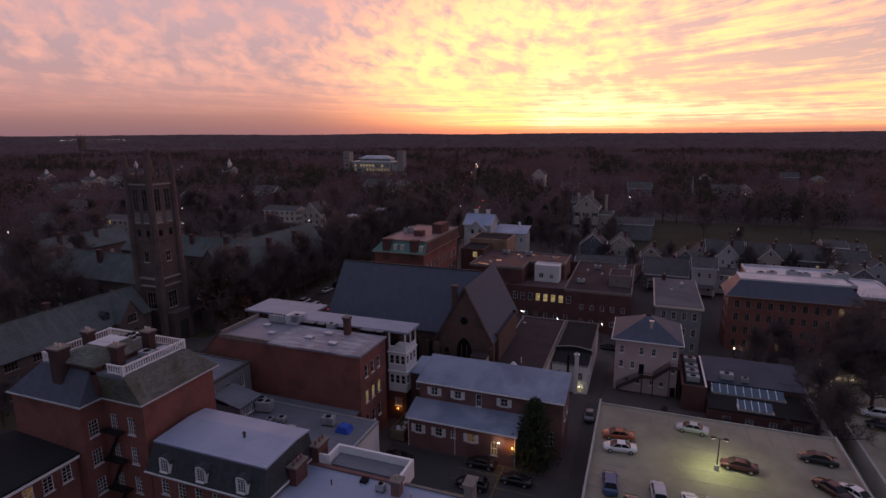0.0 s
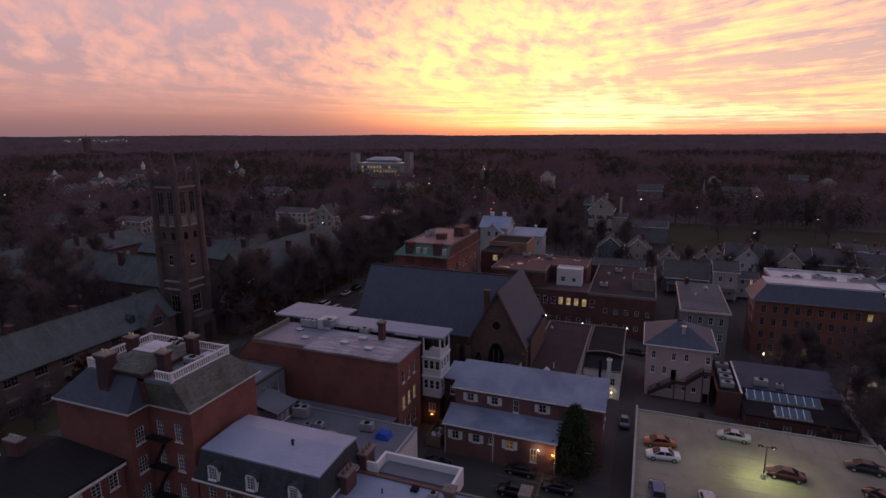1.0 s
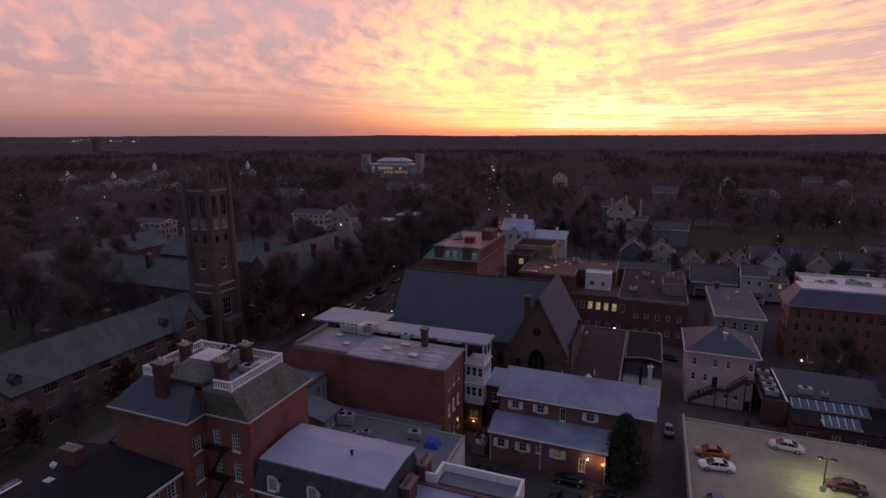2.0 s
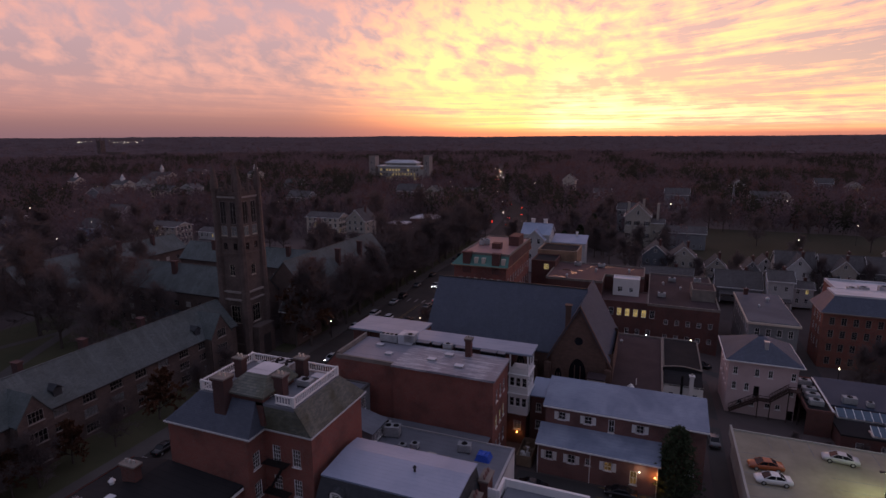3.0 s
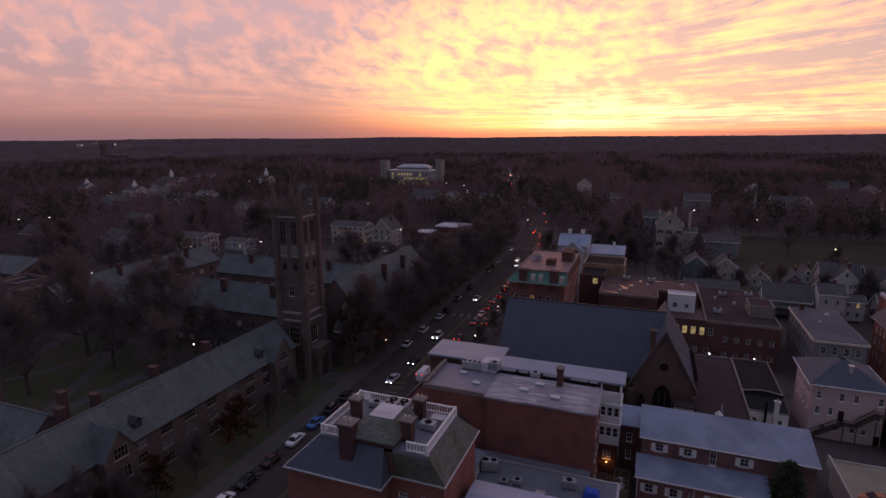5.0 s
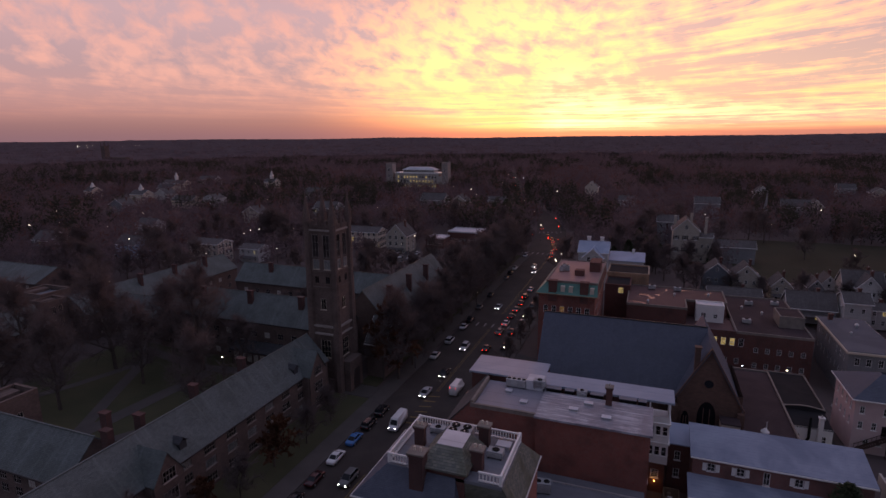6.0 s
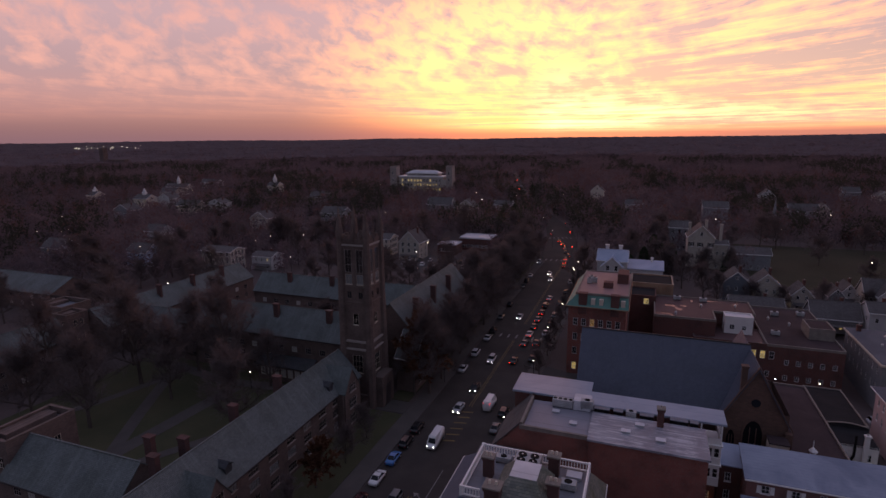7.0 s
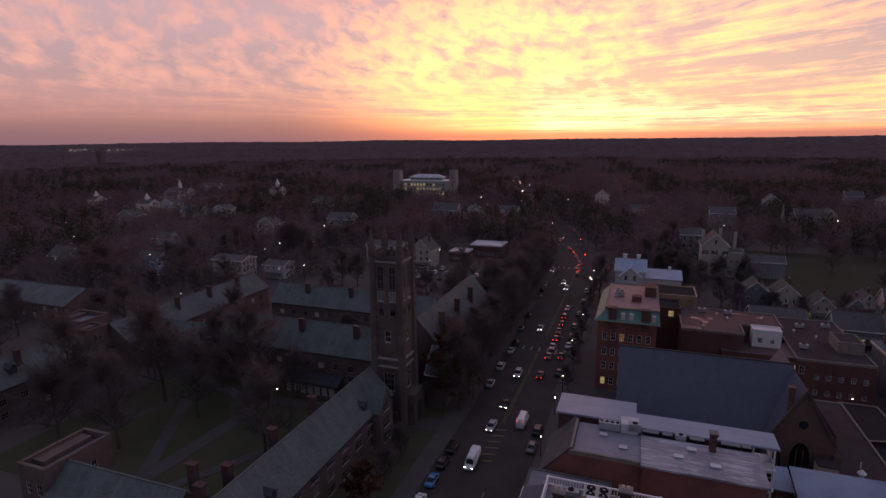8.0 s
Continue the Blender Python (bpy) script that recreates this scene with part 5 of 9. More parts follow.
def office_row():
    h = thing("office_row", "two-storey rosy brick row with pale tin roofs", "building", (-22, 76, 0))
    up = [dict(u=u, z=7.3, w=1.15, h=1.3, rows=2, shutters=PAINT_WHITE) for u in (2.0, 6.0)] + [dict(u=9.6, z=6.6, w=0.9, h=2.1, rows=2), dict(u=13.6, z=7.3, w=1.15, h=1.3, rows=2, shutters=PAINT_WHITE)]
    walls(h, -33.4, -16.2, 75.4, 82.2, 0, 9.5, BRICK_PINK, {"F": up}, "FKL")
    lo = [dict(u=u, z=2.6, w=1.15, h=1.4, rows=2, shutters=PAINT_WHITE, lit="dim" if u == 9.9 else "") for u in (1.2, 4.6, 9.9)] + [dict(u=7.2, z=2.8, w=0.8, h=1.1, rows=2), dict(u=13.6, z=1.2, w=1.0, h=2.2, rows=2, lit="dim")]
    walls(h, -33.8, -16.4, 71.4, 75.4, 0, 5.1, BRICK_PINK, {"F": lo}, "FRL")
    walls(h, -16.2, -10.2, 75.4, 82.2, 0, 9.5, BRICK_PINK, {"F": [dict(u=3.6, z=2.0, w=1.1, h=2.4, rows=3)], "R": row(2, 1, 6, 5.6, 1.0, 1.5)}, "FRK")
    shift(part("roof", slab(B(), [(-33.8, 75.0, 9.55), (-9.9, 75.0, 9.55), (-9.9, 82.5, 11.3), (-33.8, 82.5, 11.3)], 0.22), TIN_OLD, h), h)
    shift(part("roof", slab(B(), [(-34.1, 71.0, 5.2), (-16.1, 71.0, 5.2), (-16.1, 75.38, 6.5), (-34.1, 75.38, 6.5)], 0.2), TIN_OLD, h), h)
    shift(part("gutter", box(B(), -34.1, -16.1, 70.85, 71.0, 4.95, 5.15), PAINT_WHITE, h), h)
    shift(part("gutter", box(B(), -33.8, -9.9, 74.85, 75.0, 9.3, 9.5), PAINT_WHITE, h), h)
    for x in (-33.7, -25.9, -16.5):
        shift(part("downpipe", tube(B(), (x, 71.3, 0), (x, 71.3, 5.0), 0.06, 0.06, 6), PAINT_WHITE, h), h)
    return h


office_row()


def skip(x, y):
    ob = thing("skip", "open wooden-sided skip full of pale rubbish", "skip", (x, y, 0))
    for a in ((-1.2, 1.2, -2.8, -2.65), (-1.2, 1.2, 2.65, 2.8), (-1.2, -1.05, -2.65, 2.65), (1.05, 1.2, -2.65, 2.65)):
        part("side_panel", box(B(), *a, 0.15, 1.9, 0.02), WOOD, ob)
    part("floor", box(B(), -1.05, 1.05, -2.65, 2.65, 0.1, 0.25), WOOD, ob)
    rng = random.Random(8)
    for k in range(10):
        bx, by = rng.uniform(-0.6, 0.6), rng.uniform(-2.2, 2.2)
        s = rng.uniform(0.25, 0.5)
        part("rubbish", box(B(), bx - s, bx + s, by - s, by + s, 0.25, 0.9 + rng.uniform(0, 0.8), 0.08), STUCCO_WHITE if k % 3 else WOOD, ob)
    for sx in (-1, 1):
        part("runner", box(B(), sx * 0.7 - 0.1, sx * 0.7 + 0.1, -2.7, 2.7, 0.0, 0.12), IRON, ob)


skip(-36.0, 74.6)


# ---- church ----
def pointed_window(w, h, deep, n=6):
    """Outline of a pointed arch, from the sill."""
    pts = [(-w / 2, 0), (w / 2, 0), (w / 2, h * 0.6)]
    for k in range(1, n):
        f = k / n
        pts.append((w / 2 * (1 - f ** 1.6), h * 0.6 + h * 0.4 * math.sin(f * math.pi / 2)))
    pts.append((0, h))
    for k in range(n - 1, 0, -1):
        f = k / n
        pts.append((-w / 2 * (1 - f ** 1.6), h * 0.6 + h * 0.4 * math.sin(f * math.pi / 2)))
    pts.append((-w / 2, h * 0.6))
    return pts


def arch_window(home, m, w, h):
    """Stone arch standing proud, with a dark leaded light set in it and stone mullions."""
    outer, inner = pointed_window(w + 0.5, h + 0.35, 0), pointed_window(w, h, 0)
    bm = B()
    for k in range(len(inner)):
        a, b, c, d = outer[k], outer[(k + 1) % len(outer)], inner[(k + 1) % len(inner)], inner[k]
        slab(bm, [(p[0], -0.12, p[1]) for p in (a, b, c, d)], 0.2, (0, 1, 0))
    ob = part("window", bm, BROWNSTONE, home)
    ob.matrix_local = m
    bm = B()
    slab(bm, [(p[0], -0.02, p[1]) for p in inner], 0.015, (0, 1, 0))
    part("pane", bm, CAR_GLASS, ob, "dark leaded glass")
    bm = B()
    for x in (-w / 6, w / 6):
        box(bm, x - 0.07, x + 0.07, -0.1, -0.025, 0, h * 0.8)
    part("mullion", bm, BROWNSTONE, ob)
    return ob


def church():
    h = thing("church", "brownstone church with steep blue slate roof", "church", (-45, 100, 0))
    walls(h, -60.4, -24.6, 92.6, 107.4, 0, 12.4, BROWNSTONE, {}, "FRKL", {"L": (7.4, 22.0), "R": (7.4, 12.5)})
    # nave roof
    for s in (-1, 1):
        e = 100 + s * 8.1
        pts = [(-61.2, e, 11.6), (-30.4, e, 11.6), (-30.4, 100, 22.1), (-61.2, 100, 22.1)]
        shift(part("roof_slope", slab(B(), pts if s < 0 else pts[::-1], 0.3), SLATE, h), h)
    shift(part("ridge_cap", box(B(), -61.2, -30.4, 99.85, 100.15, 22.05, 22.25), SLATE_DARK, h), h)
    # transept across it
    walls(h, -35.4, -25.6, 90.0, 110.0, 0, 12.4, BROWNSTONE, {}, "FRKL", {"F": (4.9, 21.2), "K": (4.9, 21.2)})
    for s in (-1, 1):
        e = -30.5 + s * 5.5
        pts = [(e, 89.6, 11.4), (e, 110.4, 11.4), (-30.5, 110.4, 21.5), (-30.5, 89.6, 21.5)]
        shift(part("roof_slope", slab(B(), pts if s > 0 else pts[::-1], 0.28), SLATE, h), h)
    # coping along the gable, and a stack at its shoulder
    for s in (-1, 1):
        a, b = Vector((-30.5 + s * 5.9, 89.5, 11.0)), Vector((-30.5, 89.5, 21.9))
        shift(part("coping", slab(B(), [a, b, b + Vector((0, 0.55, 0)), a + Vector((0, 0.55, 0))], 0.35), BROWNSTONE, h), h)
    chimney(-32.6, 90.6, 12.0, 21.6, 0.9, 0.9, BROWNSTONE, 0, h, "slim brownstone stack beside the gable")
    base = local(h)
    arch_window(h, Matrix.Translation(Vector((-30.5, 90.0, 5.2)) - base), 3.0, 6.6)
    for x in (-33.9, -27.1):
        arch_window(h, Matrix.Translation(Vector((x, 90.0, 5.0)) - base), 1.3, 4.6)
    ring = tube(B(), (-30.5, 89.98, 15.2), (-30.5, 89.82, 15.2), 1.0, 1.0, 16)
    shift(part("rose_window", ring, BROWNSTONE, h), h)
    shift(part("pane", tube(B(), (-30.5, 89.815, 15.2), (-30.5, 89.80, 15.2), 0.75, 0.75, 16), CAR_GLASS, h), h)
    for x in (-58, -52.5, -47, -41.5):
        arch_window(h, Matrix.Translation(Vector((x, 92.6, 5.0)) - base), 1.6, 5.0)
    for x in (-60.2, -55.2, -49.7, -44.2, -38.7):
        shift(part("buttress", box(B(), x - 0.45, x + 0.45, 91.7, 92.59, 0, 9.5), BROWNSTONE, h), h)
    for x, y in ((-35.8, 89.6), (-25.2, 89.6)):
        shift(part("buttress", box(B(), x - 0.55, x + 0.55, y - 0.5, y + 0.39, 0, 10.6), BROWNSTONE, h), h)
    return h


church()


def parish_hall():
    h = thing("parish_hall", "low building with a wide brown felt roof", "building", (-21, 103, 0))
    walls(h, -25.5, -15.9, 88.0, 119.4, 0, 6.8, STUCCO_CREAM, {"R": row(8, 1, 30, 2.6, 1.2, 1.8)}, "FRKL")
    flat_roof(h, -25.5, -15.9, 88.0, 119.4, 7.0, ROOF_BROWN, 0.3, 0.2, CAP_STONE)
    walls(h, -28.4, -25.5, 86.8, 89.4, 0, 9.6, STUCCO_CREAM, {})
    shift(part("roof", box(B(), -28.5, -25.4, 86.7, 89.5, 9.6, 9.85, 0.03), ROOF_BROWN, h), h)
    return h


parish_hall()
roof_vent("white mushroom vent on the brown roof", -21.2, 90.2, 7.0, 0.6, 0.8, PAINT_WHITE)
roof_vent("thin white pipe on the brown roof", -20.4, 93.2, 7.0, 0.12, 1.2, PAINT_WHITE, False)
roof_vent("low grey vent by the parapet", -24.2, 114, 7.0, 0.3, 0.5)


def white_front_house():
    h = thing("rear_house", "white stucco rear house with a black felt roof", "house", (-12.3, 110, 0))
    walls(h, -15.6, -8.8, 99.0, 121.5, -0.5, 5.6, STUCCO_WHITE, {"F": [dict(u=0.9, z=2.6, w=0.9, h=1.5, rows=2), dict(u=5.0, z=2.6, w=0.9, h=1.5, rows=2), dict(u=5.0, z=0.1, w=0.8, h=1.2, rows=2, lit="lit")], "R": row(4, 2, 20, 2.2, 0.9, 1.5)})
    shift(part("roof", slab(B(), [(-15.6, 99.0, 5.5), (-8.8, 99.0, 5.5), (-8.8, 105.2, 6.0), (-15.6, 105.2, 6.0)], 0.2), ROOF_DARK, h), h)
    flat_roof(h, -15.7, -8.7, 105.2, 121.6, 6.4, ROOF_DARK, 0.2, 0.14, CAP_STONE)
    bm = B()
    arc = [(-15.75 + 7.1 * k / 10, 6.4 + 0.5 * math.sin(math.pi * k / 10)) for k in range(11)]
    for (xa, za), (xb, zb) in zip(arc, arc[1:]):
        slab(bm, [(xa, 104.9, 5.6), (xb, 104.9, 5.6), (xb, 104.9, zb), (xa, 104.9, za)], 0.3, (0, 1, 0))
    shift(part("parapet", bm, ROOF_DARK, h, "dark curved parapet"), h)
    bm = B()
    for (xa, za), (xb, zb) in zip(arc, arc[1:]):
        slab(bm, [(xa, 104.82, za), (xb, 104.82, zb), (xb, 104.82, zb + 0.09), (xa, 104.82, za + 0.09)], 0.40, (0, 1, 0))
    shift(part("coping", bm, CAP_STONE, h), h)
    bm = tube(B(), (-13.1, 98.8, 0.6), (-13.1, 98.8, 2.4), 0.22, 0.22, 8)
    tube(bm, (-13.1, 98.8, 2.3), (-12.5, 98.8, 3.6), 0.22, 0.22, 8)
    tube(bm, (-12.5, 98.8, 3.5), (-12.5, 98.8, 7.6), 0.22, 0.22, 8)
    shift(part("flue", bm, MATT_BLACK, h, "dark bent metal flue"), h)
    for x in (-10.9,):
        chimney(x, 98.6, 0.0, 7.2 if x < -12 else 8.0, 0.7, 0.6, BRICK_DARK if x < -12 else STUCCO_WHITE, 1, h, "slim chimney against the wall")
    return h


white_front_house()


# ---- pink house, deck and the low roofs behind it ----
def pink_house():
    h = thing("pink_house", "pink stucco three-storey house with a hipped slate roof", "house", (1.4, 110.5, -2.5))
    f = [dict(u=u, z=7.0, w=0.8, h=1.5, rows=2) for u in (0.8, 4.4, 6.6, 10.3)] + [dict(u=u, z=4.0, w=0.8, h=1.5, rows=2) for u in (0.8, 2.9, 10.2)] + [dict(u=4.5, z=3.0, w=0.95, h=2.1, rows=1, cols=1, trim=PAINT_DARK)] + [dict(u=u, z=1.0, w=0.85, h=1.0, rows=1) for u in (2.0, 4.0, 6.6, 8.3)] + [dict(u=10.3, z=-1.0, w=1.0, h=2.1, rows=1, cols=1, trim=PAINT_DARK)]
    walls(h, -4.3, 7.1, 104.8, 116.4, -2.5, 9.7, STUCCO_PINK, {"F": f, "L": [o for z in (4.0, 7.0) for o in row(4, 0.8, 10.8, z, 0.8, 1.5, rows=2)], "R": row(3, 1, 10.5, 7.0, 0.8, 1.5, rows=2)})
    hip_roof(h, (-5.0, 7.8, 104.0, 117.2), (0.9, 1.9, 110.1, 111.1), 10.0, 13.2, SLATE, trim=PAINT_WHITE)
    chimney(2.0, 107.4, 9.9, 13.2, 0.6, 0.6, METAL, 0, h, "slim grey flue")
    # outside stair: two flights with landings
    for (xa, za), (xb, zb) in (((-3.7, 0.0), (0.9, 3.0)), ((2.9, 3.0), (5.7, 5.5))):
        bm = B()
        n = 14
        for k in range(n):
            fr = k / n
            box(bm, xa + (xb - xa) * fr, xa + (xb - xa) * (fr + 1.1 / n), 103.5, 104.7, za + (zb - za) * fr, za + (zb - za) * fr + 0.06)
        for y in (103.5, 104.6):
            tube(bm, (xa, y, za - 0.1), (xb, y, zb - 0.1), 0.14, 0.14, 4)
            tube(bm, (xa, y, za + 0.9), (xb, y, zb + 0.9), 0.06, 0.06, 4)
            for k in range(8):
                f = k / 7
                tube(bm, (xa + (xb - xa) * f, y, za + (zb - za) * f), (xa + (xb - xa) * f, y, za + (zb - za) * f + 0.9), 0.035, 0.035, 4)
        shift(part("stair", bm, WOOD_DARK, h, "dark wooden outside stair"), h)
    for xa, xb, z in ((0.8, 3.0, 3.0), (5.6, 7.6, 5.5)):
        bm = box(B(), xa, xb, 103.4, 104.75, z - 0.15, z)
        for x in (xa + 0.1, xb - 0.1):
            tube(bm, (x, 103.5, -2.4), (x, 103.5, z + 0.9), 0.09, 0.09, 4)
        tube(bm, (xa, 103.5, z + 0.9), (xb, 103.5, z + 0.9), 0.06, 0.06, 4)
        shift(part("landing", bm, WOOD_DARK, h), h)
    return h


pink_house()


def parking_deck():
    d = thing("parking_deck", "raised concrete parking deck with painted bays", "car park", (11, 71, 0), kind="structure")
    shift(part("slab", box(B(), -5.4, 27.6, 40, 87.0, 4.0, 4.5), DECK, d), d)
    bm = B()
    for q, top in (((-5.7, -5.4, 40, 87.3), 5.25), ((27.6, 27.9, 40, 87.3), 5.0), ((-5.4, 27.6, 87.0, 87.2), 4.72)):
        box(bm, *q, 3.6, top)
    shift(part("parapet", bm, CONCRETE, d), d)
    shift(part("wall", box(B(), -5.2, 27.4, 40.3, 86.8, -0.6, 4.0), CONCRETE, d), d)
    return d


parking_deck()
for k in range(9):
    stripe("marking", -0.4 + k * 2.75, 82.3, -0.5 + k * 2.75, 86.8, 0.11, 4.508, LINE_WHITE, "faint white bay line on the deck")
for k in range(9):
    stripe("marking", -5.2, 58.5 + k * 2.75, -0.2, 58.6 + k * 2.75, 0.11, 4.508, LINE_WHITE, "faint white bay line on the deck")
for k in range(8):
    stripe("marking", 6.0, 58.5 + k * 2.75, 16.2, 58.8 + k * 2.75, 0.11, 4.508, LINE_WHITE, "faint white bay line on the deck")
for k in range(8):
    stripe("marking", 22.4, 60 + k * 2.75, 27.4, 60.1 + k * 2.75, 0.11, 4.508, LINE_WHITE, "faint white bay line on the deck")


def low_rear():
    h = thing("rear_shop", "low rear shop with blue-grey roof and glass rooflights", "building", (18, 105, -2.5))
    walls(h, 11.9, 28.0, 95.5, 114.3, -2.8, 2.6, BRICK_DARK, {"F": row(4, 1, 15, 0.2, 1.2, 1.4)})
    shift(part("roof", box(B(), 11.8, 28.1, 95.4, 104.4, 2.45, 2.75), ROOF_DARK, h), h)
    shift(part("roof", slab(B(), [(11.8, 104.4, 3.7), (28.1, 104.4, 3.7), (28.1, 114.4, 4.8), (11.8, 114.4, 4.8)], 0.25), TIN_DULL, h), h)
    shift(part("wall", box(B(), 11.9, 28.0, 104.35, 104.6, 2.6, 3.5), BRICK_DARK, h), h)
    for x0, n, y0, w in ((12.9, 9, 101.4, 1.28), (16.4, 5, 95.9, 1.05)):
        sky = shift(part("rooflight", box(B(), x0 - 0.1, x0 + n * w + 0.1, y0 - 0.1, y0 + 2.1, 2.74, 2.95), METAL, h, "metal-framed glass rooflight"), h)
        for k in range(n):
            part("pane", slab(B(), [(x0 + k * w + 0.06, y0, 3.05), (x0 + (k + 1) * w - 0.06, y0, 3.05), (x0 + (k + 1) * w - 0.06, y0 + 2.0, 3.85), (x0 + k * w + 0.06, y0 + 2.0, 3.85)], 0.03), SKYPANE, sky)
            part("bar", slab(B(), [(x0 + k * w - 0.06, y0, 3.1), (x0 + k * w + 0.06, y0, 3.1), (x0 + k * w + 0.06, y0 + 2.05, 3.92), (x0 + k * w - 0.06, y0 + 2.05, 3.92)], 0.2), PAINT_WHITE, sky)
    return h


SKYPANE = plain("rooflight_glass", (0.06, 0.10, 0.15), (0.09, 0.13, 0.18), 0.15, 0.8, 4, bump=0)
low_rear()


def lean_to():
    h = thing("lean_to", "narrow lean-to with machines on its roof", "building", (9.8, 108, -2.5))
    walls(h, 7.7, 11.7, 99.5, 114.3, -2.6, 4.1, BRICK_DARK, {}, "FRK")
    flat_roof(h, 7.7, 11.7, 99.5, 114.3, 4.2, ROOF_DARK, 0.3, 0.2, BRICK_DARK)
    shift(part("coping", box(B(), 11.48, 11.78, 99.5, 114.3, 4.5, 4.6), PAINT_WHITE, h), h)


lean_to()
for y in (102.2, 104.8, 107.4, 111.0):
    ac_unit("condenser", "grey rooftop condenser on the lean-to", 9.6, y, 4.2, 2.2, 1.4, 1.1, 1)
ac_unit("cooler", "turquoise-painted rooftop cooler box", 15.6, 102.0 + 4, 3.75, 2.2, 1.3, 1.3, 1)
ac_unit("condenser", "grey rooftop machine beside the cooler", 18.6, 105.6, 3.75, 1.1, 0.9, 1.0, 1)


def garage_hut():
    h = thing("hut", "small tan stucco hut with a flat roof", "hut", (36, 116, -2))
    walls(h, 33.2, 39.6, 113.0, 119.0, -2, 4.6, STUCCO_CREAM, {"F": row(1, 2, 4, 1.5, 1.0, 1.4)})
    flat_roof(h, 33.2, 39.6, 113.0, 119.0, 4.7, ROOF_GREY, 0.3, 0.25, CONCRETE)


garage_hut()


def deck_wall():
    ob = thing("ramp_wall", "long dark retaining wall beside the deck", "wall", (29.5, 85, 0), kind="structure")
    for x in (28.2, 31.4):
        shift(part("wall", box(B(), x, x + 0.4, 62, 104, -1.0, 3.4), CONCRETE, ob), ob)


deck_wall()


# ---- behind: brick offices, grey house, shops ----
def brick_office():
    h = thing("brick_office", "long red brick office with slate hips and white flat roof", "building", (34, 157, -5))
    rng = random.Random(4)
    f = [dict(o, trim=TRIM_STONE, lit="lit" if (z > 5 and k in (9,)) else ("dim" if rng.random() < 0.08 else "")) for z in (-3.6, -0.2, 3.2, 6.4) for k, o in enumerate(row(11, 0.8, 27.4, z, 1.15, 1.9, rows=4, cols=2))]
    walls(h, 20.2, 48.2, 145.3, 154.6, -5.2, 9.4, BRICK_BRIGHT, {"F": f, "L": [o for z in (-0.2, 3.2, 6.4) for o in row(3, 1, 8.4, z, 1.15, 1.9)]})
    hip_roof(h, (19.5, 48.9, 144.6, 155.2), (22.9, 46.0, 148.2, 154.4), 9.6, 13.1, SLATE, trim=TRIM_STONE)
    flat_roof(h, 22.8, 46.1, 148.1, 154.9, 13.25, ROOF_WHITE, 0.12, 0.3, ROOF_WHITE)
    # lower rear wing under a white sheet
    walls(h, 26.2, 49.4, 155.0, 171.6, -5.2, 11.2, BRICK, {"L": [o for z in (-0.2, 3.2, 6.4) for o in row(5, 1, 15.6, z, 1.15, 1.9)]}, "LRK")
    flat_roof(h, 26.2, 49.4, 155.0, 171.6, 11.5, ROOF_WHITE, 0.5, 0.3, ROOF_WHITE)
    return h


brick_office()
for x, y, s in ((29.0, 158.5, 1.5), (31.6, 159, 1.7), (36.6, 161, 1.8), (38.4, 161.5, 1.2), (39.8, 161, 1.4), (44.0, 158.5, 2.1), (47.0, 160, 2.4)):
    ac_unit("condenser", "grey rooftop machine on the white office roof", x, y, 11.5, 1.3 * s, 1.0 * s, s, 1)


def far_office():
    h = thing("flat_roof_office", "flat-roofed building with a white roof sheet", "building", (58, 165, -5))
    walls(h, 49.8, 60, 156, 176, -5.2, 8.4, BRICK_DARK, {"F": row(4, 1, 9.2, 4.2, 1.1, 1.8)})
    flat_roof(h, 49.8, 60, 156, 176, 8.6, ROOF_WHITE, 0.4, 0.3, ROOF_WHITE)


far_office()


def grey_house():
    h = thing("grey_house", "grey clapboard house with a flat grey roof", "house", (8.5, 150, -4.5))
    f = [o for z in (-3.0, 0.6, 4.6) for o in row(4, 0.7, 9.9, z, 1.05, 1.9, rows=2)]
    walls(h, 3.4, 13.6, 136.4, 162.6, -4.6, 7.4, CLAP_GREY, {"F": f, "L": [o for z in (0.6, 4.6) for o in row(8, 1, 25, z, 1.0, 1.8)]})
    shift(part("cornice", box(B(), 2.9, 14.1, 135.9, 163.1, 7.4, 7.95, 0.05), STUCCO_CREAM, h), h)
    shift(part("roof", box(B(), 3.2, 13.8, 136.2, 162.8, 7.9, 8.12), TIN_MID, h), h)
    chimney(5.6, 160.5, 7.9, 9.8, 1.0, 0.8, BRICK_DARK, 1, h)


grey_house()
roof_vent("small vent on the grey roof", 10.0, 155, 8.1, 0.5, 0.8)
roof_vent("small vent on the grey roof", 7.2, 149, 8.1, 0.3, 0.5)


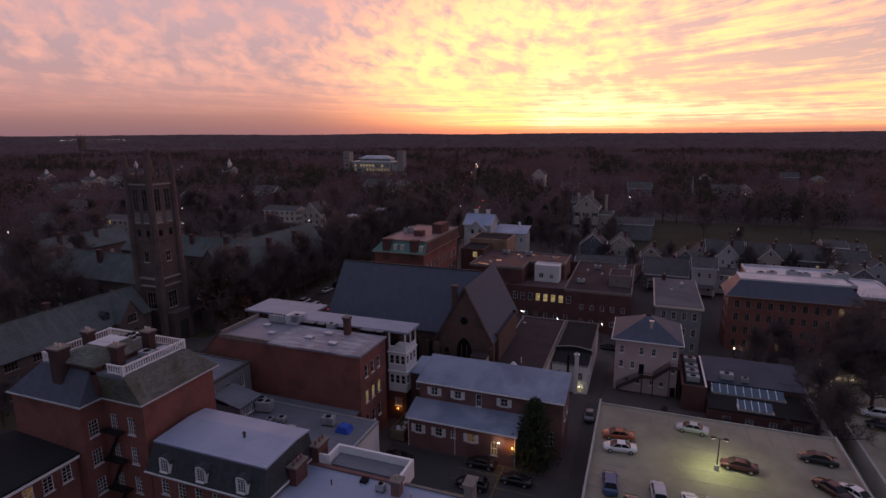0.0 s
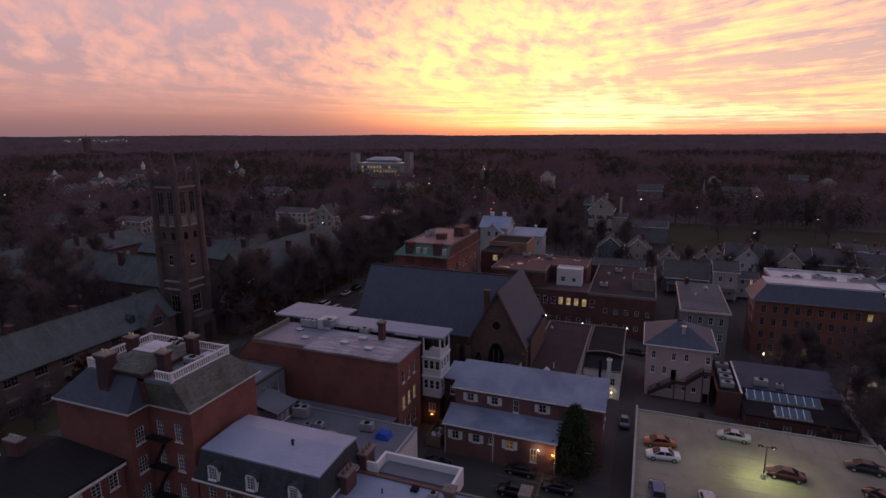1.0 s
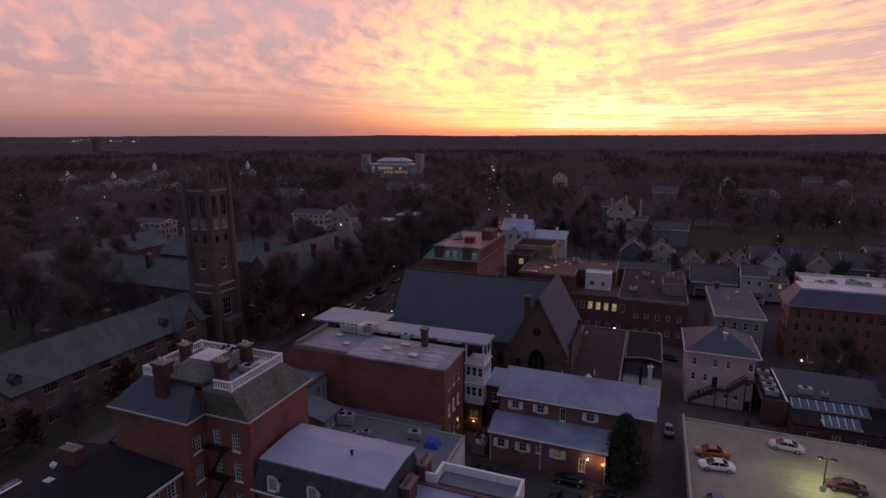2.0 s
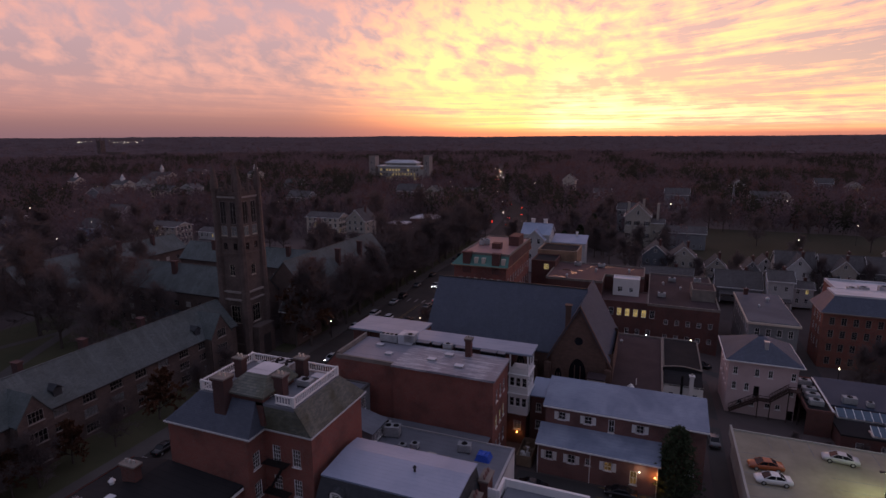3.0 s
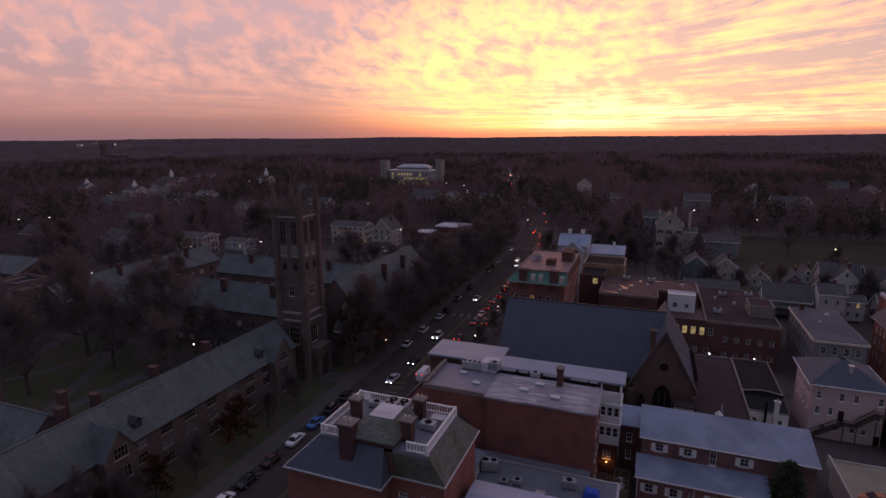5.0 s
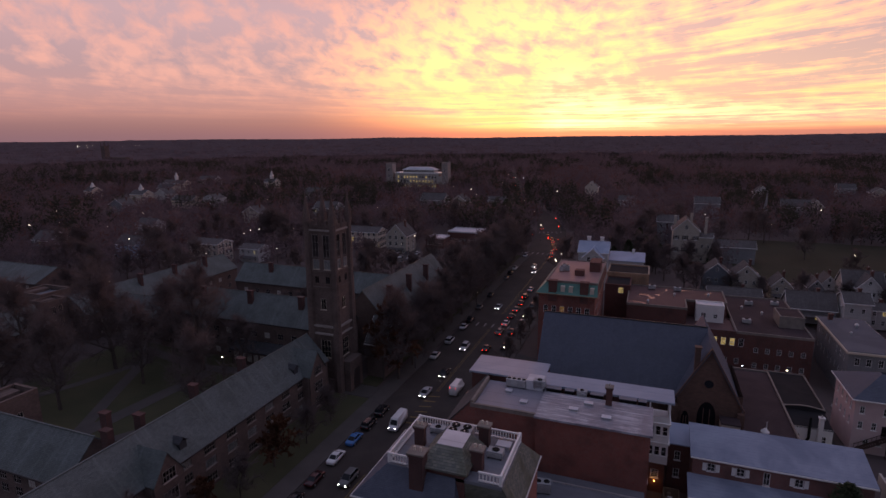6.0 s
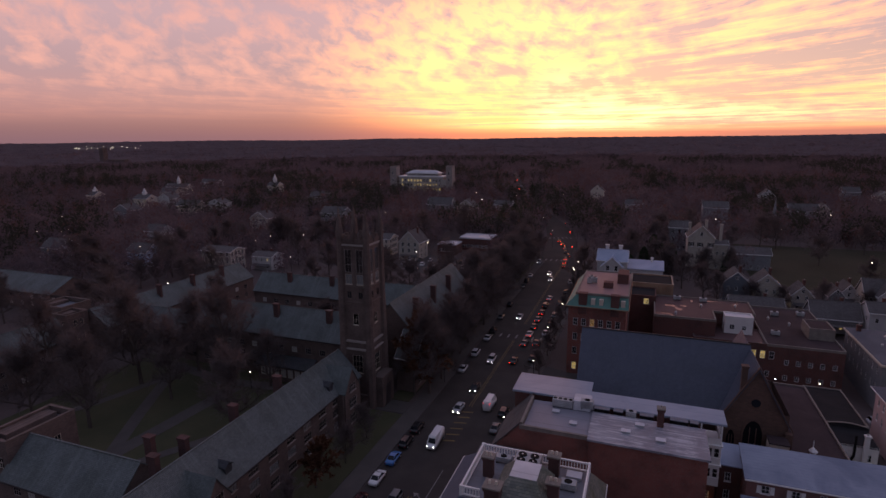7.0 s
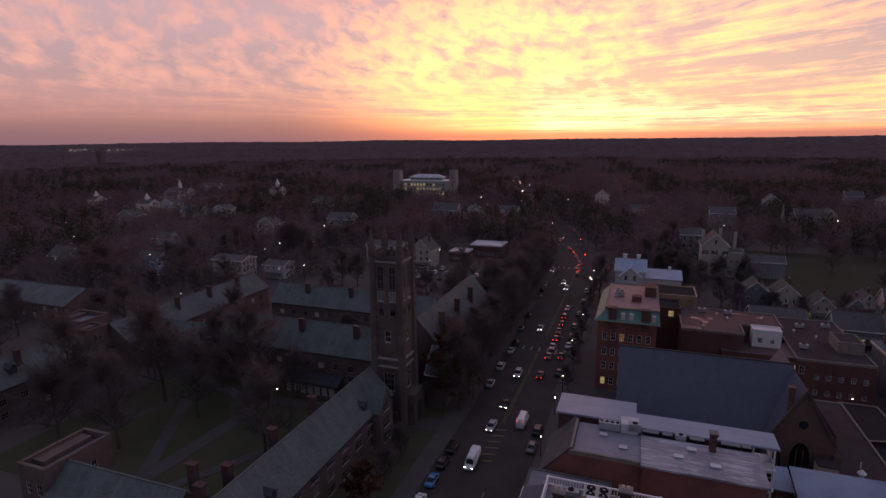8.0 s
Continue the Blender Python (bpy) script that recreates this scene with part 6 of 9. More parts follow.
def shop_rear():
    h = thing("shops", "long brick shop building with red felt roofs", "building", (-20, 157, -4.5))
    lo = [dict(o, lit="lit" if 3 <= k <= 6 else "") for k, o in enumerate(row(8, 3.0, 19.4, 4.4, 1.2, 2.1, rows=2))]
    lo += row(5, 20.5, 33.5, 3.2, 1.0, 1.4, rows=2) + row(5, 20.5, 33.5, -0.9, 1.0, 1.4, rows=2, lit="") + row(6, 3.0, 19.0, -0.4, 1.0, 1.6, rows=2)
    walls(h, -36.5, -2.4, 141.2, 176.0, -4.6, 7.9, BRICK_DARK, {"F": lo, "R": row(8, 1, 34, 3.0, 1.1, 1.5)})
    flat_roof(h, -19.4, -2.4, 141.2, 176.0, 8.1, ROOF_BROWN, 0.35, 0.2, CAP_STONE)
    flat_roof(h, -36.5, -19.4, 141.2, 152.0, 8.1, ROOF_RED, 0.25, 0.35, BRICK_DARK)
    # higher rear part, L-shaped round a small court
    walls(h, -46.4, -20.8, 152.0, 164.0, -4.6, 12.2, BRICK_DARK, {}, "FRKL")
    walls(h, -46.4, -31.2, 143.6, 152.0, -4.6, 12.2, BRICK_DARK, {}, "FRL")
    for q in ((-46.2, -21.0, 152.0, 163.8), (-46.2, -31.4, 143.8, 152.0)):
        shift(part("roof", box(B(), *q, 12.0, 12.4), ROOF_RED, h), h)
    for q in ((-46.5, -20.7, 163.75, 164.05), (-46.5, -46.2, 143.5, 163.75), (-46.2, -31.1, 143.5, 143.8), (-31.4, -31.1, 143.8, 152.0), (-31.1, -21.0, 151.9, 152.2), (-21.0, -20.7, 151.9, 163.75)):
        shift(part("parapet", box(B(), *q, 12.1, 12.72), CAP_STONE, h), h)
    walls(h, -28.6, -21.8, 147.6, 151.8, 8.1, 12.4, STUCCO_WHITE, {"F": [dict(u=1.2, z=9.2, w=1.3, h=1.4), dict(u=4.2, z=9.2, w=1.1, h=1.2)]}, "FRL")
    flat_roof(h, -28.6, -21.8, 147.6, 151.8, 12.6, ROOF_WHITE, 0.25, 0.25, STUCCO_WHITE)
    walls(h, -8.6, -2.9, 149, 157, 8.1, 10.8, CAP_STONE, {})
    flat_roof(h, -8.6, -2.9, 149, 157, 11.0, ROOF_BROWN, 0.2, 0.2, CAP_STONE)
    return h


shop_rear()
for x, y, z in ((-33, 161, 12.4), (-40, 161, 12.4), (-13, 168, 8.1), (-6, 170, 8.1), (-16, 150, 8.1)):
    ac_unit("condenser", "grey rooftop machine on the shop roof", x, y, z, 2.0, 1.4, 1.2, 1)
for x, y in ((-34, 155), (-25, 157.5), (-41, 146), (-15.5, 163), (-11, 159), (-5, 162)):
    roof_vent("small grey vent on the shop roof", x, y, 12.4 if (y > 152 and x < -20.8) or x < -36 else 8.1, 0.35, 0.7)


def copper_building():
    h = thing("corner_block", "four-storey brick corner block with green copper mansard", "building", (-60, 140, 0))
    f = [dict(o, lit="lit" if (z < 3 and k == 0) else ("dim" if z > 11 and k == 2 else "")) for z in (1.2, 5.4, 9.2, 13.2) for k, o in enumerate(row(6, 0.8, 13.2, z, 1.15, 2.0, rows=2))]
    r = [o for z in (5.4, 9.2, 13.2) for o in row(9, 0.8, 26, z, 1.15, 2.0, rows=2)]
    walls(h, -67.4, -53.4, 126.2, 153.0, 0, 18.2, BRICK, {"F": f, "R": r, "L": [o for z in (1.0, 5.4, 9.2, 13.2) for o in row(9, 0.8, 26, z, 1.15, 2.2, rows=2, lit="lit" if z < 2 else "")]})
    hip_roof(h, (-68.0, -52.8, 125.6, 153.6), (-65.6, -53.0, 127.6, 152.0), 18.5, 21.2, (COPPER, BRICK_DARK, COPPER, COPPER), trim=BRICK_TAN)
    flat_roof(h, -65.8, -52.95, 127.4, 152.2, 21.4, ROOF_ROSE, 0.25, 0.22, CAP_STONE)
    for x in (-63.9, -56.1):
        chimney(x, 126.6, 16.5, 21.9, 2.0, 1.6, BRICK_DARK, 0, h, "broad dark brick stack through the copper mansard")
    for x in (-61.4, -59.4, -54.2):
        shift(part("dormer_window", box(B(), x - 0.5, x + 0.5, 126.0, 127.4, 18.9, 20.5, 0.03), STUCCO_CREAM, h), h)
    bm = box(B(), -59.6, -57.2, 134.4, 136.6, 21.4, 22.9)
    shift(part("stair_head", bm, BRICK_DARK, h), h)
    shift(part("stair_head", box(B(), -56.4, -53.6, 140, 146, 21.4, 24.0), BRICK_DARK, h), h)
    return h


copper_building()
for x, y in ((-63.5, 138), (-63.2, 140.5), (-62.2, 139)):
    ac_unit("condenser", "dark rooftop machine on the rose roof", x, y, 21.4, 1.2, 1.0, 1.6, 1)


def tan_block():
    h = thing("tan_block", "two-storey tan brick block with a dark roof", "building", (-43, 170, -2))
    walls(h, -53.4, -41.0, 166, 178, -3, 15.0, BRICK_TAN, { "R": row(3, 1, 11, 6, 1.1, 1.8)})
    flat_roof(h, -53.4, -41.0, 166, 178, 15.2, ROOF_DARK, 0.4, 0.3, BRICK_TAN)



def link_block():
    h = thing("link_block", "narrow dark brick block with one lit window", "building", (-49.6, 160, 0))
    walls(h, -53.2, -46.0, 156, 165.8, -2, 13.8, BRICK_DARK, {"F": [dict(u=3.8, z=11.6, w=1.5, h=1.8, rows=2, lit="lit")]}, "FRL")
    flat_roof(h, -53.2, -46.0, 156, 165.8, 14.0, ROOF_DARK, 0.3, 0.25, BRICK_DARK)


tan_block()
link_block()
wh = gable_house("white_house", "white painted house with a pale metal roof and front gable", -66.5, -55.8, 200, 210, 0, 14.6, 3.2, "x", CLAP_WHITE, TIN, {"F": row(4, 0.8, 10.2, 4.5, 1.2, 2.0, rows=2)})
for x in (-63.4, -58.5):
    chimney(x, 206, 15.5, 19.4, 1.3, 1.0, STUCCO_WHITE, 0, wh, "white painted stack")
walls(wh, -64.6, -57.4, 197.6, 200, 0, 13.0, CLAP_WHITE, {"F": [dict(u=u, z=z, w=1.2, h=2.0, rows=2) for u in (1.5, 4.5) for z in (5.0, 11.0)]}, "FRL", {"F": (3.6, 16.2)})
ridge_roof(wh, -64.6, -57.4, 197.6, 203.5, 13.0, 3.2, TIN, "y", 0.4, trim=PAINT_WHITE)


def white_annex():
    h = thing("white_annex", "long white annex with a shallow pale metal roof", "house", (-48, 208, 0))
    walls(h, -55.7, -43.0, 204.5, 212, -1, 10.6, CLAP_WHITE, {"F": row(5, 0.8, 12, 7.6, 0.9, 1.5, rows=2), "R": row(3, 1, 7, 7.6, 0.9, 1.5, rows=2)})
    shift(part("roof", slab(B(), [(-55.7, 204.1, 10.9), (-42.6, 204.1, 10.9), (-42.6, 212.4, 12.9), (-55.7, 212.4, 12.9)], 0.25), TIN, h), h)
    chimney(-47, 211, 11, 14.2, 0.8, 0.8, STUCCO_WHITE, 1, h)


white_annex()


# ---- college halls and tower ----
def hall(name, label, x0, x1, y0, y1, eave, ridge, axis, wins=None, z0=0.0, chims=(), roof=None, gables=(), group="college halls"):
    """A long collegiate stone range: steep slate roof, stacks, and cross gables (side, place, half width, peak)."""
    h = thing(name, label, "hall", ((x0 + x1) / 2, (y0 + y1) / 2, z0), group)
    pk = {"R": ((y1 - y0) / 2, ridge), "L": ((y1 - y0) / 2, ridge)} if axis == "x" else {"F": ((x1 - x0) / 2, ridge), "K": ((x1 - x0) / 2, ridge)}
    walls(h, x0, x1, y0, y1, z0, eave, CAMPUS_STONE, wins or {}, peaks=pk)
    ridge_roof(h, x0, x1, y0, y1, eave, ridge - eave, roof or SLATE_GREEN, axis, 0.35, 0.25, PAINT_DARK, 0.25)
    for x, y, top in chims:
        chimney(x, y, eave - 0.5, top - 0.3, 1.5, 0.9, STACK_BRICK, 0, h, "brick chimney stack on the slate roof")
    for side, at, half, peak, out in gables:
        if side == "R":
            xa, xb = x1 + out, (x0 + x1) / 2 + 0.5
            g = shift(part("gable", slab(B(), [(xa, at - half, z0), (xa, at + half, z0), (xa, at + half, eave), (xa, at, peak), (xa, at - half, eave)], 0.4, (-1, 0, 0)), CAMPUS_STONE, h, "stone cross gable"), h)
            for s in (-1, 1):
                pts = [(xa + 0.2, at + s * (half + 0.2), eave - 0.2), (xa + 0.2, at, peak), (xb, at, peak), (xb, at + s * (half + 0.2), eave - 0.2)]
                shift(part("gable_roof", slab(B(), pts if s > 0 else pts[::-1], 0.22), roof or SLATE_GREEN, h), h)
                shift(part("gable_side", box(B(), x1 - 0.2, xa - 0.4, at + s * half - 0.2, at + s * half + 0.2, z0, eave - 0.25), CAMPUS_STONE, h), h)
            base = local(h)
            for zz, ww, hh in ((eave - 0.6, 2.4, 1.9), (eave - 4.2, 2.8, 2.1), (eave - 7.6, 2.8, 2.1)):
                window(h, Matrix.Translation(Vector((xa + 0.2, at - ww / 2, zz)) - base) @ pose(0, 0, 0, 0, 0, 90), ww, hh, 4, 2, "", TRIM_STONE)
    return h


def stone_row(n, a, b, zs, w=1.7, hh=1.6, seed=1):
    rng = random.Random(seed)
    return [dict(o, lit="blind" if rng.random() < 0.3 else "") for z in zs for o in row(n, a, b, z, w, hh, cols=3 if w < 2.2 else 4, rows=2, trim=TRIM_STONE)]


hall("hall", "long grey stone college hall with green-grey slate roof", -118.9, -108.5, 18, 90.5, 8.6, 13.9, "y",
     {"R": stone_row(13, 3, 70, (0.8, 3.7, 6.3), 2.5, 1.6, seed=2)}, chims=((-117.0, 49, 14.9), (-117.2, 60.5, 14.8), (-117.2, 73, 14.9), (-116.6, 43, 15.4)),
     gables=(("R", 44.5, 2.7, 12.6, 1.9), ("R", 84.0, 3.0, 13.2, 1.8), ("R", 26, 2.7, 12.6, 1.9)))
for y in (50.0, 80.0):
    d = thing("roof_dormer", "small dark slate dormer on the hall roof", "dormer", (-110.9, y, 9.2), "roof dormers")
    part("dormer_body", box(B(), -0.6, 1.6, -0.7, 0.7, 0.2, 1.6), SLATE_DARK, d)
    bm = slab(B(), [(1.8, -0.95, 1.4), (1.8, 0, 2.2), (-1.4, 0, 2.2), (-1.4, -0.95, 1.4)], 0.12)
    slab(bm, [(1.8, 0, 2.2), (1.8, 0.95, 1.4), (-1.4, 0.95, 1.4), (-1.4, 0, 2.2)], 0.12)
    part("hood", bm, SLATE_DARK, d)
    window(d, pose(1.62, -0.45, 0.55, 0, 0, 90), 0.9, 0.95, 2, 2, "", STUCCO_CREAM, False)
hall("hall", "stone college range closing the quad under a slate roof", -143.6, -119.2, 37.5, 48.0, 8.8, 13.6, "x", {"K": stone_row(6, 2, 22, (1.2, 4.2), seed=4), "F": stone_row(6, 2, 22, (1.2, 4.2, 6.4), seed=5)}, chims=((-121.4, 46.6, 15.6),))
hall("hall", "stone college range with tall stacks north of the quad", -170, -112.2, 100.0, 111.0, 11.4, 17.2, "x", {"F": stone_row(13, 2, 56, (1.2, 4.4, 7.0), seed=6)}, chims=((-124, 103.5, 18.4), (-140, 103.5, 18.6), (-156, 103.5, 18.4)))
hall("hall", "long stone dining hall beside the street with a steep slate roof", -118.5, -105.0, 113.5, 162.0, 10.6, 18.2, "y", {"R": stone_row(8, 3, 46, (2.4, 6.2), 1.9, 2.8, seed=7)}, chims=((-107.6, 121, 18.4), (-107.6, 134, 18.4), (-107.6, 147, 18.4)))
hall("hall", "stone college range on the far side of the quad", -206.0, -193.0, 96, 158, 8.2, 13.0, "y", {"R": stone_row(12, 2, 60, (1.2, 4.4), seed=8)}, chims=((-197, 104, 15), (-197, 118, 15), (-197, 132, 15), (-197, 146, 15)))
hall("hall", "stone college range with green slates beyond the quad", -206.0, -194.0, 20, 86, 8.6, 13.4, "y", {"R": stone_row(12, 2, 60, (1.2, 4.4), seed=9)}, chims=((-198, 34, 15.4), (-198, 52, 15.4), (-198, 70, 15.4)))
hall("hall", "low stone college range at the quad's far corner", -193.0, -170.2, 102, 112, 7.6, 11.8, "x", {"F": stone_row(5, 2, 20, (1.2, 4.2), seed=10)})
hall("hall", "stone college range behind the dining hall", -179, -119, 141.5, 152.5, 8.4, 13.6, "x", {"F": stone_row(12, 2, 58, (1.2, 4.4), seed=11)}, chims=((-134, 145, 15.2), (-149, 145, 15.2), (-166, 145, 15.2)))
hall("hall", "slate-roofed stone range in the distance", -300, -250, 118, 136, 6.6, 10.8, "x", {"F": stone_row(10, 2, 60, (1.2, 4.0), seed=13)})

for y in (61, 67.5, 26, 40):
    d = thing("roof_dormer", "small dark slate dormer on the far range", "dormer", (-197.4, y, 10.2), "roof dormers")
    part("dormer_body", box(B(), -0.6, 1.5, -0.8, 0.8, 0.2, 1.7), SLATE_DARK, d)
    bm = slab(B(), [(1.7, -1.05, 1.5), (1.7, 0, 2.4), (-1.4, 0, 2.4), (-1.4, -1.05, 1.5)], 0.12)
    slab(bm, [(1.7, 0, 2.4), (1.7, 1.05, 1.5), (-1.4, 1.05, 1.5), (-1.4, 0, 2.4)], 0.12)
    part("hood", bm, SLATE_DARK, d)
porch = thing("cloister_porch", "dark low porch with a row of pale windows", "porch", (-134, 99.6, 0))
walls(porch, -142, -126.5, 96.9, 99.9, 0, 4.2, CAMPUS_STONE, {"F": row(7, 0.6, 15, 1.2, 1.5, 2.2, cols=2, rows=2, trim=STUCCO_CREAM, lit="blind")}, "FLR")
shift(part("roof", slab(B(), [(-142.4, 96.4, 4.2), (-126.1, 96.4, 4.2), (-126.1, 99.95, 5.8), (-142.4, 99.95, 5.8)], 0.2), SLATE_DARK, porch), porch)


def battlement(h, x0, x1, y0, y1, z, mat, tooth=1.0, high=0.9):
    bm = B()
    for q in ((x0, x1, y0, y0 + 0.4), (x0, x1, y1 - 0.4, y1), (x0, x0 + 0.4, y0 + 0.4, y1 - 0.4), (x1 - 0.4, x1, y0 + 0.4, y1 - 0.4)):
        box(bm, *q, z, z + 0.7)
    shift(part("parapet", bm, mat, h), h)
    n = int((x1 - x0) / (2 * tooth))
    for k in range(n + 1):
        xx = x0 + (x1 - x0 - tooth) * k / n
        for yy in (y0, y1 - 0.4):
            shift(part("merlon", box(B(), xx, xx + tooth, yy, yy + 0.4, z + 0.69, z + 0.7 + high), mat, h), h)
    n = int((y1 - y0) / (2 * tooth))
    for k in range(1, n):
        yy = y0 + (y1 - y0 - tooth) * k / n
        for xx in (x0, x1 - 0.4):
            shift(part("merlon", box(B(), xx, xx + 0.4, yy, yy + tooth, z + 0.69, z + 0.7 + high), mat, h), h)


def gate_tower(x0, x1, y0, y1, z, label):
    h = thing("gate_tower", label, "tower", ((x0 + x1) / 2, (y0 + y1) / 2, 0), "gate towers")
    ws = [o for zz in (5.0, 9.0) for o in row(2, 0.8, (x1 - x0) - 0.8, zz, 1.1, 2.0, cols=2, rows=2, trim=STUCCO_CREAM)]
    walls(h, x0, x1, y0, y1, 0, z, CAMPUS_STONE, {"F": ws, "R": [o for zz in (5.0, 9.0) for o in row(2, 1.2, (y1 - y0) - 1.2, zz, 1.1, 2.0, cols=2, rows=2, trim=STUCCO_CREAM)]})
    shift(part("roof", box(B(), x0 + 0.4, x1 - 0.4, y0 + 0.4, y1 - 0.4, z - 0.5, z - 0.1), ROOF_GREY, h), h)
    for q in ((x0, x1, y0, y0 + 0.45), (x0, x1, y1 - 0.45, y1), (x0, x0 + 0.45, y0 + 0.45, y1 - 0.45), (x1 - 0.45, x1, y0 + 0.45, y1 - 0.45)):
        shift(part("parapet", box(B(), *q, z, z + 1.1), CAMPUS_STONE, h), h)
        shift(part("coping", box(B(), q[0] - 0.06, q[1] + 0.06, q[2] - 0.06, q[3] + 0.06, z + 1.1, z + 1.28), CAMPUS_STONE, h), h)
    shift(part("stair_head", box(B(), x0 + 0.5, x0 + 3.0, y0 + 2.0, y1 - 1.0, z - 0.1, z + 0.8), CAMPUS_STONE, h), h)


gate_tower(-149.6, -143.4, 39.0, 50.4, 12.8, "square stone gate tower with a plain parapet by the quad")
gate_tower(-217.6, -206.6, 92.5, 101.5, 12.4, "far square stone gate tower with a flat roof")
gate_tower(-206.4, -200.2, 89.5, 95.6, 11.6, "squat stone stair tower beside the far gate")


def great_tower():
    """The tall stone tower: shaft with angle buttresses, string courses, louvred belfry and four pinnacles."""
    h = thing("tower", "tall brown stone collegiate tower with four pinnacles", "tower", (-109.9, 95.7, 0))
    x0, x1, y0, y1 = -113.2, -106.6, 92.4, 99.0
    face = []
    for u in (1.05, 3.85):
        face += [dict(u=u, z=28.9, w=1.7, h=2.3, cols=2, rows=2, trim=STUCCO_CREAM, lit="blind"), dict(u=u, z=31.6, w=1.7, h=5.2, cols=2, rows=3, trim=TRIM_STONE, sill=False, lit="louvre"), dict(u=u + 0.25, z=25.6, w=1.2, h=1.7, cols=2, rows=1, trim=CAMPUS_STONE)]
    low = [dict(u=2.6, z=19.5, w=1.4, h=2.6, cols=2, rows=2, trim=STUCCO_CREAM), dict(u=2.0, z=8.0, w=2.6, h=4.2, cols=3, rows=3, trim=STUCCO_CREAM)]
    walls(h, x0, x1, y0, y1, 0, 38.4, CAMPUS_STONE, {s: face + low for s in "FRKL"}, deep=0.35)
    shift(part("roof", box(B(), x0 + 0.4, x1 - 0.4, y0 + 0.4, y1 - 0.4, 37.2, 37.6), ROOF_GREY, h), h)
    battlement(h, x0 - 0.15, x1 + 0.15, y0 - 0.15, y1 + 0.15, 38.4, CAMPUS_STONE, 0.8, 0.8)
    for z, o, t, m in ((15.4, 0.45, 0.45, TRIM_STONE), (13.6, 0.5, 0.35, TRIM_STONE), (24.6, 0.22, 0.3, CAMPUS_STONE), (28.2, 0.2, 0.3, CAMPUS_STONE), (37.6, 0.25, 0.4, TRIM_STONE)):
        bm = B()
        for q in ((x0 - o, x1 + o, y0 - o, y0), (x0 - o, x1 + o, y1, y1 + o), (x0 - o, x0, y0, y1), (x1, x1 + o, y0, y1)):
            box(bm, *q, z, z + t)
        shift(part("string_course", bm, m, h), h)
    # plinth stage, wider than the shaft
    for q in ((x0 - 0.7, x1 + 0.7, y0 - 0.7, y0 - 0.02), (x1 + 0.02, x1 + 0.7, y0 - 0.02, y1 + 0.7)):
        shift(part("plinth", box(B(), *q, 0, 3.0, 0.1), CAMPUS_STONE, h), h)
    for sx, x in ((-1, x0), (1, x1)):
        for sy, y in ((-1, y0), (1, y1)):
            for za, zb, ra, rb in ((0, 14, 1.15, 1.05), (14, 26, 0.95, 0.85), (26, 39.4, 0.8, 0.72)):
                ob = shift(part("buttress", tube(B(), (x, y, za), (x, y, zb), ra, rb, 8), CAMPUS_STONE, h), h)
            p = tube(B(), (x, y, 39.4), (x, y, 39.9), 0.9, 0.9, 8)
            tube(p, (x, y, 39.9), (x, y, 41.0), 0.86, 0.8, 8)
            tube(p, (x, y, 41.0), (x, y, 45.7), 0.82, 0.06, 8)
            tube(p, (x, y, 45.5), (x, y, 46.2), 0.16, 0.05, 6)
            part("pinnacle", p, CAMPUS_STONE, ob, "tall crocketed stone pinnacle")
            for k in range(4):
                a = k * math.pi / 2 + math.pi / 4
                q = tube(B(), (x + 0.62 * math.cos(a), y + 0.62 * math.sin(a), 39.8), (x + 0.58 * math.cos(a), y + 0.58 * math.sin(a), 42.2), 0.18, 0.02, 5)
                part("finial", q, CAMPUS_STONE, ob)
    for s in ("F", "R"):
        cx, cy = (-109.9, y0 - 0.1) if s == "F" else (x1 + 0.1, 95.7)
        tip = tube(B(), (cx, cy, 38.4), (cx, cy, 40.6), 0.4, 0.3, 6)
        tube(tip, (cx, cy, 40.6), (cx, cy, 42.6), 0.34, 0.03, 6)
        shift(part("pinnacle", tip, CAMPUS_STONE, h), h)
    # archway porch
    shift(part("porch", box(B(), x1 + 0.05, x1 + 2.6, 92.9, 98.5, 0, 7.4, 0.1), CAMPUS_STONE, h), h)
    shift(part("doorway", box(B(), x1 + 2.4, x1 + 2.64, 94.4, 97.0, 0, 5.0), PAINT_DARK, h), h)
    return h


great_tower()
gable_house("porter_lodge", "small stone gabled lodge beside the tower", -104.8, -98.9 - 1.2, 102.2, 112.5, 0, 9.0, 5.0, "x", CAMPUS_STONE, SLATE_GREEN, {"R": stone_row(2, 1, 9, (1.4, 5.0), seed=20)}, cat="lodge")


# ---- houses beyond ----
HOUSE_SEED = random.Random(11)


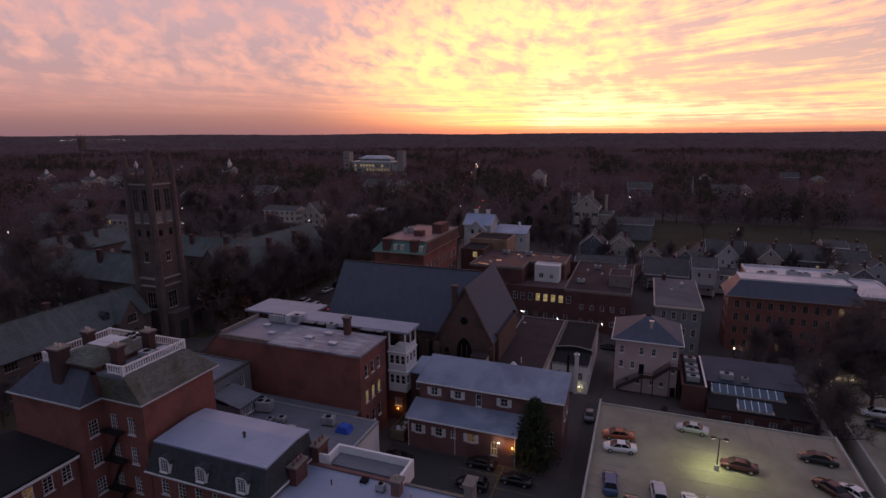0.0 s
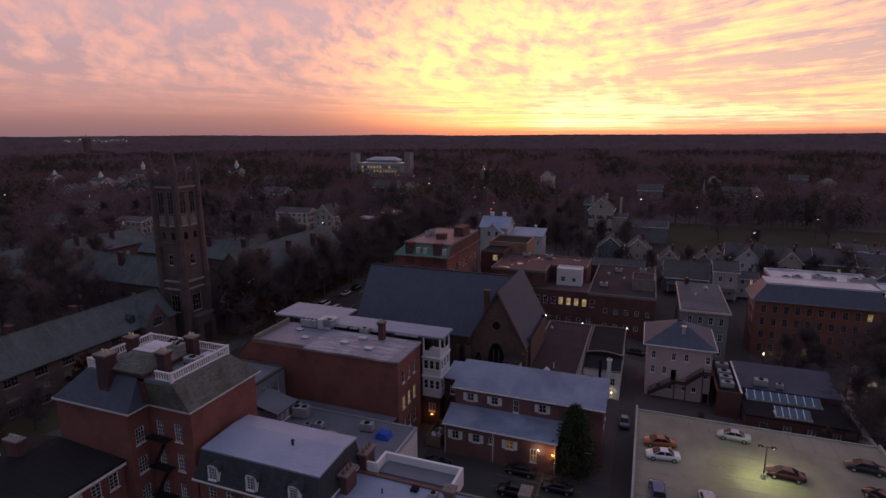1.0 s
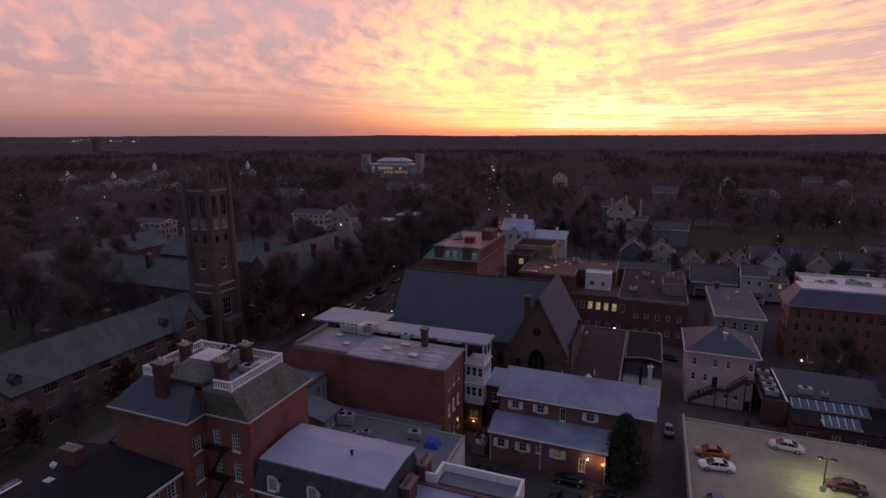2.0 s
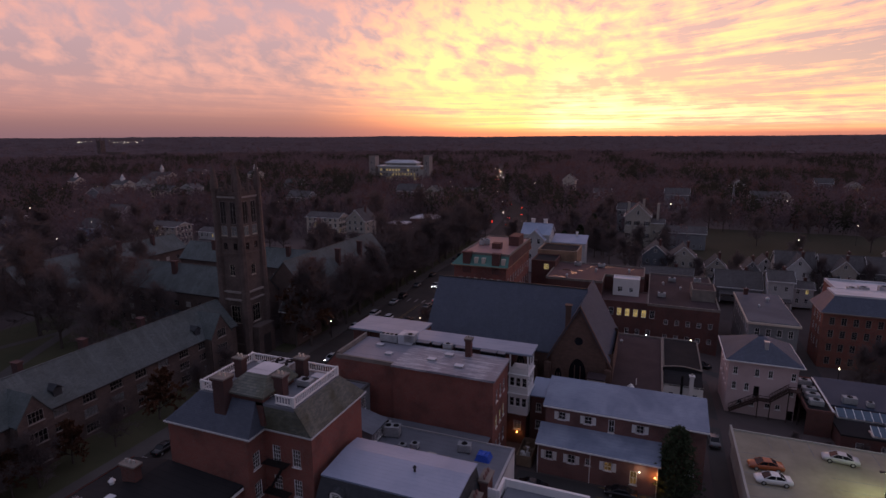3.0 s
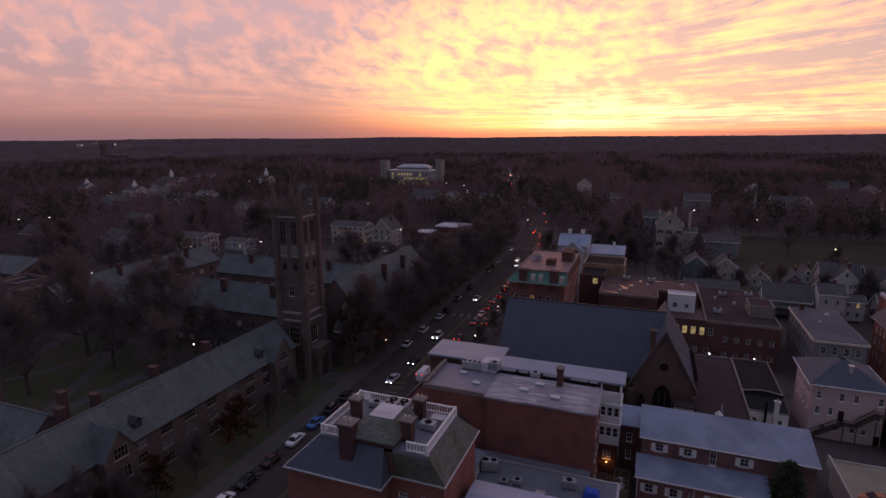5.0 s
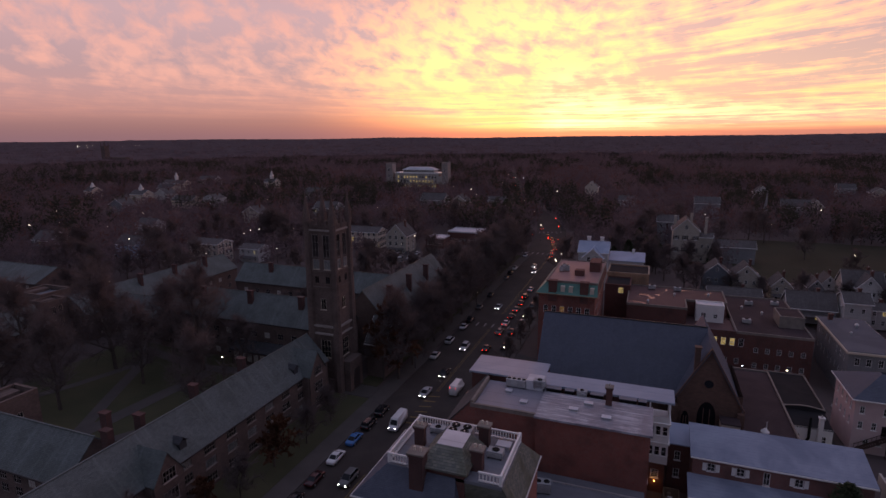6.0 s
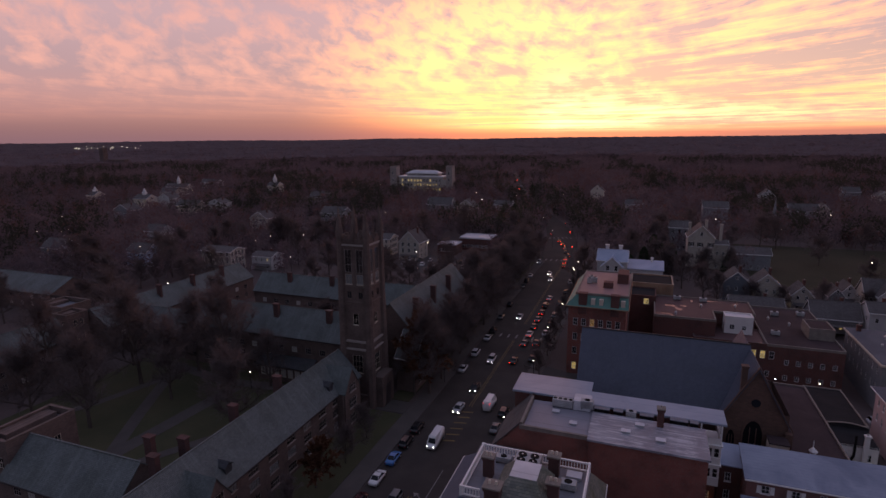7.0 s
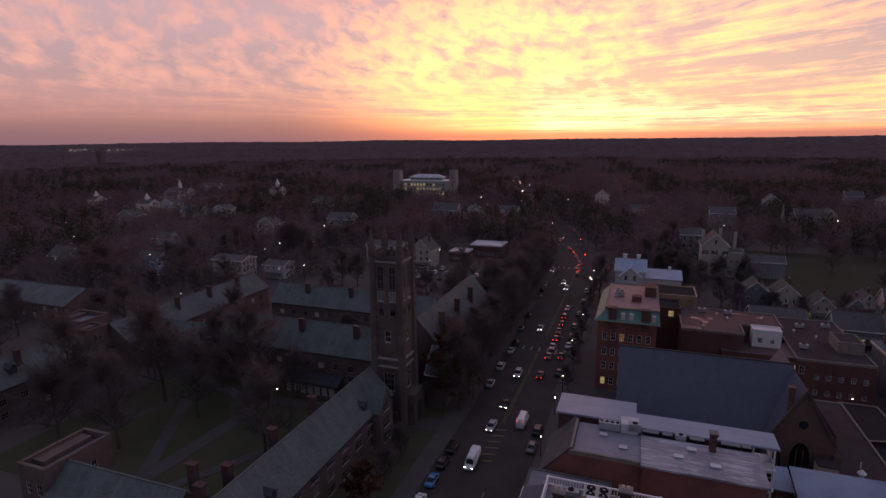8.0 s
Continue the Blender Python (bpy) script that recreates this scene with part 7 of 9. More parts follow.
def plain_house(x, y, w, d, eave, rise, wall, roof, axis="x", label="", n=3, floors=2, lit=0.06, name="house", group="houses among the trees", chim=True):
    """A timber house: gabled roof, rows of sash windows, a porch roof and a chimney."""
    z = land(x, y) - 0.4
    top = z + eave
    wins = {}
    for s in "FLR":
        length = w if s in "FK" else d
        k = n if s in "FK" else max(2, n - 1)
        wins[s] = [dict(o, lit="lit" if HOUSE_SEED.random() < lit else "") for f in range(floors) for o in row(k, 0.5, length - 0.5, z + 1.3 + f * (eave - 0.4) / floors, *((0.95, 1.5) if floors < 3 else (1.35, 2.0)), rows=2)]
    h = gable_house(name, label, x - w / 2, x + w / 2, y - d / 2, y + d / 2, z, top, rise, axis, wall, roof, wins, group=group)
    if chim:
        chimney(x + w * 0.18, y + d * 0.1, top, top + rise + 1.0, 0.8, 0.7, BRICK_DARK, 1, h)
    if axis == "y":
        base = local(h)
        window(h, Matrix.Translation(Vector((x - 0.5, y - d / 2 - 0.2, top + rise * 0.2)) - base), 1.0, 1.3, 2, 2)
    pts = [(x - w * 0.42, y - d / 2 - 2.0, z + 2.7), (x + w * 0.42, y - d / 2 - 2.0, z + 2.7), (x + w * 0.42, y - d / 2 - 0.01, z + 3.3), (x - w * 0.42, y - d / 2 - 0.01, z + 3.3)]
    if name == "house" and d > 6 and y < 300:
        shift(part("porch_roof", slab(B(), pts, 0.15), roof, h), h)
        for px in (x - w * 0.4, x + w * 0.4):
            shift(part("porch_post", tube(B(), (px, y - d / 2 - 1.85, z), (px, y - d / 2 - 1.85, z + 2.6), 0.1, 0.1, 6), PAINT_WHITE, h), h)
    return h


# row of gabled houses behind the back street
for x, y, w, d, e, r, wall, ax, lab in (
        (18.0, 185, 6.8, 8, 8.9, 2.3, CLAP_WHITE, "x", "white two-storey house with dark sash windows"),
        (24.4, 187, 5.8, 6, 6.2, 1.4, CLAP_WHITE, "x", "white rear wing of a timber house"),
        (7.0, 188, 13.0, 9, 5.0, 4.2, CLAP_GREY, "x", "grey timber house with a long dark roof"),
        (-18.0, 210, 8.6, 9, 8.9, 3.7, CLAP_SLATE, "y", "slate-blue gabled house with white trim"),
        (-8.4, 210, 8.4, 9, 8.7, 3.8, CLAP_CREAM, "y", "cream gabled house with a dark roof"),
        (2.4, 208, 6.2, 8, 6.3, 3.2, CLAP_CREAM, "y", "pale gabled house behind the back street"),
        (14.2, 214, 4.6, 8, 5.4, 2.6, CLAP_GREY, "y", "grey narrow gabled house behind the back street"),
        (19.2, 219, 4.8, 8, 5.8, 2.8, CLAP_WHITE, "y", "pale narrow gabled house behind the back street"),
        (26.2, 209, 11.4, 9, 7.8, 4.8, CLAP_CREAM, "x", "broad cream house with a steep dark roof"),
        (26.9, 205, 6.8, 6, 8.4, 3.8, CLAP_WHITE, "y", "pale front gable of a broad house"),
        (39.5, 208, 12.6, 9, 8.2, 4.3, CLAP_GREY, "x", "grey house with a white front gable"),
        (39.2, 204, 6.6, 6, 8.6, 3.4, CLAP_CREAM, "y", "small pale gable in front of a grey house"),
        (50.5, 207, 8.6, 9, 8.6, 4.2, CLAP_GREY, "x", "grey house with a long roof"),
        (68.5, 246, 7.6, 9, 6.4, 1.9, CLAP_WHITE, "x", "white house with a low roof beyond the row"),
        (75.8, 248, 6.0, 8, 5.6, 1.7, CLAP_WHITE, "x", "low white wing beyond the row"),
        (60.0, 219, 3.6, 7, 5.6, 2.2, CLAP_WHITE, "y", "small white gable behind the offices"),
        (68.0, 223, 9.4, 9, 5.4, 3.4, CLAP_CREAM, "x", "cream house with a pale roof"),
        (73.6, 217, 4.6, 6, 5.2, 2.0, CLAP_WHITE, "y", "white gabled porch house"),
        (84, 214, 9, 9, 6.6, 3.8, CLAP_CREAM, "y", "cream gabled house with white boards"),
        (62, 196, 9, 9, 5.6, 3.6, CLAP_GREY, "y", "grey gabled cottage behind the offices"),
        (94, 226, 12, 11, 7.2, 4.4, CLAP_WHITE, "x", "white house with a dark roof"),
        (76, 192, 11, 10, 6.6, 4.0, CLAP_GREY, "x", "grey house behind the offices"),
        (90, 196, 10, 10, 6.6, 4.2, CLAP_WHITE, "y", "white gabled house behind the offices"),
        (36, 189, 9, 8, 4.6, 3.0, CLAP_GREY, "x", "dark grey house behind the offices"),
        (-14, 192, 16, 9, 4.6, 3.0, CLAP_GREY, "x", "low grey timber house with a dark roof")):
    plain_house(x, y, w, d, e, r, wall, SHINGLE, ax, lab, max(1, int(w / 2.7)), 1 if e < 5.8 else 2)

gh = gable_house("large_white_house", "tall white gabled house with black shutters and three stacks", -31.6, -20.6, 258, 270, 1.0, 15.2, 5.3, "y", CLAP_CREAM, SHINGLE, {"F": [dict(u=u, z=z, w=1.2, h=1.9, rows=2, shutters=PAINT_DARK) for u in (0.9, 4.6, 8.9) for z in (5.2, 10.8)], "R": [o for z in (3.4, 8.2) for o in row(3, 1, 11, z, 1.2, 2.0, rows=2)]}, chim=())
for x, y, z in ((-30.6, 266, 20.6), (-24.0, 263, 22.4), (-17.6, 264, 20.6)):
    chimney(x, y, 8.0, z, 1.1, 0.9, CLAP_CREAM, 0, gh, "tall white painted stack")
window(gh, Matrix.Translation(Vector((-26.7, 257.8, 15.6)) - local(gh)), 1.2, 1.9, 2, 2)
plain_house(-17.6, 265, 6, 8, 12.4, 1.4, CLAP_CREAM, SHINGLE, "x", "narrow cream side wing of the tall white house", 2, 2, name="house_wing", chim=False)
plain_house(-5.6, 268, 17.6, 9, 8.2, 2.4, CLAP_GREY, SHINGLE, "x", "long low grey wing beside the tall white house", 6, 1, name="house_wing", chim=False)
plain_house(-33, 306, 10, 9, 13, 3.0, CLAP_GREY, SHINGLE, "x", "grey upper house behind the tall white house", 3, 3, name="rear_house_white")
mid = [(-184, 246, 20, 10, 9.5, 2.2, STUCCO_CREAM, "x", "pale two-storey hall with a flat-pitched roof"), (-161, 242, 11, 12, 9.6, 5.6, CLAP_CREAM, "y", "pale house with a steep front gable"),
       (-238, 192, 17, 10, 10, 1.6, CLAP_CREAM, "x", "long pale lodging house with rows of windows"), (-219, 200, 11, 9, 7.0, 1.6, CLAP_WHITE, "x", "white flat-fronted house by the yard"),
       (-284, 188, 13, 10, 7.5, 3.6, CLAP_BLUE, "x", "pale blue timber house among trees"), (-331, 240, 14, 10, 7, 3.4, CLAP_WHITE, "x", "white timber house among bare trees"),
       (-430, 302, 16, 12, 8.5, 4.4, CLAP_GREY, "y", "grey house among bare trees"), (-414, 350, 22, 12, 7, 3.8, STUCCO_CREAM, "x", "pale low house among bare trees"), (-376, 342, 14, 11, 11, 3.0, CLAP_WHITE, "y", "white house with a pediment gable"),
       (-570, 542, 26, 13, 8, 3.5, CLAP_WHITE, "x", "long white house in the distance"), (-204, 398, 20, 12, 9, 5.0, CLAP_GREY, "x", "grey house between bare trees"), (-180, 392, 14, 12, 9, 5.0, CLAP_CREAM, "y", "cream gabled house between bare trees"),
       (-161, 432, 14, 10, 6, 3.0, CLAP_WHITE, "x", "white house by the street"), (-92, 498, 11, 12, 13, 5.0, STUCCO_CREAM, "y", "tall cream house lit by a lamp"), (-60, 466, 13, 10, 6, 3.0, CLAP_WHITE, "x", "white cottage among bare trees"),
       (-5, 416, 16, 12, 11, 4.0, CLAP_GREY, "x", "grey house behind the tall white house"), (53, 438, 18, 12, 8, 4.6, CLAP_GREY, "x", "grey house at the wood's edge"), (66, 442, 9, 10, 8, 4.6, CLAP_CREAM, "y", "cream gabled house at the wood's edge"),
       (47, 532, 12, 10, 9, 5, CLAP_WHITE, "y", "white house deep among the trees"), (122, 584, 14, 10, 9, 4, CLAP_GREY, "x", "grey house deep among the trees"), (139, 560, 12, 10, 8, 4, CLAP_CREAM, "y", "cream house deep among the trees"), (127, 460, 18, 11, 6, 3.0, CLAP_WHITE, "x", "low pale house among the trees"),
       (-260, 330, 18, 12, 9, 4.0, CLAP_GREY, "x", "grey house among the trees"), (-300, 300, 14, 11, 8, 4.2, CLAP_CREAM, "y", "cream gabled house among the trees"), (-470, 380, 16, 12, 8, 4.4, CLAP_WHITE, "y", "white gabled house among the trees"), (-330, 420, 18, 12, 9, 4.4, CLAP_GREY, "x", "grey house among bare crowns"), (-520, 430, 20, 12, 8, 4, CLAP_CREAM, "x", "cream house among bare crowns"),
       (120, 320, 14, 11, 7, 4, CLAP_CREAM, "y", "cream house beyond the field"), (150, 300, 14, 11, 7, 4, CLAP_GREY, "x", "grey house beyond the field"), (175, 380, 16, 12, 8, 4, CLAP_WHITE, "x", "white house beyond the field"), (-340, 185, 14, 11, 7, 4, CLAP_GREY, "x", "grey house beside the college")]
for x, y, w, d, e, r, wall, ax, lab in mid:
    plain_house(x, y, w, d, e, r, wall, SHINGLE, ax, lab, max(3, int(w / 3.0)), 3 if e > 9.4 and y < 260 else 2)


def low_hall(x0, x1, y0, y1, z, label):
    h = thing("low_hall", label, "building", ((x0 + x1) / 2, (y0 + y1) / 2, 0))
    walls(h, x0, x1, y0, y1, -0.3, z, BRICK_DARK, {"F": row(6, 1, x1 - x0 - 1, 1.5, 1.8, 1.8)})
    flat_roof(h, x0, x1, y0, y1, z + 0.1, ROOF_WHITE, 0.35, 0.4, ROOF_WHITE)


low_hall(-152.4, -142.2, 254, 264, 5.2, "low brick hall with a white flat roof")
low_hall(-145.0, -127.4, 268, 282, 6.6, "brick hall with a white flat roof by the side street")


def far_hall():
    h = thing("seminary", "long pale stone hall with corner towers and lit windows", "hall", (-272, 532, 0))
    rng = random.Random(2)
    f = [dict(o, lit="lit" if rng.random() < (0.85 if z < 8 else 0.55) else "") for z in (5.6, 10.2, 14.6) for o in row(13, 2, 48, z, 1.9, 2.6)]
    walls(h, -300, -250, 525, 541, -1, 19.4, FAR_STONE, {"F": f})
    shift(part("cornice", box(B(), -300.6, -249.4, 524.4, 541.6, 19.4, 20.4), PAINT_WHITE, h), h)
    walls(h, -292, -256, 528, 538, 20.4, 23.4, FAR_STONE, {"F": row(12, 1, 35, 21.0, 2.0, 1.6)})
    hip_roof(h, (-293, -255, 527, 539), (-286, -262, 531, 535), 23.4, 26.2, ROOF_WHITE, cap=ROOF_WHITE, trim=PAINT_WHITE)
    for x0, x1, z in ((-309.6, -302.4, 28.6), (-246.0, -239.4, 29.6)):
        walls(h, x0, x1, 523, 532, -1, z, TRIM_STONE, {"F": [dict(u=2.4, z=zz, w=1.4, h=3.0) for zz in (8, 15, 22)]})
        battlement(h, x0, x1, 523, 532, z, TRIM_STONE, 1.6, 1.4)
    walls(h, -250, -247, 525, 538, -1, 17, FAR_STONE, {}, "F")


far_hall()


def cupola_house(x, y, w, z, top, label):
    """A distant public building with a pale lantern on its roof."""
    h = plain_house(x, y, w, 12, z, 3.4, STUCCO_CREAM, SHINGLE, "x", label, max(4, int(w / 3.5)), name="public_house", chim=False)
    g0 = land(x, y)
    b = tube(B(), (x, y, g0 + z + 2.4), (x, y, g0 + top * 0.72), 2.0, 1.9, 8)
    tube(b, (x, y, g0 + top * 0.72), (x, y, g0 + top * 0.78), 2.3, 2.3, 8)
    ob = shift(part("lantern", b, STUCCO_WHITE, h, "pale roof lantern"), h)
    part("dome", tube(B(), (x, y, g0 + top * 0.78), (x, y, g0 + top), 1.9, 0.2, 10), METAL, ob)


CUPOLAS = ((-551, 471, 30, 9, 20.5, "long distant hall with a white lantern"), (-562, 377, 10, 9, 16.5, "distant house with a white belvedere"), (-483, 365, 16, 9, 17.5, "distant house with a small spire"), (-428, 483, 12, 12, 23.5, "distant hall with a pale turret"))
for x, y, w, z, top, lab in CUPOLAS:
    cupola_house(x, y, w, z, top, lab)


def gothic_far_tower(x, y):
    h = thing("far_tower", "distant dark collegiate tower with corner pinnacles", "tower", (x, y, land(x, y)))
    part("shaft", box(B(), -6, 6, -6, 6, 0, 42), CAMPUS_STONE, h)
    for sx in (-5.6, 5.6):
        for sy in (-5.6, 5.6):
            part("pinnacle", tube(B(), (sx, sy, 40), (sx, sy, 51), 1.2, 0.3, 6), CAMPUS_STONE, h)
    part("range", box(B(), 12, 70, -6, 6, 0, 16), CAMPUS_STONE, h)


gothic_far_tower(-1255, 935)


def steeple(x, y):
    h = thing("steeple", "slim white church steeple among the trees", "church", (x, y, land(x, y)))
    part("tower", box(B(), -1.1, 1.1, -1.1, 1.1, 0, 11), CLAP_GREY, h)
    part("belfry", box(B(), -0.8, 0.8, -0.8, 0.8, 11, 13), CLAP_GREY, h)
    part("spire", tube(B(), (0, 0, 13), (0, 0, 21), 0.8, 0.05, 8), CLAP_GREY, h)


steeple(28, 395)


# ---- cars ----
PAINTS = {}


def car_paint(name, c, rough=0.25):
    if name not in PAINTS:
        PAINTS[name] = plain("car_paint_" + name, c, [v * 1.12 for v in c], rough, 2, 9, bump=0, metal=0.0)
        PAINTS[name].node_tree.nodes["Principled BSDF"].inputs["Coat Weight"].default_value = 0.25
    return PAINTS[name]


COLOURS = {"white": (0.72, 0.72, 0.72), "silver": (0.45, 0.46, 0.48), "black": (0.018, 0.018, 0.02), "grey": (0.12, 0.125, 0.13), "blue": (0.05, 0.10, 0.20), "maroon": (0.055, 0.014, 0.017), "orange": (0.33, 0.085, 0.028), "red": (0.35, 0.03, 0.025), "bright blue": (0.05, 0.17, 0.42)}
SHAPES = {  # stations along the car: x, roof-line height; belt height; windows between
    "saloon": dict(l=4.6, w=1.8, hood=0.92, top=1.43, glass=(-1.55, -0.75, 0.55, 1.35), tail=0.98),
    "suv": dict(l=4.7, w=1.88, hood=1.08, top=1.72, glass=(-2.05, -1.75, 0.55, 1.25), tail=1.15),
    "van": dict(l=5.9, w=2.05, hood=1.25, top=2.55, glass=(-2.85, -2.80, 1.5, 2.15), tail=2.4)}
CARS = {}


def car_proto(shape, colour, lights, near=True):
    s = SHAPES[shape]
    l, w = s["l"] / 2, s["w"] / 2
    ob = thing("car" if shape != "van" else "van", "", "car" if shape != "van" else "van", (0, 0, -200))
    paint = car_paint(colour, COLOURS[colour])
    # lower body: rounded loft along the length
    bm, rings = B(), []
    for x, zl, zh, k in ((-l, 0.42, s["tail"] - 0.22, 0.80), (-l + 0.12, 0.28, s["tail"] - 0.03, 0.94), (-l * 0.55, 0.24, s["tail"], 1.0), (l * 0.3, 0.24, s["hood"] + 0.02, 1.0), (l * 0.72, 0.24, s["hood"] - 0.06, 0.98), (l - 0.14, 0.28, s["hood"] - 0.18, 0.90), (l, 0.42, s["hood"] - 0.34, 0.74)):
        ww = w * k
        rings.append([bm.verts.new(p) for p in ((x, -ww * 0.9, zl), (x, -ww, (zl + zh) * 0.5), (x, -ww * 0.95, zh - 0.06), (x, -ww * 0.8, zh), (x, ww * 0.8, zh), (x, ww * 0.95, zh - 0.06), (x, ww, (zl + zh) * 0.5), (x, ww * 0.9, zl))])
    for a, b in zip(rings, rings[1:]):
        for k in range(8):
            bm.faces.new((a[k], b[k], b[(k + 1) % 8], a[(k + 1) % 8]))
    bm.faces.new(rings[0])
    bm.faces.new(rings[-1][::-1])
    bmesh.ops.recalc_face_normals(bm, faces=bm.faces)
    for f in bm.faces:
        f.smooth = True
    part("body", bm, paint, ob)
    g0, g1, g2, g3 = s["glass"]
    belt, top = min(s["hood"], s["tail"]) - 0.02, s["top"]
    bm = B()
    lo = [bm.verts.new(p) for p in ((g0, -w * 0.86, belt), (g3, -w * 0.84, belt), (g3, w * 0.84, belt), (g0, w * 0.86, belt))]
    hi = [bm.verts.new(p) for p in ((g1, -w * 0.70, top - 0.05), (g2, -w * 0.70, top - 0.05), (g2, w * 0.70, top - 0.05), (g1, w * 0.70, top - 0.05))]
    for k in range(4):
        bm.faces.new((lo[k], lo[(k + 1) % 4], hi[(k + 1) % 4], hi[k]))
    bm.faces.new(hi)
    part("glazing", bm, CAR_GLASS if shape != "van" else paint, ob, "dark car windows" if shape != "van" else "")
    bm = B()
    slab(bm, [(g1 - 0.05, -w * 0.70, top - 0.04), (g2 + 0.03, -w * 0.70, top - 0.04), (g2 - 0.12, -w * 0.55, top), (g2 - 0.12, w * 0.55, top), (g2 + 0.03, w * 0.70, top - 0.04), (g1 - 0.05, w * 0.70, top - 0.04), (g1 + 0.1, w * 0.55, top), (g1 + 0.1, -w * 0.55, top)], 0.05)
    part("roof", bm, paint, ob)
    for sy in (-1, 1):
        for (xa, xb) in ((g0, g1), (g3, g2), ((g0 + g3) / 2, (g1 + g2) / 2)) if near else ():
            part("pillar", tube(B(), (xa, sy * w * 0.855, belt), (xb, sy * w * 0.705, top - 0.03), 0.045, 0.04, 4), paint, ob)
    if shape == "van":
        part("windscreen", slab(B(), [(g3 + 0.02, -w * 0.76, belt + 0.08), (g3 + 0.02, w * 0.76, belt + 0.08), (g2 + 0.12, w * 0.66, top - 0.3), (g2 + 0.12, -w * 0.66, top - 0.3)], 0.02), CAR_GLASS, ob)
    for sx in (-l * 0.60, l * 0.60):
        for sy in (-1, 1):
            wh = part("wheel", tube(B(), (sx, sy * (w - 0.20), 0.33), (sx, sy * (w + 0.005), 0.33), 0.33, 0.33, 14), RUBBER, ob)
            if near:
                part("rim", tube(B(), (sx, sy * (w - 0.02), 0.33), (sx, sy * (w + 0.012), 0.33), 0.2, 0.19, 10), METAL, wh)
    for sy in (-1, 1):
        part("headlight", box(B(), l - 0.20, l - 0.02, sy * w * 0.62 - 0.17, sy * w * 0.62 + 0.17, s["hood"] - 0.42, s["hood"] - 0.27, 0.02), HEAD if lights else METAL, ob)
        part("tail_light", box(B(), -l + 0.0, -l + 0.14, sy * w * 0.66 - 0.15, sy * w * 0.66 + 0.15, s["tail"] - 0.36, s["tail"] - 0.20, 0.02), TAIL if lights else RED_GLASS, ob)
        if near:
            part("mirror", box(B(), g3 - 0.35, g3 - 0.2, sy * (w + 0.02) - 0.08, sy * (w + 0.02) + 0.08, belt, belt + 0.14, 0.02), paint, ob)
    return ob


def car(shape, colour, x, y, turn, where, z=None, lights=False, group="parked cars"):
    """turn: degrees of the car's nose from +x."""
    near = y < 118 and x > -100
    key = (shape, colour, lights, near)
    zz = land(x, y) + 0.04 if z is None else z
    kind = {"saloon": "saloon car", "suv": "estate car", "van": "delivery van"}[shape]
    label = f"{colour} {kind} {'with its lights on ' if lights else 'parked '}{where}"
    if key not in CARS:
        CARS[key] = car_proto(shape, colour, lights, near)
        CARS[key].matrix_world = pose(x, y, zz, 0, 0, turn)
        ob = CARS[key]
    else:
        ob = copy_thing(CARS[key], pose(x, y, zz, 0, 0, turn))
    return tagged(ob, label, group=group)


on_deck = "on the concrete parking deck"
for sh, c, x, y, tr in (("saloon", "orange", -2.2, 77.0, 187), ("saloon", "white", -1.8, 73.6, 187), ("saloon", "silver", 8.2, 82.6, 175), ("saloon", "maroon", 13.4, 74.4, 175), ("suv", "blue", -2.6, 64.6, 95), ("saloon", "black", 23.8, 79.8, 174), ("suv", "silver", 3.2, 64.4, 95), ("saloon", "white", 6.8, 63.6, 96), ("saloon", "maroon", 23.6, 72.8, 128), ("saloon", "white", 26.0, 72.6, 128), ("suv", "silver", 9.6, 63.4, 96), ("saloon", "grey", 0.2, 60.8, 95), ("saloon", "red", 12.8, 62.6, 96)):
    car(sh, c, x, y, tr, on_deck, 4.5)
for sh, c, x, y, tr in (("suv", "white", 40.4, 109.5, 175), ("saloon", "black", 39.0, 103.0, 172), ("saloon", "grey", 42.0, 97.0, 172), ("saloon", "silver", 50, 108, 175)):
    car(sh, c, x, y, tr, "behind the retaining wall", land(x, y) + 0.27)
for sh, c, x, y, tr in (("saloon", "black", -15.4, 67.6, 180), ("saloon", "black", -21.2, 69.8, 180), ("saloon", "black", -33.6, 67.0, 178), ("suv", "black", -21.0, 64.6, 180), ("saloon", "grey", -8.8 + 1.4, 90, 92), ("saloon", "black", -15.2, 61.4, 180)):
    car(sh, c, x, y, tr, "in the dark yard", land(x, y) + 0.07)
kerb = "along the kerb by the hall"
for k, (sh, c, y) in enumerate((("saloon", "white", 49.6), ("saloon", "black", 55.2), ("saloon", "maroon", 61.4), ("saloon", "white", 68.2), ("saloon", "bright blue", 74.8), ("suv", "black", 80.8), ("suv", "black", 86.6), ("saloon", "silver", 118.6), ("suv", "silver", 130), ("saloon", "silver", 142.5), ("suv", "black", 149), ("saloon", "grey", 163), ("saloon", "black", 178), ("saloon", "grey", 204), ("suv", "black", 212), ("saloon", "silver", 222), ("saloon", "black", 42.5), ("suv", "grey", 36))):
    car(sh, c, -92.9 if y < 100 else (-93.3 if y < 160 else -94.4 - (y - 160) * 0.03), y, 92, kerb)
traffic = "in the street traffic"
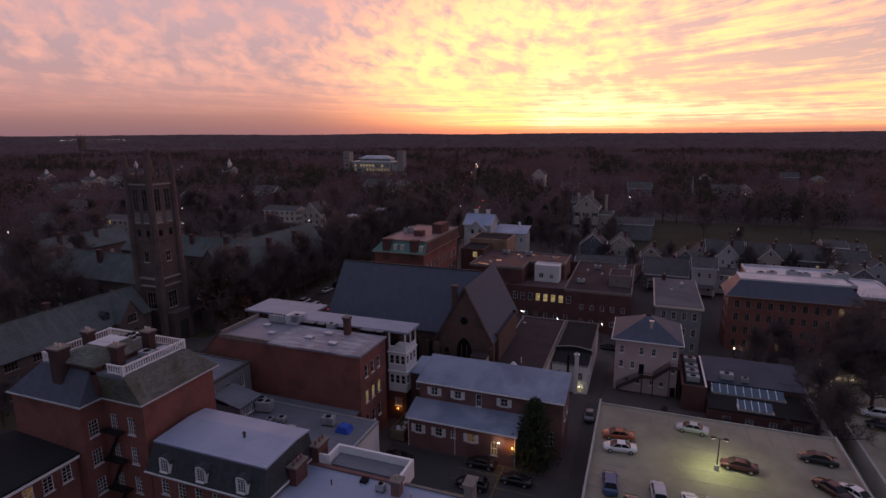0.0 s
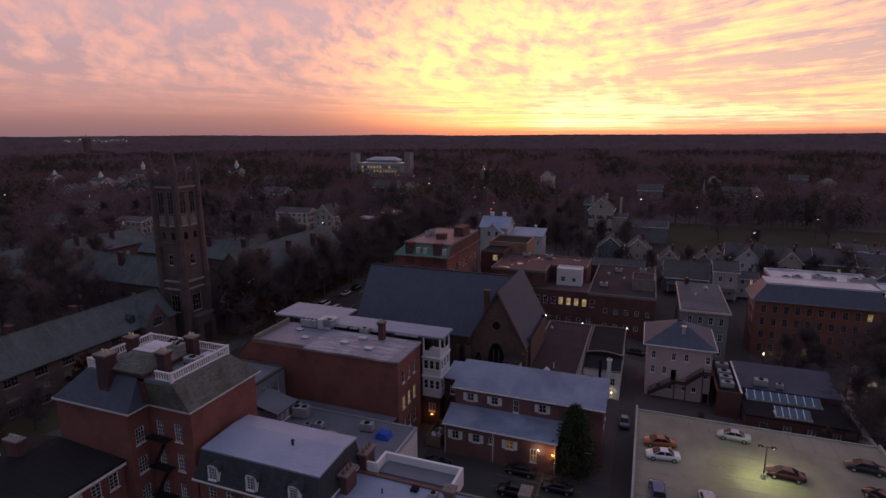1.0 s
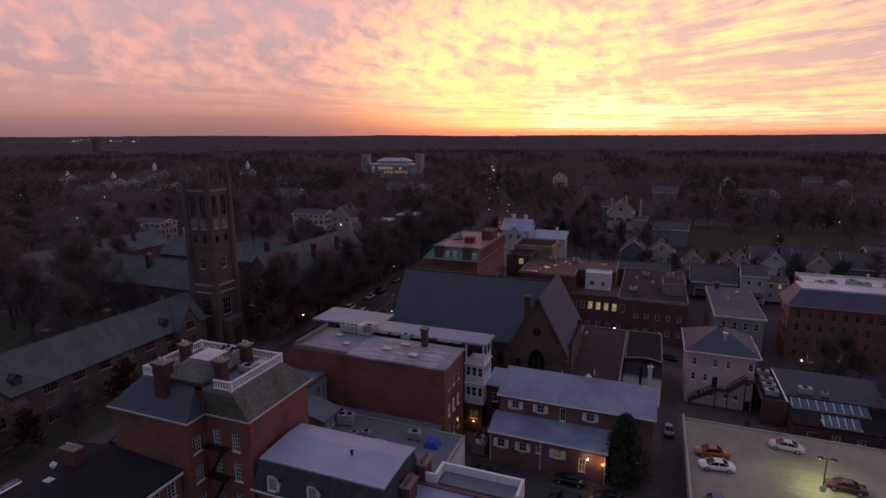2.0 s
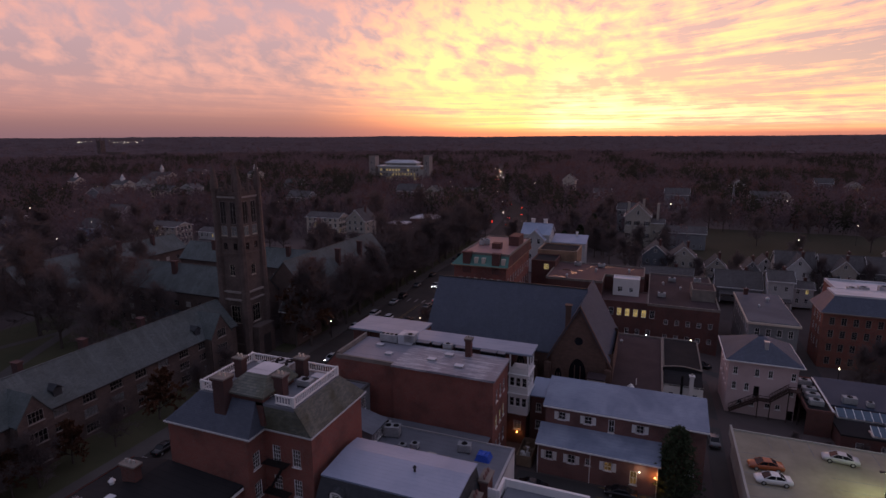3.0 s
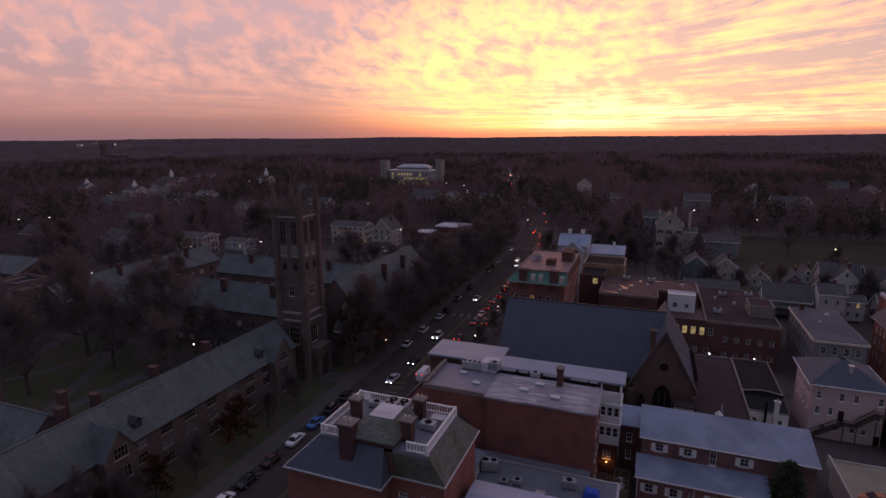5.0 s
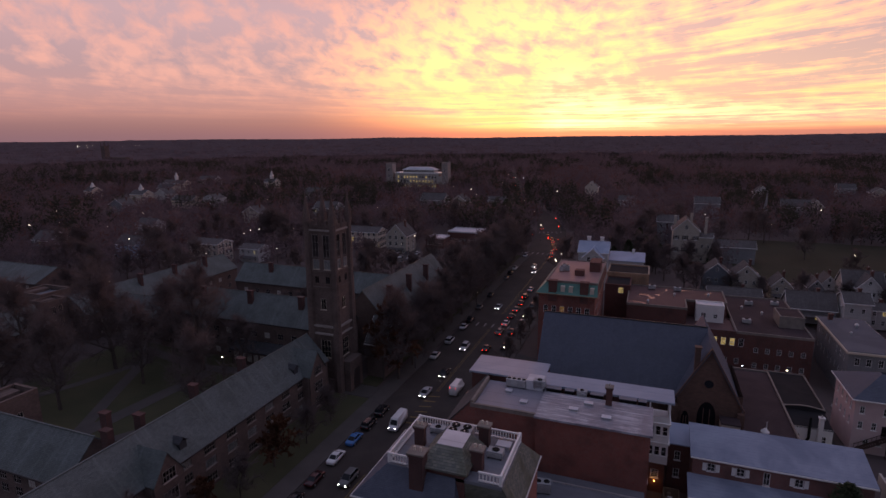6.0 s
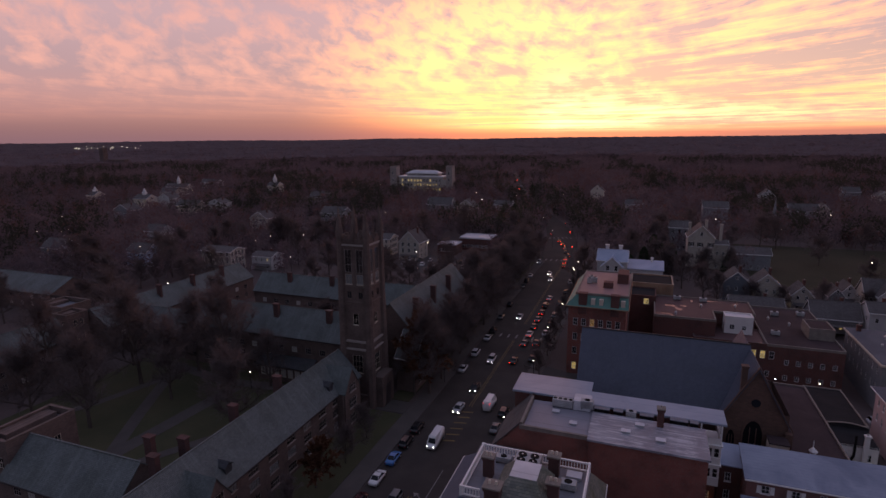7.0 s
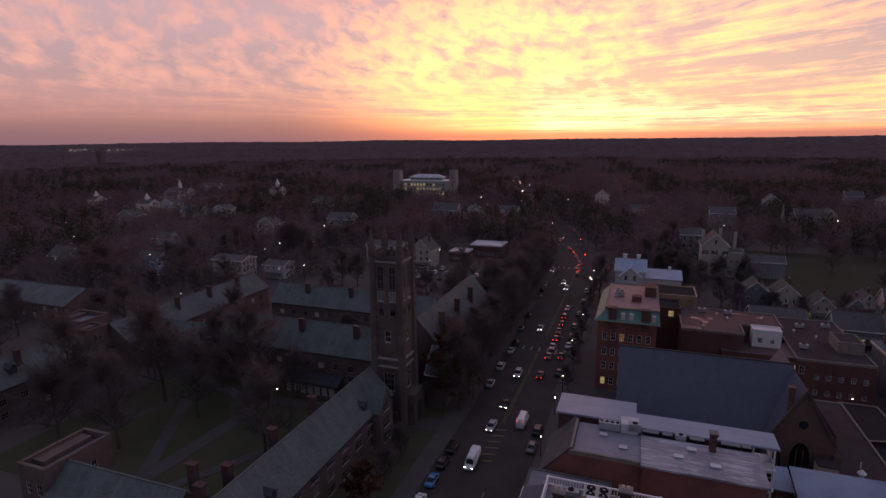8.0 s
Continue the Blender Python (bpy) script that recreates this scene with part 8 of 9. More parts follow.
for sh, c, x, y, tr in (("van", "white", -87.4, 83.0, 270), ("van", "white", -81.2, 101.6, 90), ("suv", "grey", -87.4, 63.4, 270), ("saloon", "silver", -87.4, 97.7, 270), ("saloon", "black", -87.0, 109, 270), ("suv", "silver", -87.7, 126.8, 270), ("saloon", "silver", -88.4, 165, 270), ("saloon", "black", -81.8, 128, 90), ("saloon", "grey", -81.8, 141.8, 90), ("saloon", "black", -78.4, 143.0, 90), ("saloon", "silver", -81.9, 149.8, 90), ("saloon", "black", -82.0, 157.0, 90), ("saloon", "grey", -82.1, 164.4, 90), ("saloon", "maroon", -82.2, 172, 90), ("suv", "black", -82.4, 180, 90), ("saloon", "silver", -82.5, 190, 90), ("suv", "silver", -86.8, 218, 271), ("saloon", "white", -89.0, 228, 272), ("saloon", "black", -85.0, 244, 92), ("saloon", "grey", -86.5, 260, 94), ("saloon", "black", -88.6, 276, 96), ("saloon", "black", -86.2, 268, 95), ("saloon", "grey", -90.6, 287, 97), ("saloon", "black", -92.8, 296, 99), ("saloon", "black", -85.6, 252, 93), ("suv", "silver", -97.5, 249, 272), ("saloon", "black", -96.5, 305, 102), ("saloon", "grey", -105, 330, 105), ("saloon", "black", -120.5, 395, 112), ("saloon", "black", -150, 470, 112), ("saloon", "grey", -152, 500, 292), ("saloon", "black", -176, 560, 108), ("saloon", "black", -190, 610, 108), ("saloon", "silver", -196, 655, 288), ("saloon", "grey", -208, 690, 288)):
    car(sh, c, x, y, tr, traffic, lights=True, group="street traffic")
east_kerb = "along the kerb by the shops"
for sh, c, y in (("saloon", "grey", 92), ("suv", "black", 99), ("saloon", "black", 131), ("saloon", "silver", 152), ("saloon", "black", 160), ("suv", "grey", 170), ("saloon", "black", 184), ("saloon", "black", 200), ("suv", "silver", 216), ("saloon", "grey", 62), ("saloon", "black", 56)):
    car(sh, c, -77.3 - (max(0, y - 150) * 0.012), y, 90, east_kerb)
rng = random.Random(21)
for k in range(26):
    x, y = -160 + (k % 9) * 5.2 + rng.uniform(-0.5, 0.5), 218 + (k // 9) * 9
    car(rng.choice(("saloon", "suv")), rng.choice(("silver", "grey", "black", "white")), x, y, 100, "in the side yard", land(x, y) + 0.07)
for k in range(14):
    x, y = -292 + k * 4.2, 184 + (k % 2) * 8
    car(rng.choice(("saloon", "suv")), rng.choice(("silver", "grey", "black", "white")), x, y, 90, "beside the college")
for x, y, tr in ((2, 130, 8), (-6.5, 131, 5), (12, 132.4, 8), (16.8, 175, 90), (-23, 129.6, 0), (-13, 185, 5), (-4, 186, 5)):
    car("suv" if x > 0 else "saloon", "silver" if x in (16.8, 2) else "black", x, y, tr, "on the back street")


# ---- lamps and street furniture ----
def street_lamp(x, y, h=None, bulb=None, label="", z=None, power=0.0, colour=(1, 0.85, 0.6)):
    z0, h = land(x, y) if z is None else z, h or (4.6 if y < 200 else 9.5)
    ob = thing("street_lamp", label or "dark post lamp with a small bright globe", "street lamp", (x, y, z0), "street lamps")
    part("post", tube(B(), (0, 0, 0), (0, 0, h - 0.3), 0.09, 0.06, 8), IRON, ob)
    part("base", tube(B(), (0, 0, 0), (0, 0, 0.5), 0.17, 0.12, 8), IRON, ob)
    gl = B()
    bmesh.ops.create_icosphere(gl, subdivisions=1, radius=0.15 if y < 200 else (0.17 if y < 345 else 0.24), matrix=Matrix.Translation((0, 0, h - 0.1)))
    part("globe", gl, bulb or BULB, ob, "glowing lamp globe")
    part("cap", tube(B(), (0, 0, h + 0.09), (0, 0, h + 0.22), 0.16, 0.03, 8), IRON, ob)
    if power:
        lamp = new("lamp_light", bpy.data.lights.new("lamp_light", "POINT"))
        lamp.data.energy, lamp.data.color, lamp.data.shadow_soft_size = power, colour, 0.25
        lamp.location = (x, y, z0 + h + 0.35)


for x, y in ((-103.7, 134.2), (-95.4, 110), (-139.5, 91), (-162.4, 144.5), (-178, 110), (-234, 135), (-228, 130), (-75.8, 146.4), (-74.9, 120.5), (-75, 108), (-75.1, 90), (-228, 149.3), (-241, 224), (-250.5, 246), (-96.6, 166), (-99.6, 200), (-101.5, 236), (-75.2, 172), (-76, 205), (-280, 165), (-330, 210), (-360, 260), (-179, 427), (-395, 551), (-375, 557), (-490, 428), (-430, 250), (-470, 330), (-560, 390), (-98, 290), (-112, 340), (-132, 400), (36, 250), (70, 300), (20, 330), (110, 280), (-35, 330), (60, 400), (-10, 360), (-120, 480), (-200, 480), (-330, 350), (-300, 385), (-220, 330), (-250, 290), (-610, 470), (-520, 500), (-440, 470), (-190, 560), (-225, 500), (-345, 515), (-330, 540), (-379.6, 199.6), (-365, 204), (-369.4, 210.5), (-367.4, 221.4), (-283.9, 185.8), (-218.7, 169), (-237.9, 215.1), (-239.7, 229.4), (-224.2, 237.6), (-197.1, 188.3), (-147.8, 214.9), (-151.1, 237.3), (-75.6, 216.8), (-75.3, 202.8), (-115.6, 228.8), (-479.5, 305.6), (-212.3, 675.1), (-205.3, 676.6), (-157.1, 460.1)):
    street_lamp(x, y, 9.5 if y > 165 and x < -190 else None)
street_lamp(19.8, 127.5, 6.6, BULB, "tall post lamp with a bright globe on the back street", None, 110)
street_lamp(-19.2, 129.8, 5.0, BULB_COOL, "post lamp with a cool bright globe by the shops")
street_lamp(-28.6, 131.2, 4.6, BULB_COOL, "post lamp with a cool bright globe by the shops")
street_lamp(-8.9, 134.5, 5.0, BULB, "post lamp beside the shop wall")


def traffic_signal(x, y, arm, bulb):
    """A mast with an arm over the road and a signal head at its end. Far ones stand in for car lights."""
    ob = thing("traffic_signal", "dark traffic signal mast with a glowing lens", "traffic signal", (x, y, land(x, y)), "traffic signals")
    part("mast", tube(B(), (0, 0, 0), (0, 0, 7.4), 0.14, 0.09, 8), IRON, ob)
    part("arm", tube(B(), (0, 0, 7.2), (arm, 0, 7.4), 0.07, 0.05, 6), IRON, ob)
    head = part("signal_head", box(B(), arm - 0.3, arm + 0.3, -0.25, 0.2, 6.5, 7.9, 0.05), PAINT_DARK, ob)
    bm = B()
    # larger lens past y 450, in place of a cluster of car lights
    bmesh.ops.create_icosphere(bm, subdivisions=1, radius=0.24 if y < 450 else 0.38, matrix=Matrix.Translation((arm, -0.32, 7.4)))
    part("lens", bm, bulb, head, "glowing signal lens")


SIGNAL_RED = glow("red_signal", (1.0, 0.05, 0.03), 5.0)
# masts beyond y 500 are added where the woods hide the cars' lights
for x, y, arm, bulb in ((-84, 262, -5, SIGNAL_RED), (-104, 268, 6, SIGNAL_RED), (-79, 258, -4, SIGNAL_RED), (-122, 400, -4, SIGNAL_RED), (-173, 575, 5, SIGNAL_RED), (-184, 572, 4, BULB), (-189, 640, 3, BULB_COOL), (-205, 660, 5, BULB), (-199, 660, -3, SIGNAL_RED), (-228, 730, 5, BULB), (-92.5, 330, -4, SIGNAL_RED), (-80.3, 333, -4, SIGNAL_RED), (-85.6, 299, -4, SIGNAL_RED), (-178, 546, 4, SIGNAL_RED), (-171, 534, 3, SIGNAL_RED), (-161, 512, -4, SIGNAL_RED)):
    traffic_signal(x, y, arm, bulb)


def wall_lamp(x, y, z, bulb, label, power=0.0, colour=(1, 0.8, 0.5)):
    ob = thing("wall_lamp", label, "wall lamp", (x, y, z), "wall lamps")
    part("bracket", box(B(), -0.06, 0.06, -0.2, 0.06, -0.05, 0.05), IRON, ob)
    bm = B()
    bmesh.ops.create_icosphere(bm, subdivisions=1, radius=0.12, matrix=Matrix.Translation((0, -0.3, 0)))
    part("globe", bm, bulb, ob, "glowing lamp")
    if power:
        lamp = new("lamp_light", bpy.data.lights.new("lamp_light", "POINT"))
        lamp.data.energy, lamp.data.color, lamp.data.shadow_soft_size = power, colour, 0.2
        lamp.location = (x, y - 0.62, z)


wall_lamp(-18.9, 71.36, 3.6, BULB, "bright white lamp on the office wall", 30)
wall_lamp(-16.8, 71.36, 3.2, BULB_ORANGE, "orange sodium lamp on the office corner", 45, (1, 0.4, 0.08))
wall_lamp(-38.6, 78.26, 2.2, BULB_ORANGE, "orange lamp below the white bay", 12, (1, 0.4, 0.08))
wall_lamp(34.8, 112.96, 3.6, BULB, "bright lamp on the tan hut", 70, (1, 0.86, 0.66))
wall_lamp(37.2, 112.96, 4.1, BULB, "bright lamp on the tan hut")
wall_lamp(-10.2, 98.96, 1.4, BULB, "small lamp on the white rear house", 5, (0.9, 0.9, 0.4))
wall_lamp(-30.0, 141.16, 1.0, BULB_COOL, "small cool lamp on the shop wall")


def deck_lamp(x, y):
    ob = thing("deck_lamp", "tall dark twin-headed lamp post on the parking deck", "lamp post", (x, y, 4.5))
    part("base", tube(B(), (0, 0, 0), (0, 0, 0.75), 0.32, 0.30, 10), CONCRETE, ob, "concrete lamp base")
    part("post", tube(B(), (0, 0, 0.75), (0, 0, 4.7), 0.08, 0.06, 8), IRON, ob)
    part("arm", tube(B(), (-0.55, 0, 4.62), (0.55, 0, 4.62), 0.04, 0.04, 6), IRON, ob)
    for s in (-1, 1):
        head = part("lamp_head", box(B(), s * 0.75 - 0.32, s * 0.75 + 0.32, -0.2, 0.2, 4.58, 4.78, 0.04), IRON, ob)
        part("lens", box(B(), s * 0.75 - 0.26, s * 0.75 + 0.26, -0.15, 0.15, 4.565, 4.579), BULB, head, "glowing lens")
    for s in (-1, 1):
        spot = new("lamp_light", bpy.data.lights.new("lamp_light", "AREA"))
        spot.data.energy, spot.data.color, spot.data.size = 135, (0.86, 1.0, 0.42), 0.5
        spot.matrix_world = look((x + s * 0.75, y, 4.5 + 4.55), (x + s * 0.75, y + 0.001, 4.5))


deck_lamp(10.6, 73.2)


# ---- trees ----
def branch_mesh(seed, height, reach, trunk):
    """Trunk, limbs and branches of a bare broad-leaved tree, and the boughs that carry its twigs."""
    rng = random.Random(seed)
    bm, boughs = B(), []

    def bough(p, d, length, r, level):
        steps = 3 if level < 2 else 1
        for s in range(steps):
            d = (d + Vector((rng.gauss(0, 0.16), rng.gauss(0, 0.16), rng.gauss(0.06, 0.12)))).normalized()
            q = p + d * length / steps
            tube(bm, p, q, r, r * 0.72, 5 if level == 0 else 3, False)
            if level >= 1:
                boughs.append((p, q, d))
            if level < 2:
                for k in range(2 if level == 0 else rng.choice((1, 1, 2))):
                    side = d.cross(Vector((rng.gauss(0, 1), rng.gauss(0, 1), rng.gauss(0, 1)))).normalized()
                    nd = (d * 0.62 + side * 0.8 + Vector((0, 0, 0.12))).normalized()
                    bough(p.lerp(q, rng.uniform(0.4, 1.0)), nd, length * rng.uniform(0.36, 0.52), r * 0.5, level + 1)
            p, r = q, r * 0.72

    base, axis, r = Vector((0, 0, -0.3)), Vector((rng.gauss(0, 0.03), rng.gauss(0, 0.03), 1)).normalized(), trunk
    turn = rng.uniform(0, math.tau)
    for s in range(5):
        top = base + axis * height * (0.24 if s == 0 else 0.13)
        tube(bm, base, top, r, r * 0.8, 7, False)
        for k in range(2 if s < 4 else 3):
            turn += 2.4 + rng.gauss(0, 0.3)
            lean = 1.0 - 0.16 * s + rng.gauss(0, 0.1)
            d = Vector((math.cos(turn) * lean, math.sin(turn) * lean, 0.62 + 0.12 * s)).normalized()
            bough(top, d, height * reach * (1.0 - 0.11 * s) * rng.uniform(0.85, 1.15), r * 0.55, 0)
        base, r = top, r * 0.8
        axis = (axis + Vector((rng.gauss(0, 0.1), rng.gauss(0, 0.1), 0))).normalized()
    return bm, boughs


def twig_mesh(boughs, seed, per, size, width=0.05):
    """Slim twigs set along every bough, pointing on and outwards."""
    rng = random.Random(seed)
    vs, fs = [], []
    for p, q, d in boughs:
        for k in range(per):
            w = Vector((rng.gauss(0, 0.75), rng.gauss(0, 0.75), rng.gauss(0.2, 0.6)))
            e = (d * 0.8 + w).normalized()
            a = p.lerp(q, rng.uniform(0.1, 1.0))
            b = a + e * size * rng.uniform(0.45, 1.3)
            n = e.cross(Vector((rng.uniform(-1, 1), rng.uniform(-1, 1), rng.uniform(-1, 1)))).normalized() * width
            i = len(vs)
            vs += [a - n, a + n, b]
            fs.append((i, i + 1, i + 2))
    return vs, fs


def tree_proto(seed, height, reach, twig, per, size, width, label):
    ob = thing("tree", label, "tree", (0, 0, -300), "bare trees")
    bm, boughs = branch_mesh(seed, height, reach, height * 0.021)
    part("trunk", bm, BARK, ob)
    me = bpy.data.meshes.new("crown")
    vs, fs = twig_mesh(boughs, seed, per, size, width)
    me.from_pydata(vs, [], fs)
    me.materials.append(twig)
    new("crown", me).parent = ob
    return ob


PROTOS = [tree_proto(31, 15, 0.44, TWIG_DARK, 9, 2.0, 0.036, "tall bare grey-brown tree with a wide crown"), tree_proto(32, 13, 0.48, TWIG_DARK, 9, 1.9, 0.036, "bare brown tree with a broad crown"), tree_proto(33, 17, 0.40, TWIG_DARK, 9, 2.1, 0.036, "tall bare dark brown tree"), tree_proto(34, 11, 0.44, TWIG_DARK, 8, 1.6, 0.034, "bare dark brown street tree")]
RUSTY = tree_proto(35, 10, 0.42, LEAF_RUST, 12, 0.55, 0.16, "small tree still holding rusty brown leaves")
USED = {}


def put_tree(proto, x, y, s, turn, label="", z=None):
    m = pose(x, y, (land(x, y) if z is None else z) - 0.1, 0, 0, turn)
    if proto not in USED:
        USED[proto] = proto
        proto.matrix_world = m
        proto.scale = (s, s, s)
        ob = proto
    else:
        ob = copy_thing(proto, m)
        ob.scale = (s, s, s)
    if label:
        ob["label"] = label
    return ob


BLOCKED = [(-79, -8, 15, 123), (-55, 0, 120, 190), (-8, 30, 40, 122), (2, 52, 128, 173), (-70, -40, 120, 214), (-124, -104.5, 10, 113), (-172, -100, 96, 113), (-121, -103, 112, 164), (-208, -192, 15, 170), (-150, -118, 35, 51), (-220, -198, 86, 104), (-182, -117, 138, 155), (-302, -248, 112, 138), (-36, 2, 258, 276), (-155, -124, 240, 286), (-166, -112, 212, 252)]
BLOCKED += [(0, 64, 170, 182), (-26, 60, 180, 226), (60, 100, 186, 232)]
BLOCKED += [(x - w / 2 - 3, x + w / 2 + 3, y - d / 2 - (8 if y < 300 else 20), y + d / 2 + 1) for x, y, w, d, *_ in mid]
BLOCKED += [(x - w / 2 - 4, x + w / 2 + 4, y - 38, y + 8) for x, y, w, *_ in CUPOLAS]


def road_gap(x, y):
    for (xa, ya, wa), (xb, yb, wb) in zip(ROAD_LINE, ROAD_LINE[1:]):
        if ya <= y <= yb:
            f = (y - ya) / (yb - ya)
            return abs(x - (xa + (xb - xa) * f)) - (wa + (wb - wa) * f)
    return 99


def free(x, y, pad=0.0):
    return road_gap(x, y) > (2.6 + pad if y < 330 else 0.8) and not any(a - pad < x < b + pad and c - pad < y < d + pad for a, b, c, d in BLOCKED)


rng = random.Random(77)
# the quad and the strip in front of the hall
for x, y, s, k in ((-129.5, 73, 1.05, 1), (-146, 91, 1.15, 2), (-154, 80, 1.1, 1), (-160, 64, 1.05, 0), (-168, 84, 1.15, 2), (-175, 62, 1.0, 1), (-160, 95, 1.05, 0), (-180, 92, 1.1, 1), (-184, 74, 1.1, 2)):
    put_tree(PROTOS[k], x, y, s * 1.28, rng.uniform(0, 360), "tall bare tree standing in the college quad")
for x, y, s in ((-102.2, 62.5, 1.0), (-103.5, 47, 0.8), (-99.9, 101.5, 1.7), (-100.4, 110.5, 1.7), (-103.2, 38, 0.7), (-100.5, 119, 1.1)):
    put_tree(RUSTY, x, y, s, rng.uniform(0, 360))
for x, y, s, k in ((-101.5, 53, 0.7, 3), (-101.2, 71, 0.75, 3), (-103, 30, 0.9, 1), (-101.4, 80, 0.7, 3), (-102, 41, 0.8, 3), (-103, 22, 0.9, 0), (-104, 36, 0.8, 1)):
    put_tree(PROTOS[k], x, y, s, rng.uniform(0, 360), "bare street tree on the lawn by the hall")
for k in range(26):
    put_tree(PROTOS[k % 4], -101.6 + rng.uniform(-1.6, 1.4), 104 + k * 6.4, rng.uniform(0.85, 1.15), rng.uniform(0, 360), "bare street tree on the verge of the main street")
for k in range(17):
    put_tree(PROTOS[(k * 3) % 4], -96.6 - k * 0.3 + rng.uniform(-0.4, 0.4), 103 + k * 8.6, rng.uniform(1.05, 1.35), rng.uniform(0, 360), "bare street tree leaning over the main street")
for k in range(12):
    put_tree(PROTOS[(k * 3 + 1) % 4], -108 + rng.uniform(-2, 2), 166 + k * 7.6, rng.uniform(0.9, 1.2), rng.uniform(0, 360), "bare tree behind the street verge")
for k in range(8):
    put_tree(PROTOS[3], -73.7 - k * 0.15, 122 + k * 13, 0.6, rng.uniform(0, 360), "small bare street tree by the shops")
for x, y, s, k in ((-24.5, 202, 0.8, 0), (-13.2, 203, 0.7, 1), (-3.2, 203, 0.75, 3), (8.6, 204, 0.8, 1), (11.6, 197, 0.6, 3), (33.0, 201, 0.75, 0), (45.6, 200, 0.8, 1), (55.6, 201, 0.8, 2), (-1.0, 182, 0.5, 3), (28.8, 181, 0.5, 3), (21.5, 204, 0.65, 1)):
    put_tree(PROTOS[k], x, y, s, rng.uniform(0, 360), "bare tree between the timber houses")
# behind the deck and round the back lane
for x, y, s, k in ((24, 127, 0.75, 0), (30, 136, 0.8, 1), (19, 122.5, 0.5, 3), (29.8, 98, 0.75, 3), (29.6, 92, 0.7, 0), (28.4, 95, 0.6, 3), (29.8, 103, 0.8, 1), (34, 138, 0.55, 3), (27.5, 130, 0.5, 3)):
    put_tree(PROTOS[k], x, y, s, rng.uniform(0, 360), "bare tree behind the parking deck")
for x, y, s in ((9.5, 91.5, 0.26), (14, 92.2, 0.3), (18.5, 91.6, 0.28), (22.5, 92.4, 0.34), (25.6, 91.0, 0.36), (4.5, 92.0, 0.3)):
    put_tree(PROTOS[3], x, y, s, rng.uniform(0, 360), "low bare shrub behind the parking deck")
# scattered over the town
count = 0
while count < 135:
    a, r = rng.uniform(-1.25, 0.62), rng.uniform(110, 330)
    x, y = -30 + r * math.sin(a), r * math.cos(a)
    if y < 90 or (-210 < x < -100 and y < 172 and rng.random() < 0.6) or (-8 < x < 95 and 185 < y < 252 and rng.random() < 0.75) or (-6 < x < 190 and 252 < y < 320 and rng.random() < 0.7):
        continue
    if free(x, y, 2.0):
        put_tree(PROTOS[rng.randrange(4)], x, y, rng.uniform(0.75, 1.2), rng.uniform(0, 360), rng.choice(("bare brown tree among the houses", "bare grey-brown tree behind the college", "bare tree with a fine twiggy crown")))
        count += 1


def evergreen(x, y, h, r, seed, label, z=None):
    """A conifer: tapered trunk and tiers of drooping sprays, uneven at the edge."""
    rg = random.Random(seed)
    ob = thing("evergreen", label, "tree", (x, y, land(x, y) if z is None else z), "evergreen trees")
    part("trunk", tube(B(), (0, 0, -0.2), (0, 0, h * 0.96), 0.22, 0.03, 7), BARK, ob)
    vs, fs = [], []
    n = int(900 * h / 10)
    for k in range(n):
        f = k / n
        zc = h * (0.06 + 0.93 * f)
        reach = r * (1 - f) ** 0.45 * (0.7 + 0.35 * min(1, f * 5)) * rg.uniform(0.6, 1.15)
        a = rg.uniform(0, math.tau)
        d = Vector((math.cos(a), math.sin(a), 0))
        for j in range(4):
            t = rg.uniform(0.35, 1.0)
            c = Vector((0, 0, zc)) + d * reach * t + Vector((0, 0, -0.25 * reach * t))
            e = (d + Vector((rg.gauss(0, 0.5), rg.gauss(0, 0.5), rg.uniform(-0.5, 0.5)))).normalized() * rg.uniform(0.3, 0.6)
            m = e.cross(Vector((rg.uniform(-1, 1), rg.uniform(-1, 1), 1))).normalized() * rg.uniform(0.10, 0.2)
            i = len(vs)
            vs += [c - m, c + m, c + e]
            fs.append((i, i + 1, i + 2))
    me = bpy.data.meshes.new("crown")
    me.from_pydata(vs, [], fs)
    me.materials.append(NEEDLE)
    new("crown", me).parent = ob
    return ob


evergreen(-14.0, 73.0, 10.9, 3.9, 1, "dark green conifer in front of the office row", 0.0)
for k, (x, y, h, r) in enumerate(((-43, 252, 13, 4), (-39, 247, 14, 4), (-46, 262, 15, 4.5), (-37, 256, 9, 3), (-25, 256, 7, 2.5), (-131, 372, 12, 3.5), (-134, 352, 16, 4), (-143, 356, 13, 4), (-15, 257, 8, 3), (-50, 245, 12, 4), (-152, 505, 16, 4), (-56, 238, 10, 3.5))):
    evergreen(x, y, h, r, 10 + k, "dark conifer standing among bare trees")


# ---- woods ----
NEEDLE_FAR = twigs("far_evergreen", (0.046, 0.050, 0.040), (0.072, 0.074, 0.056))


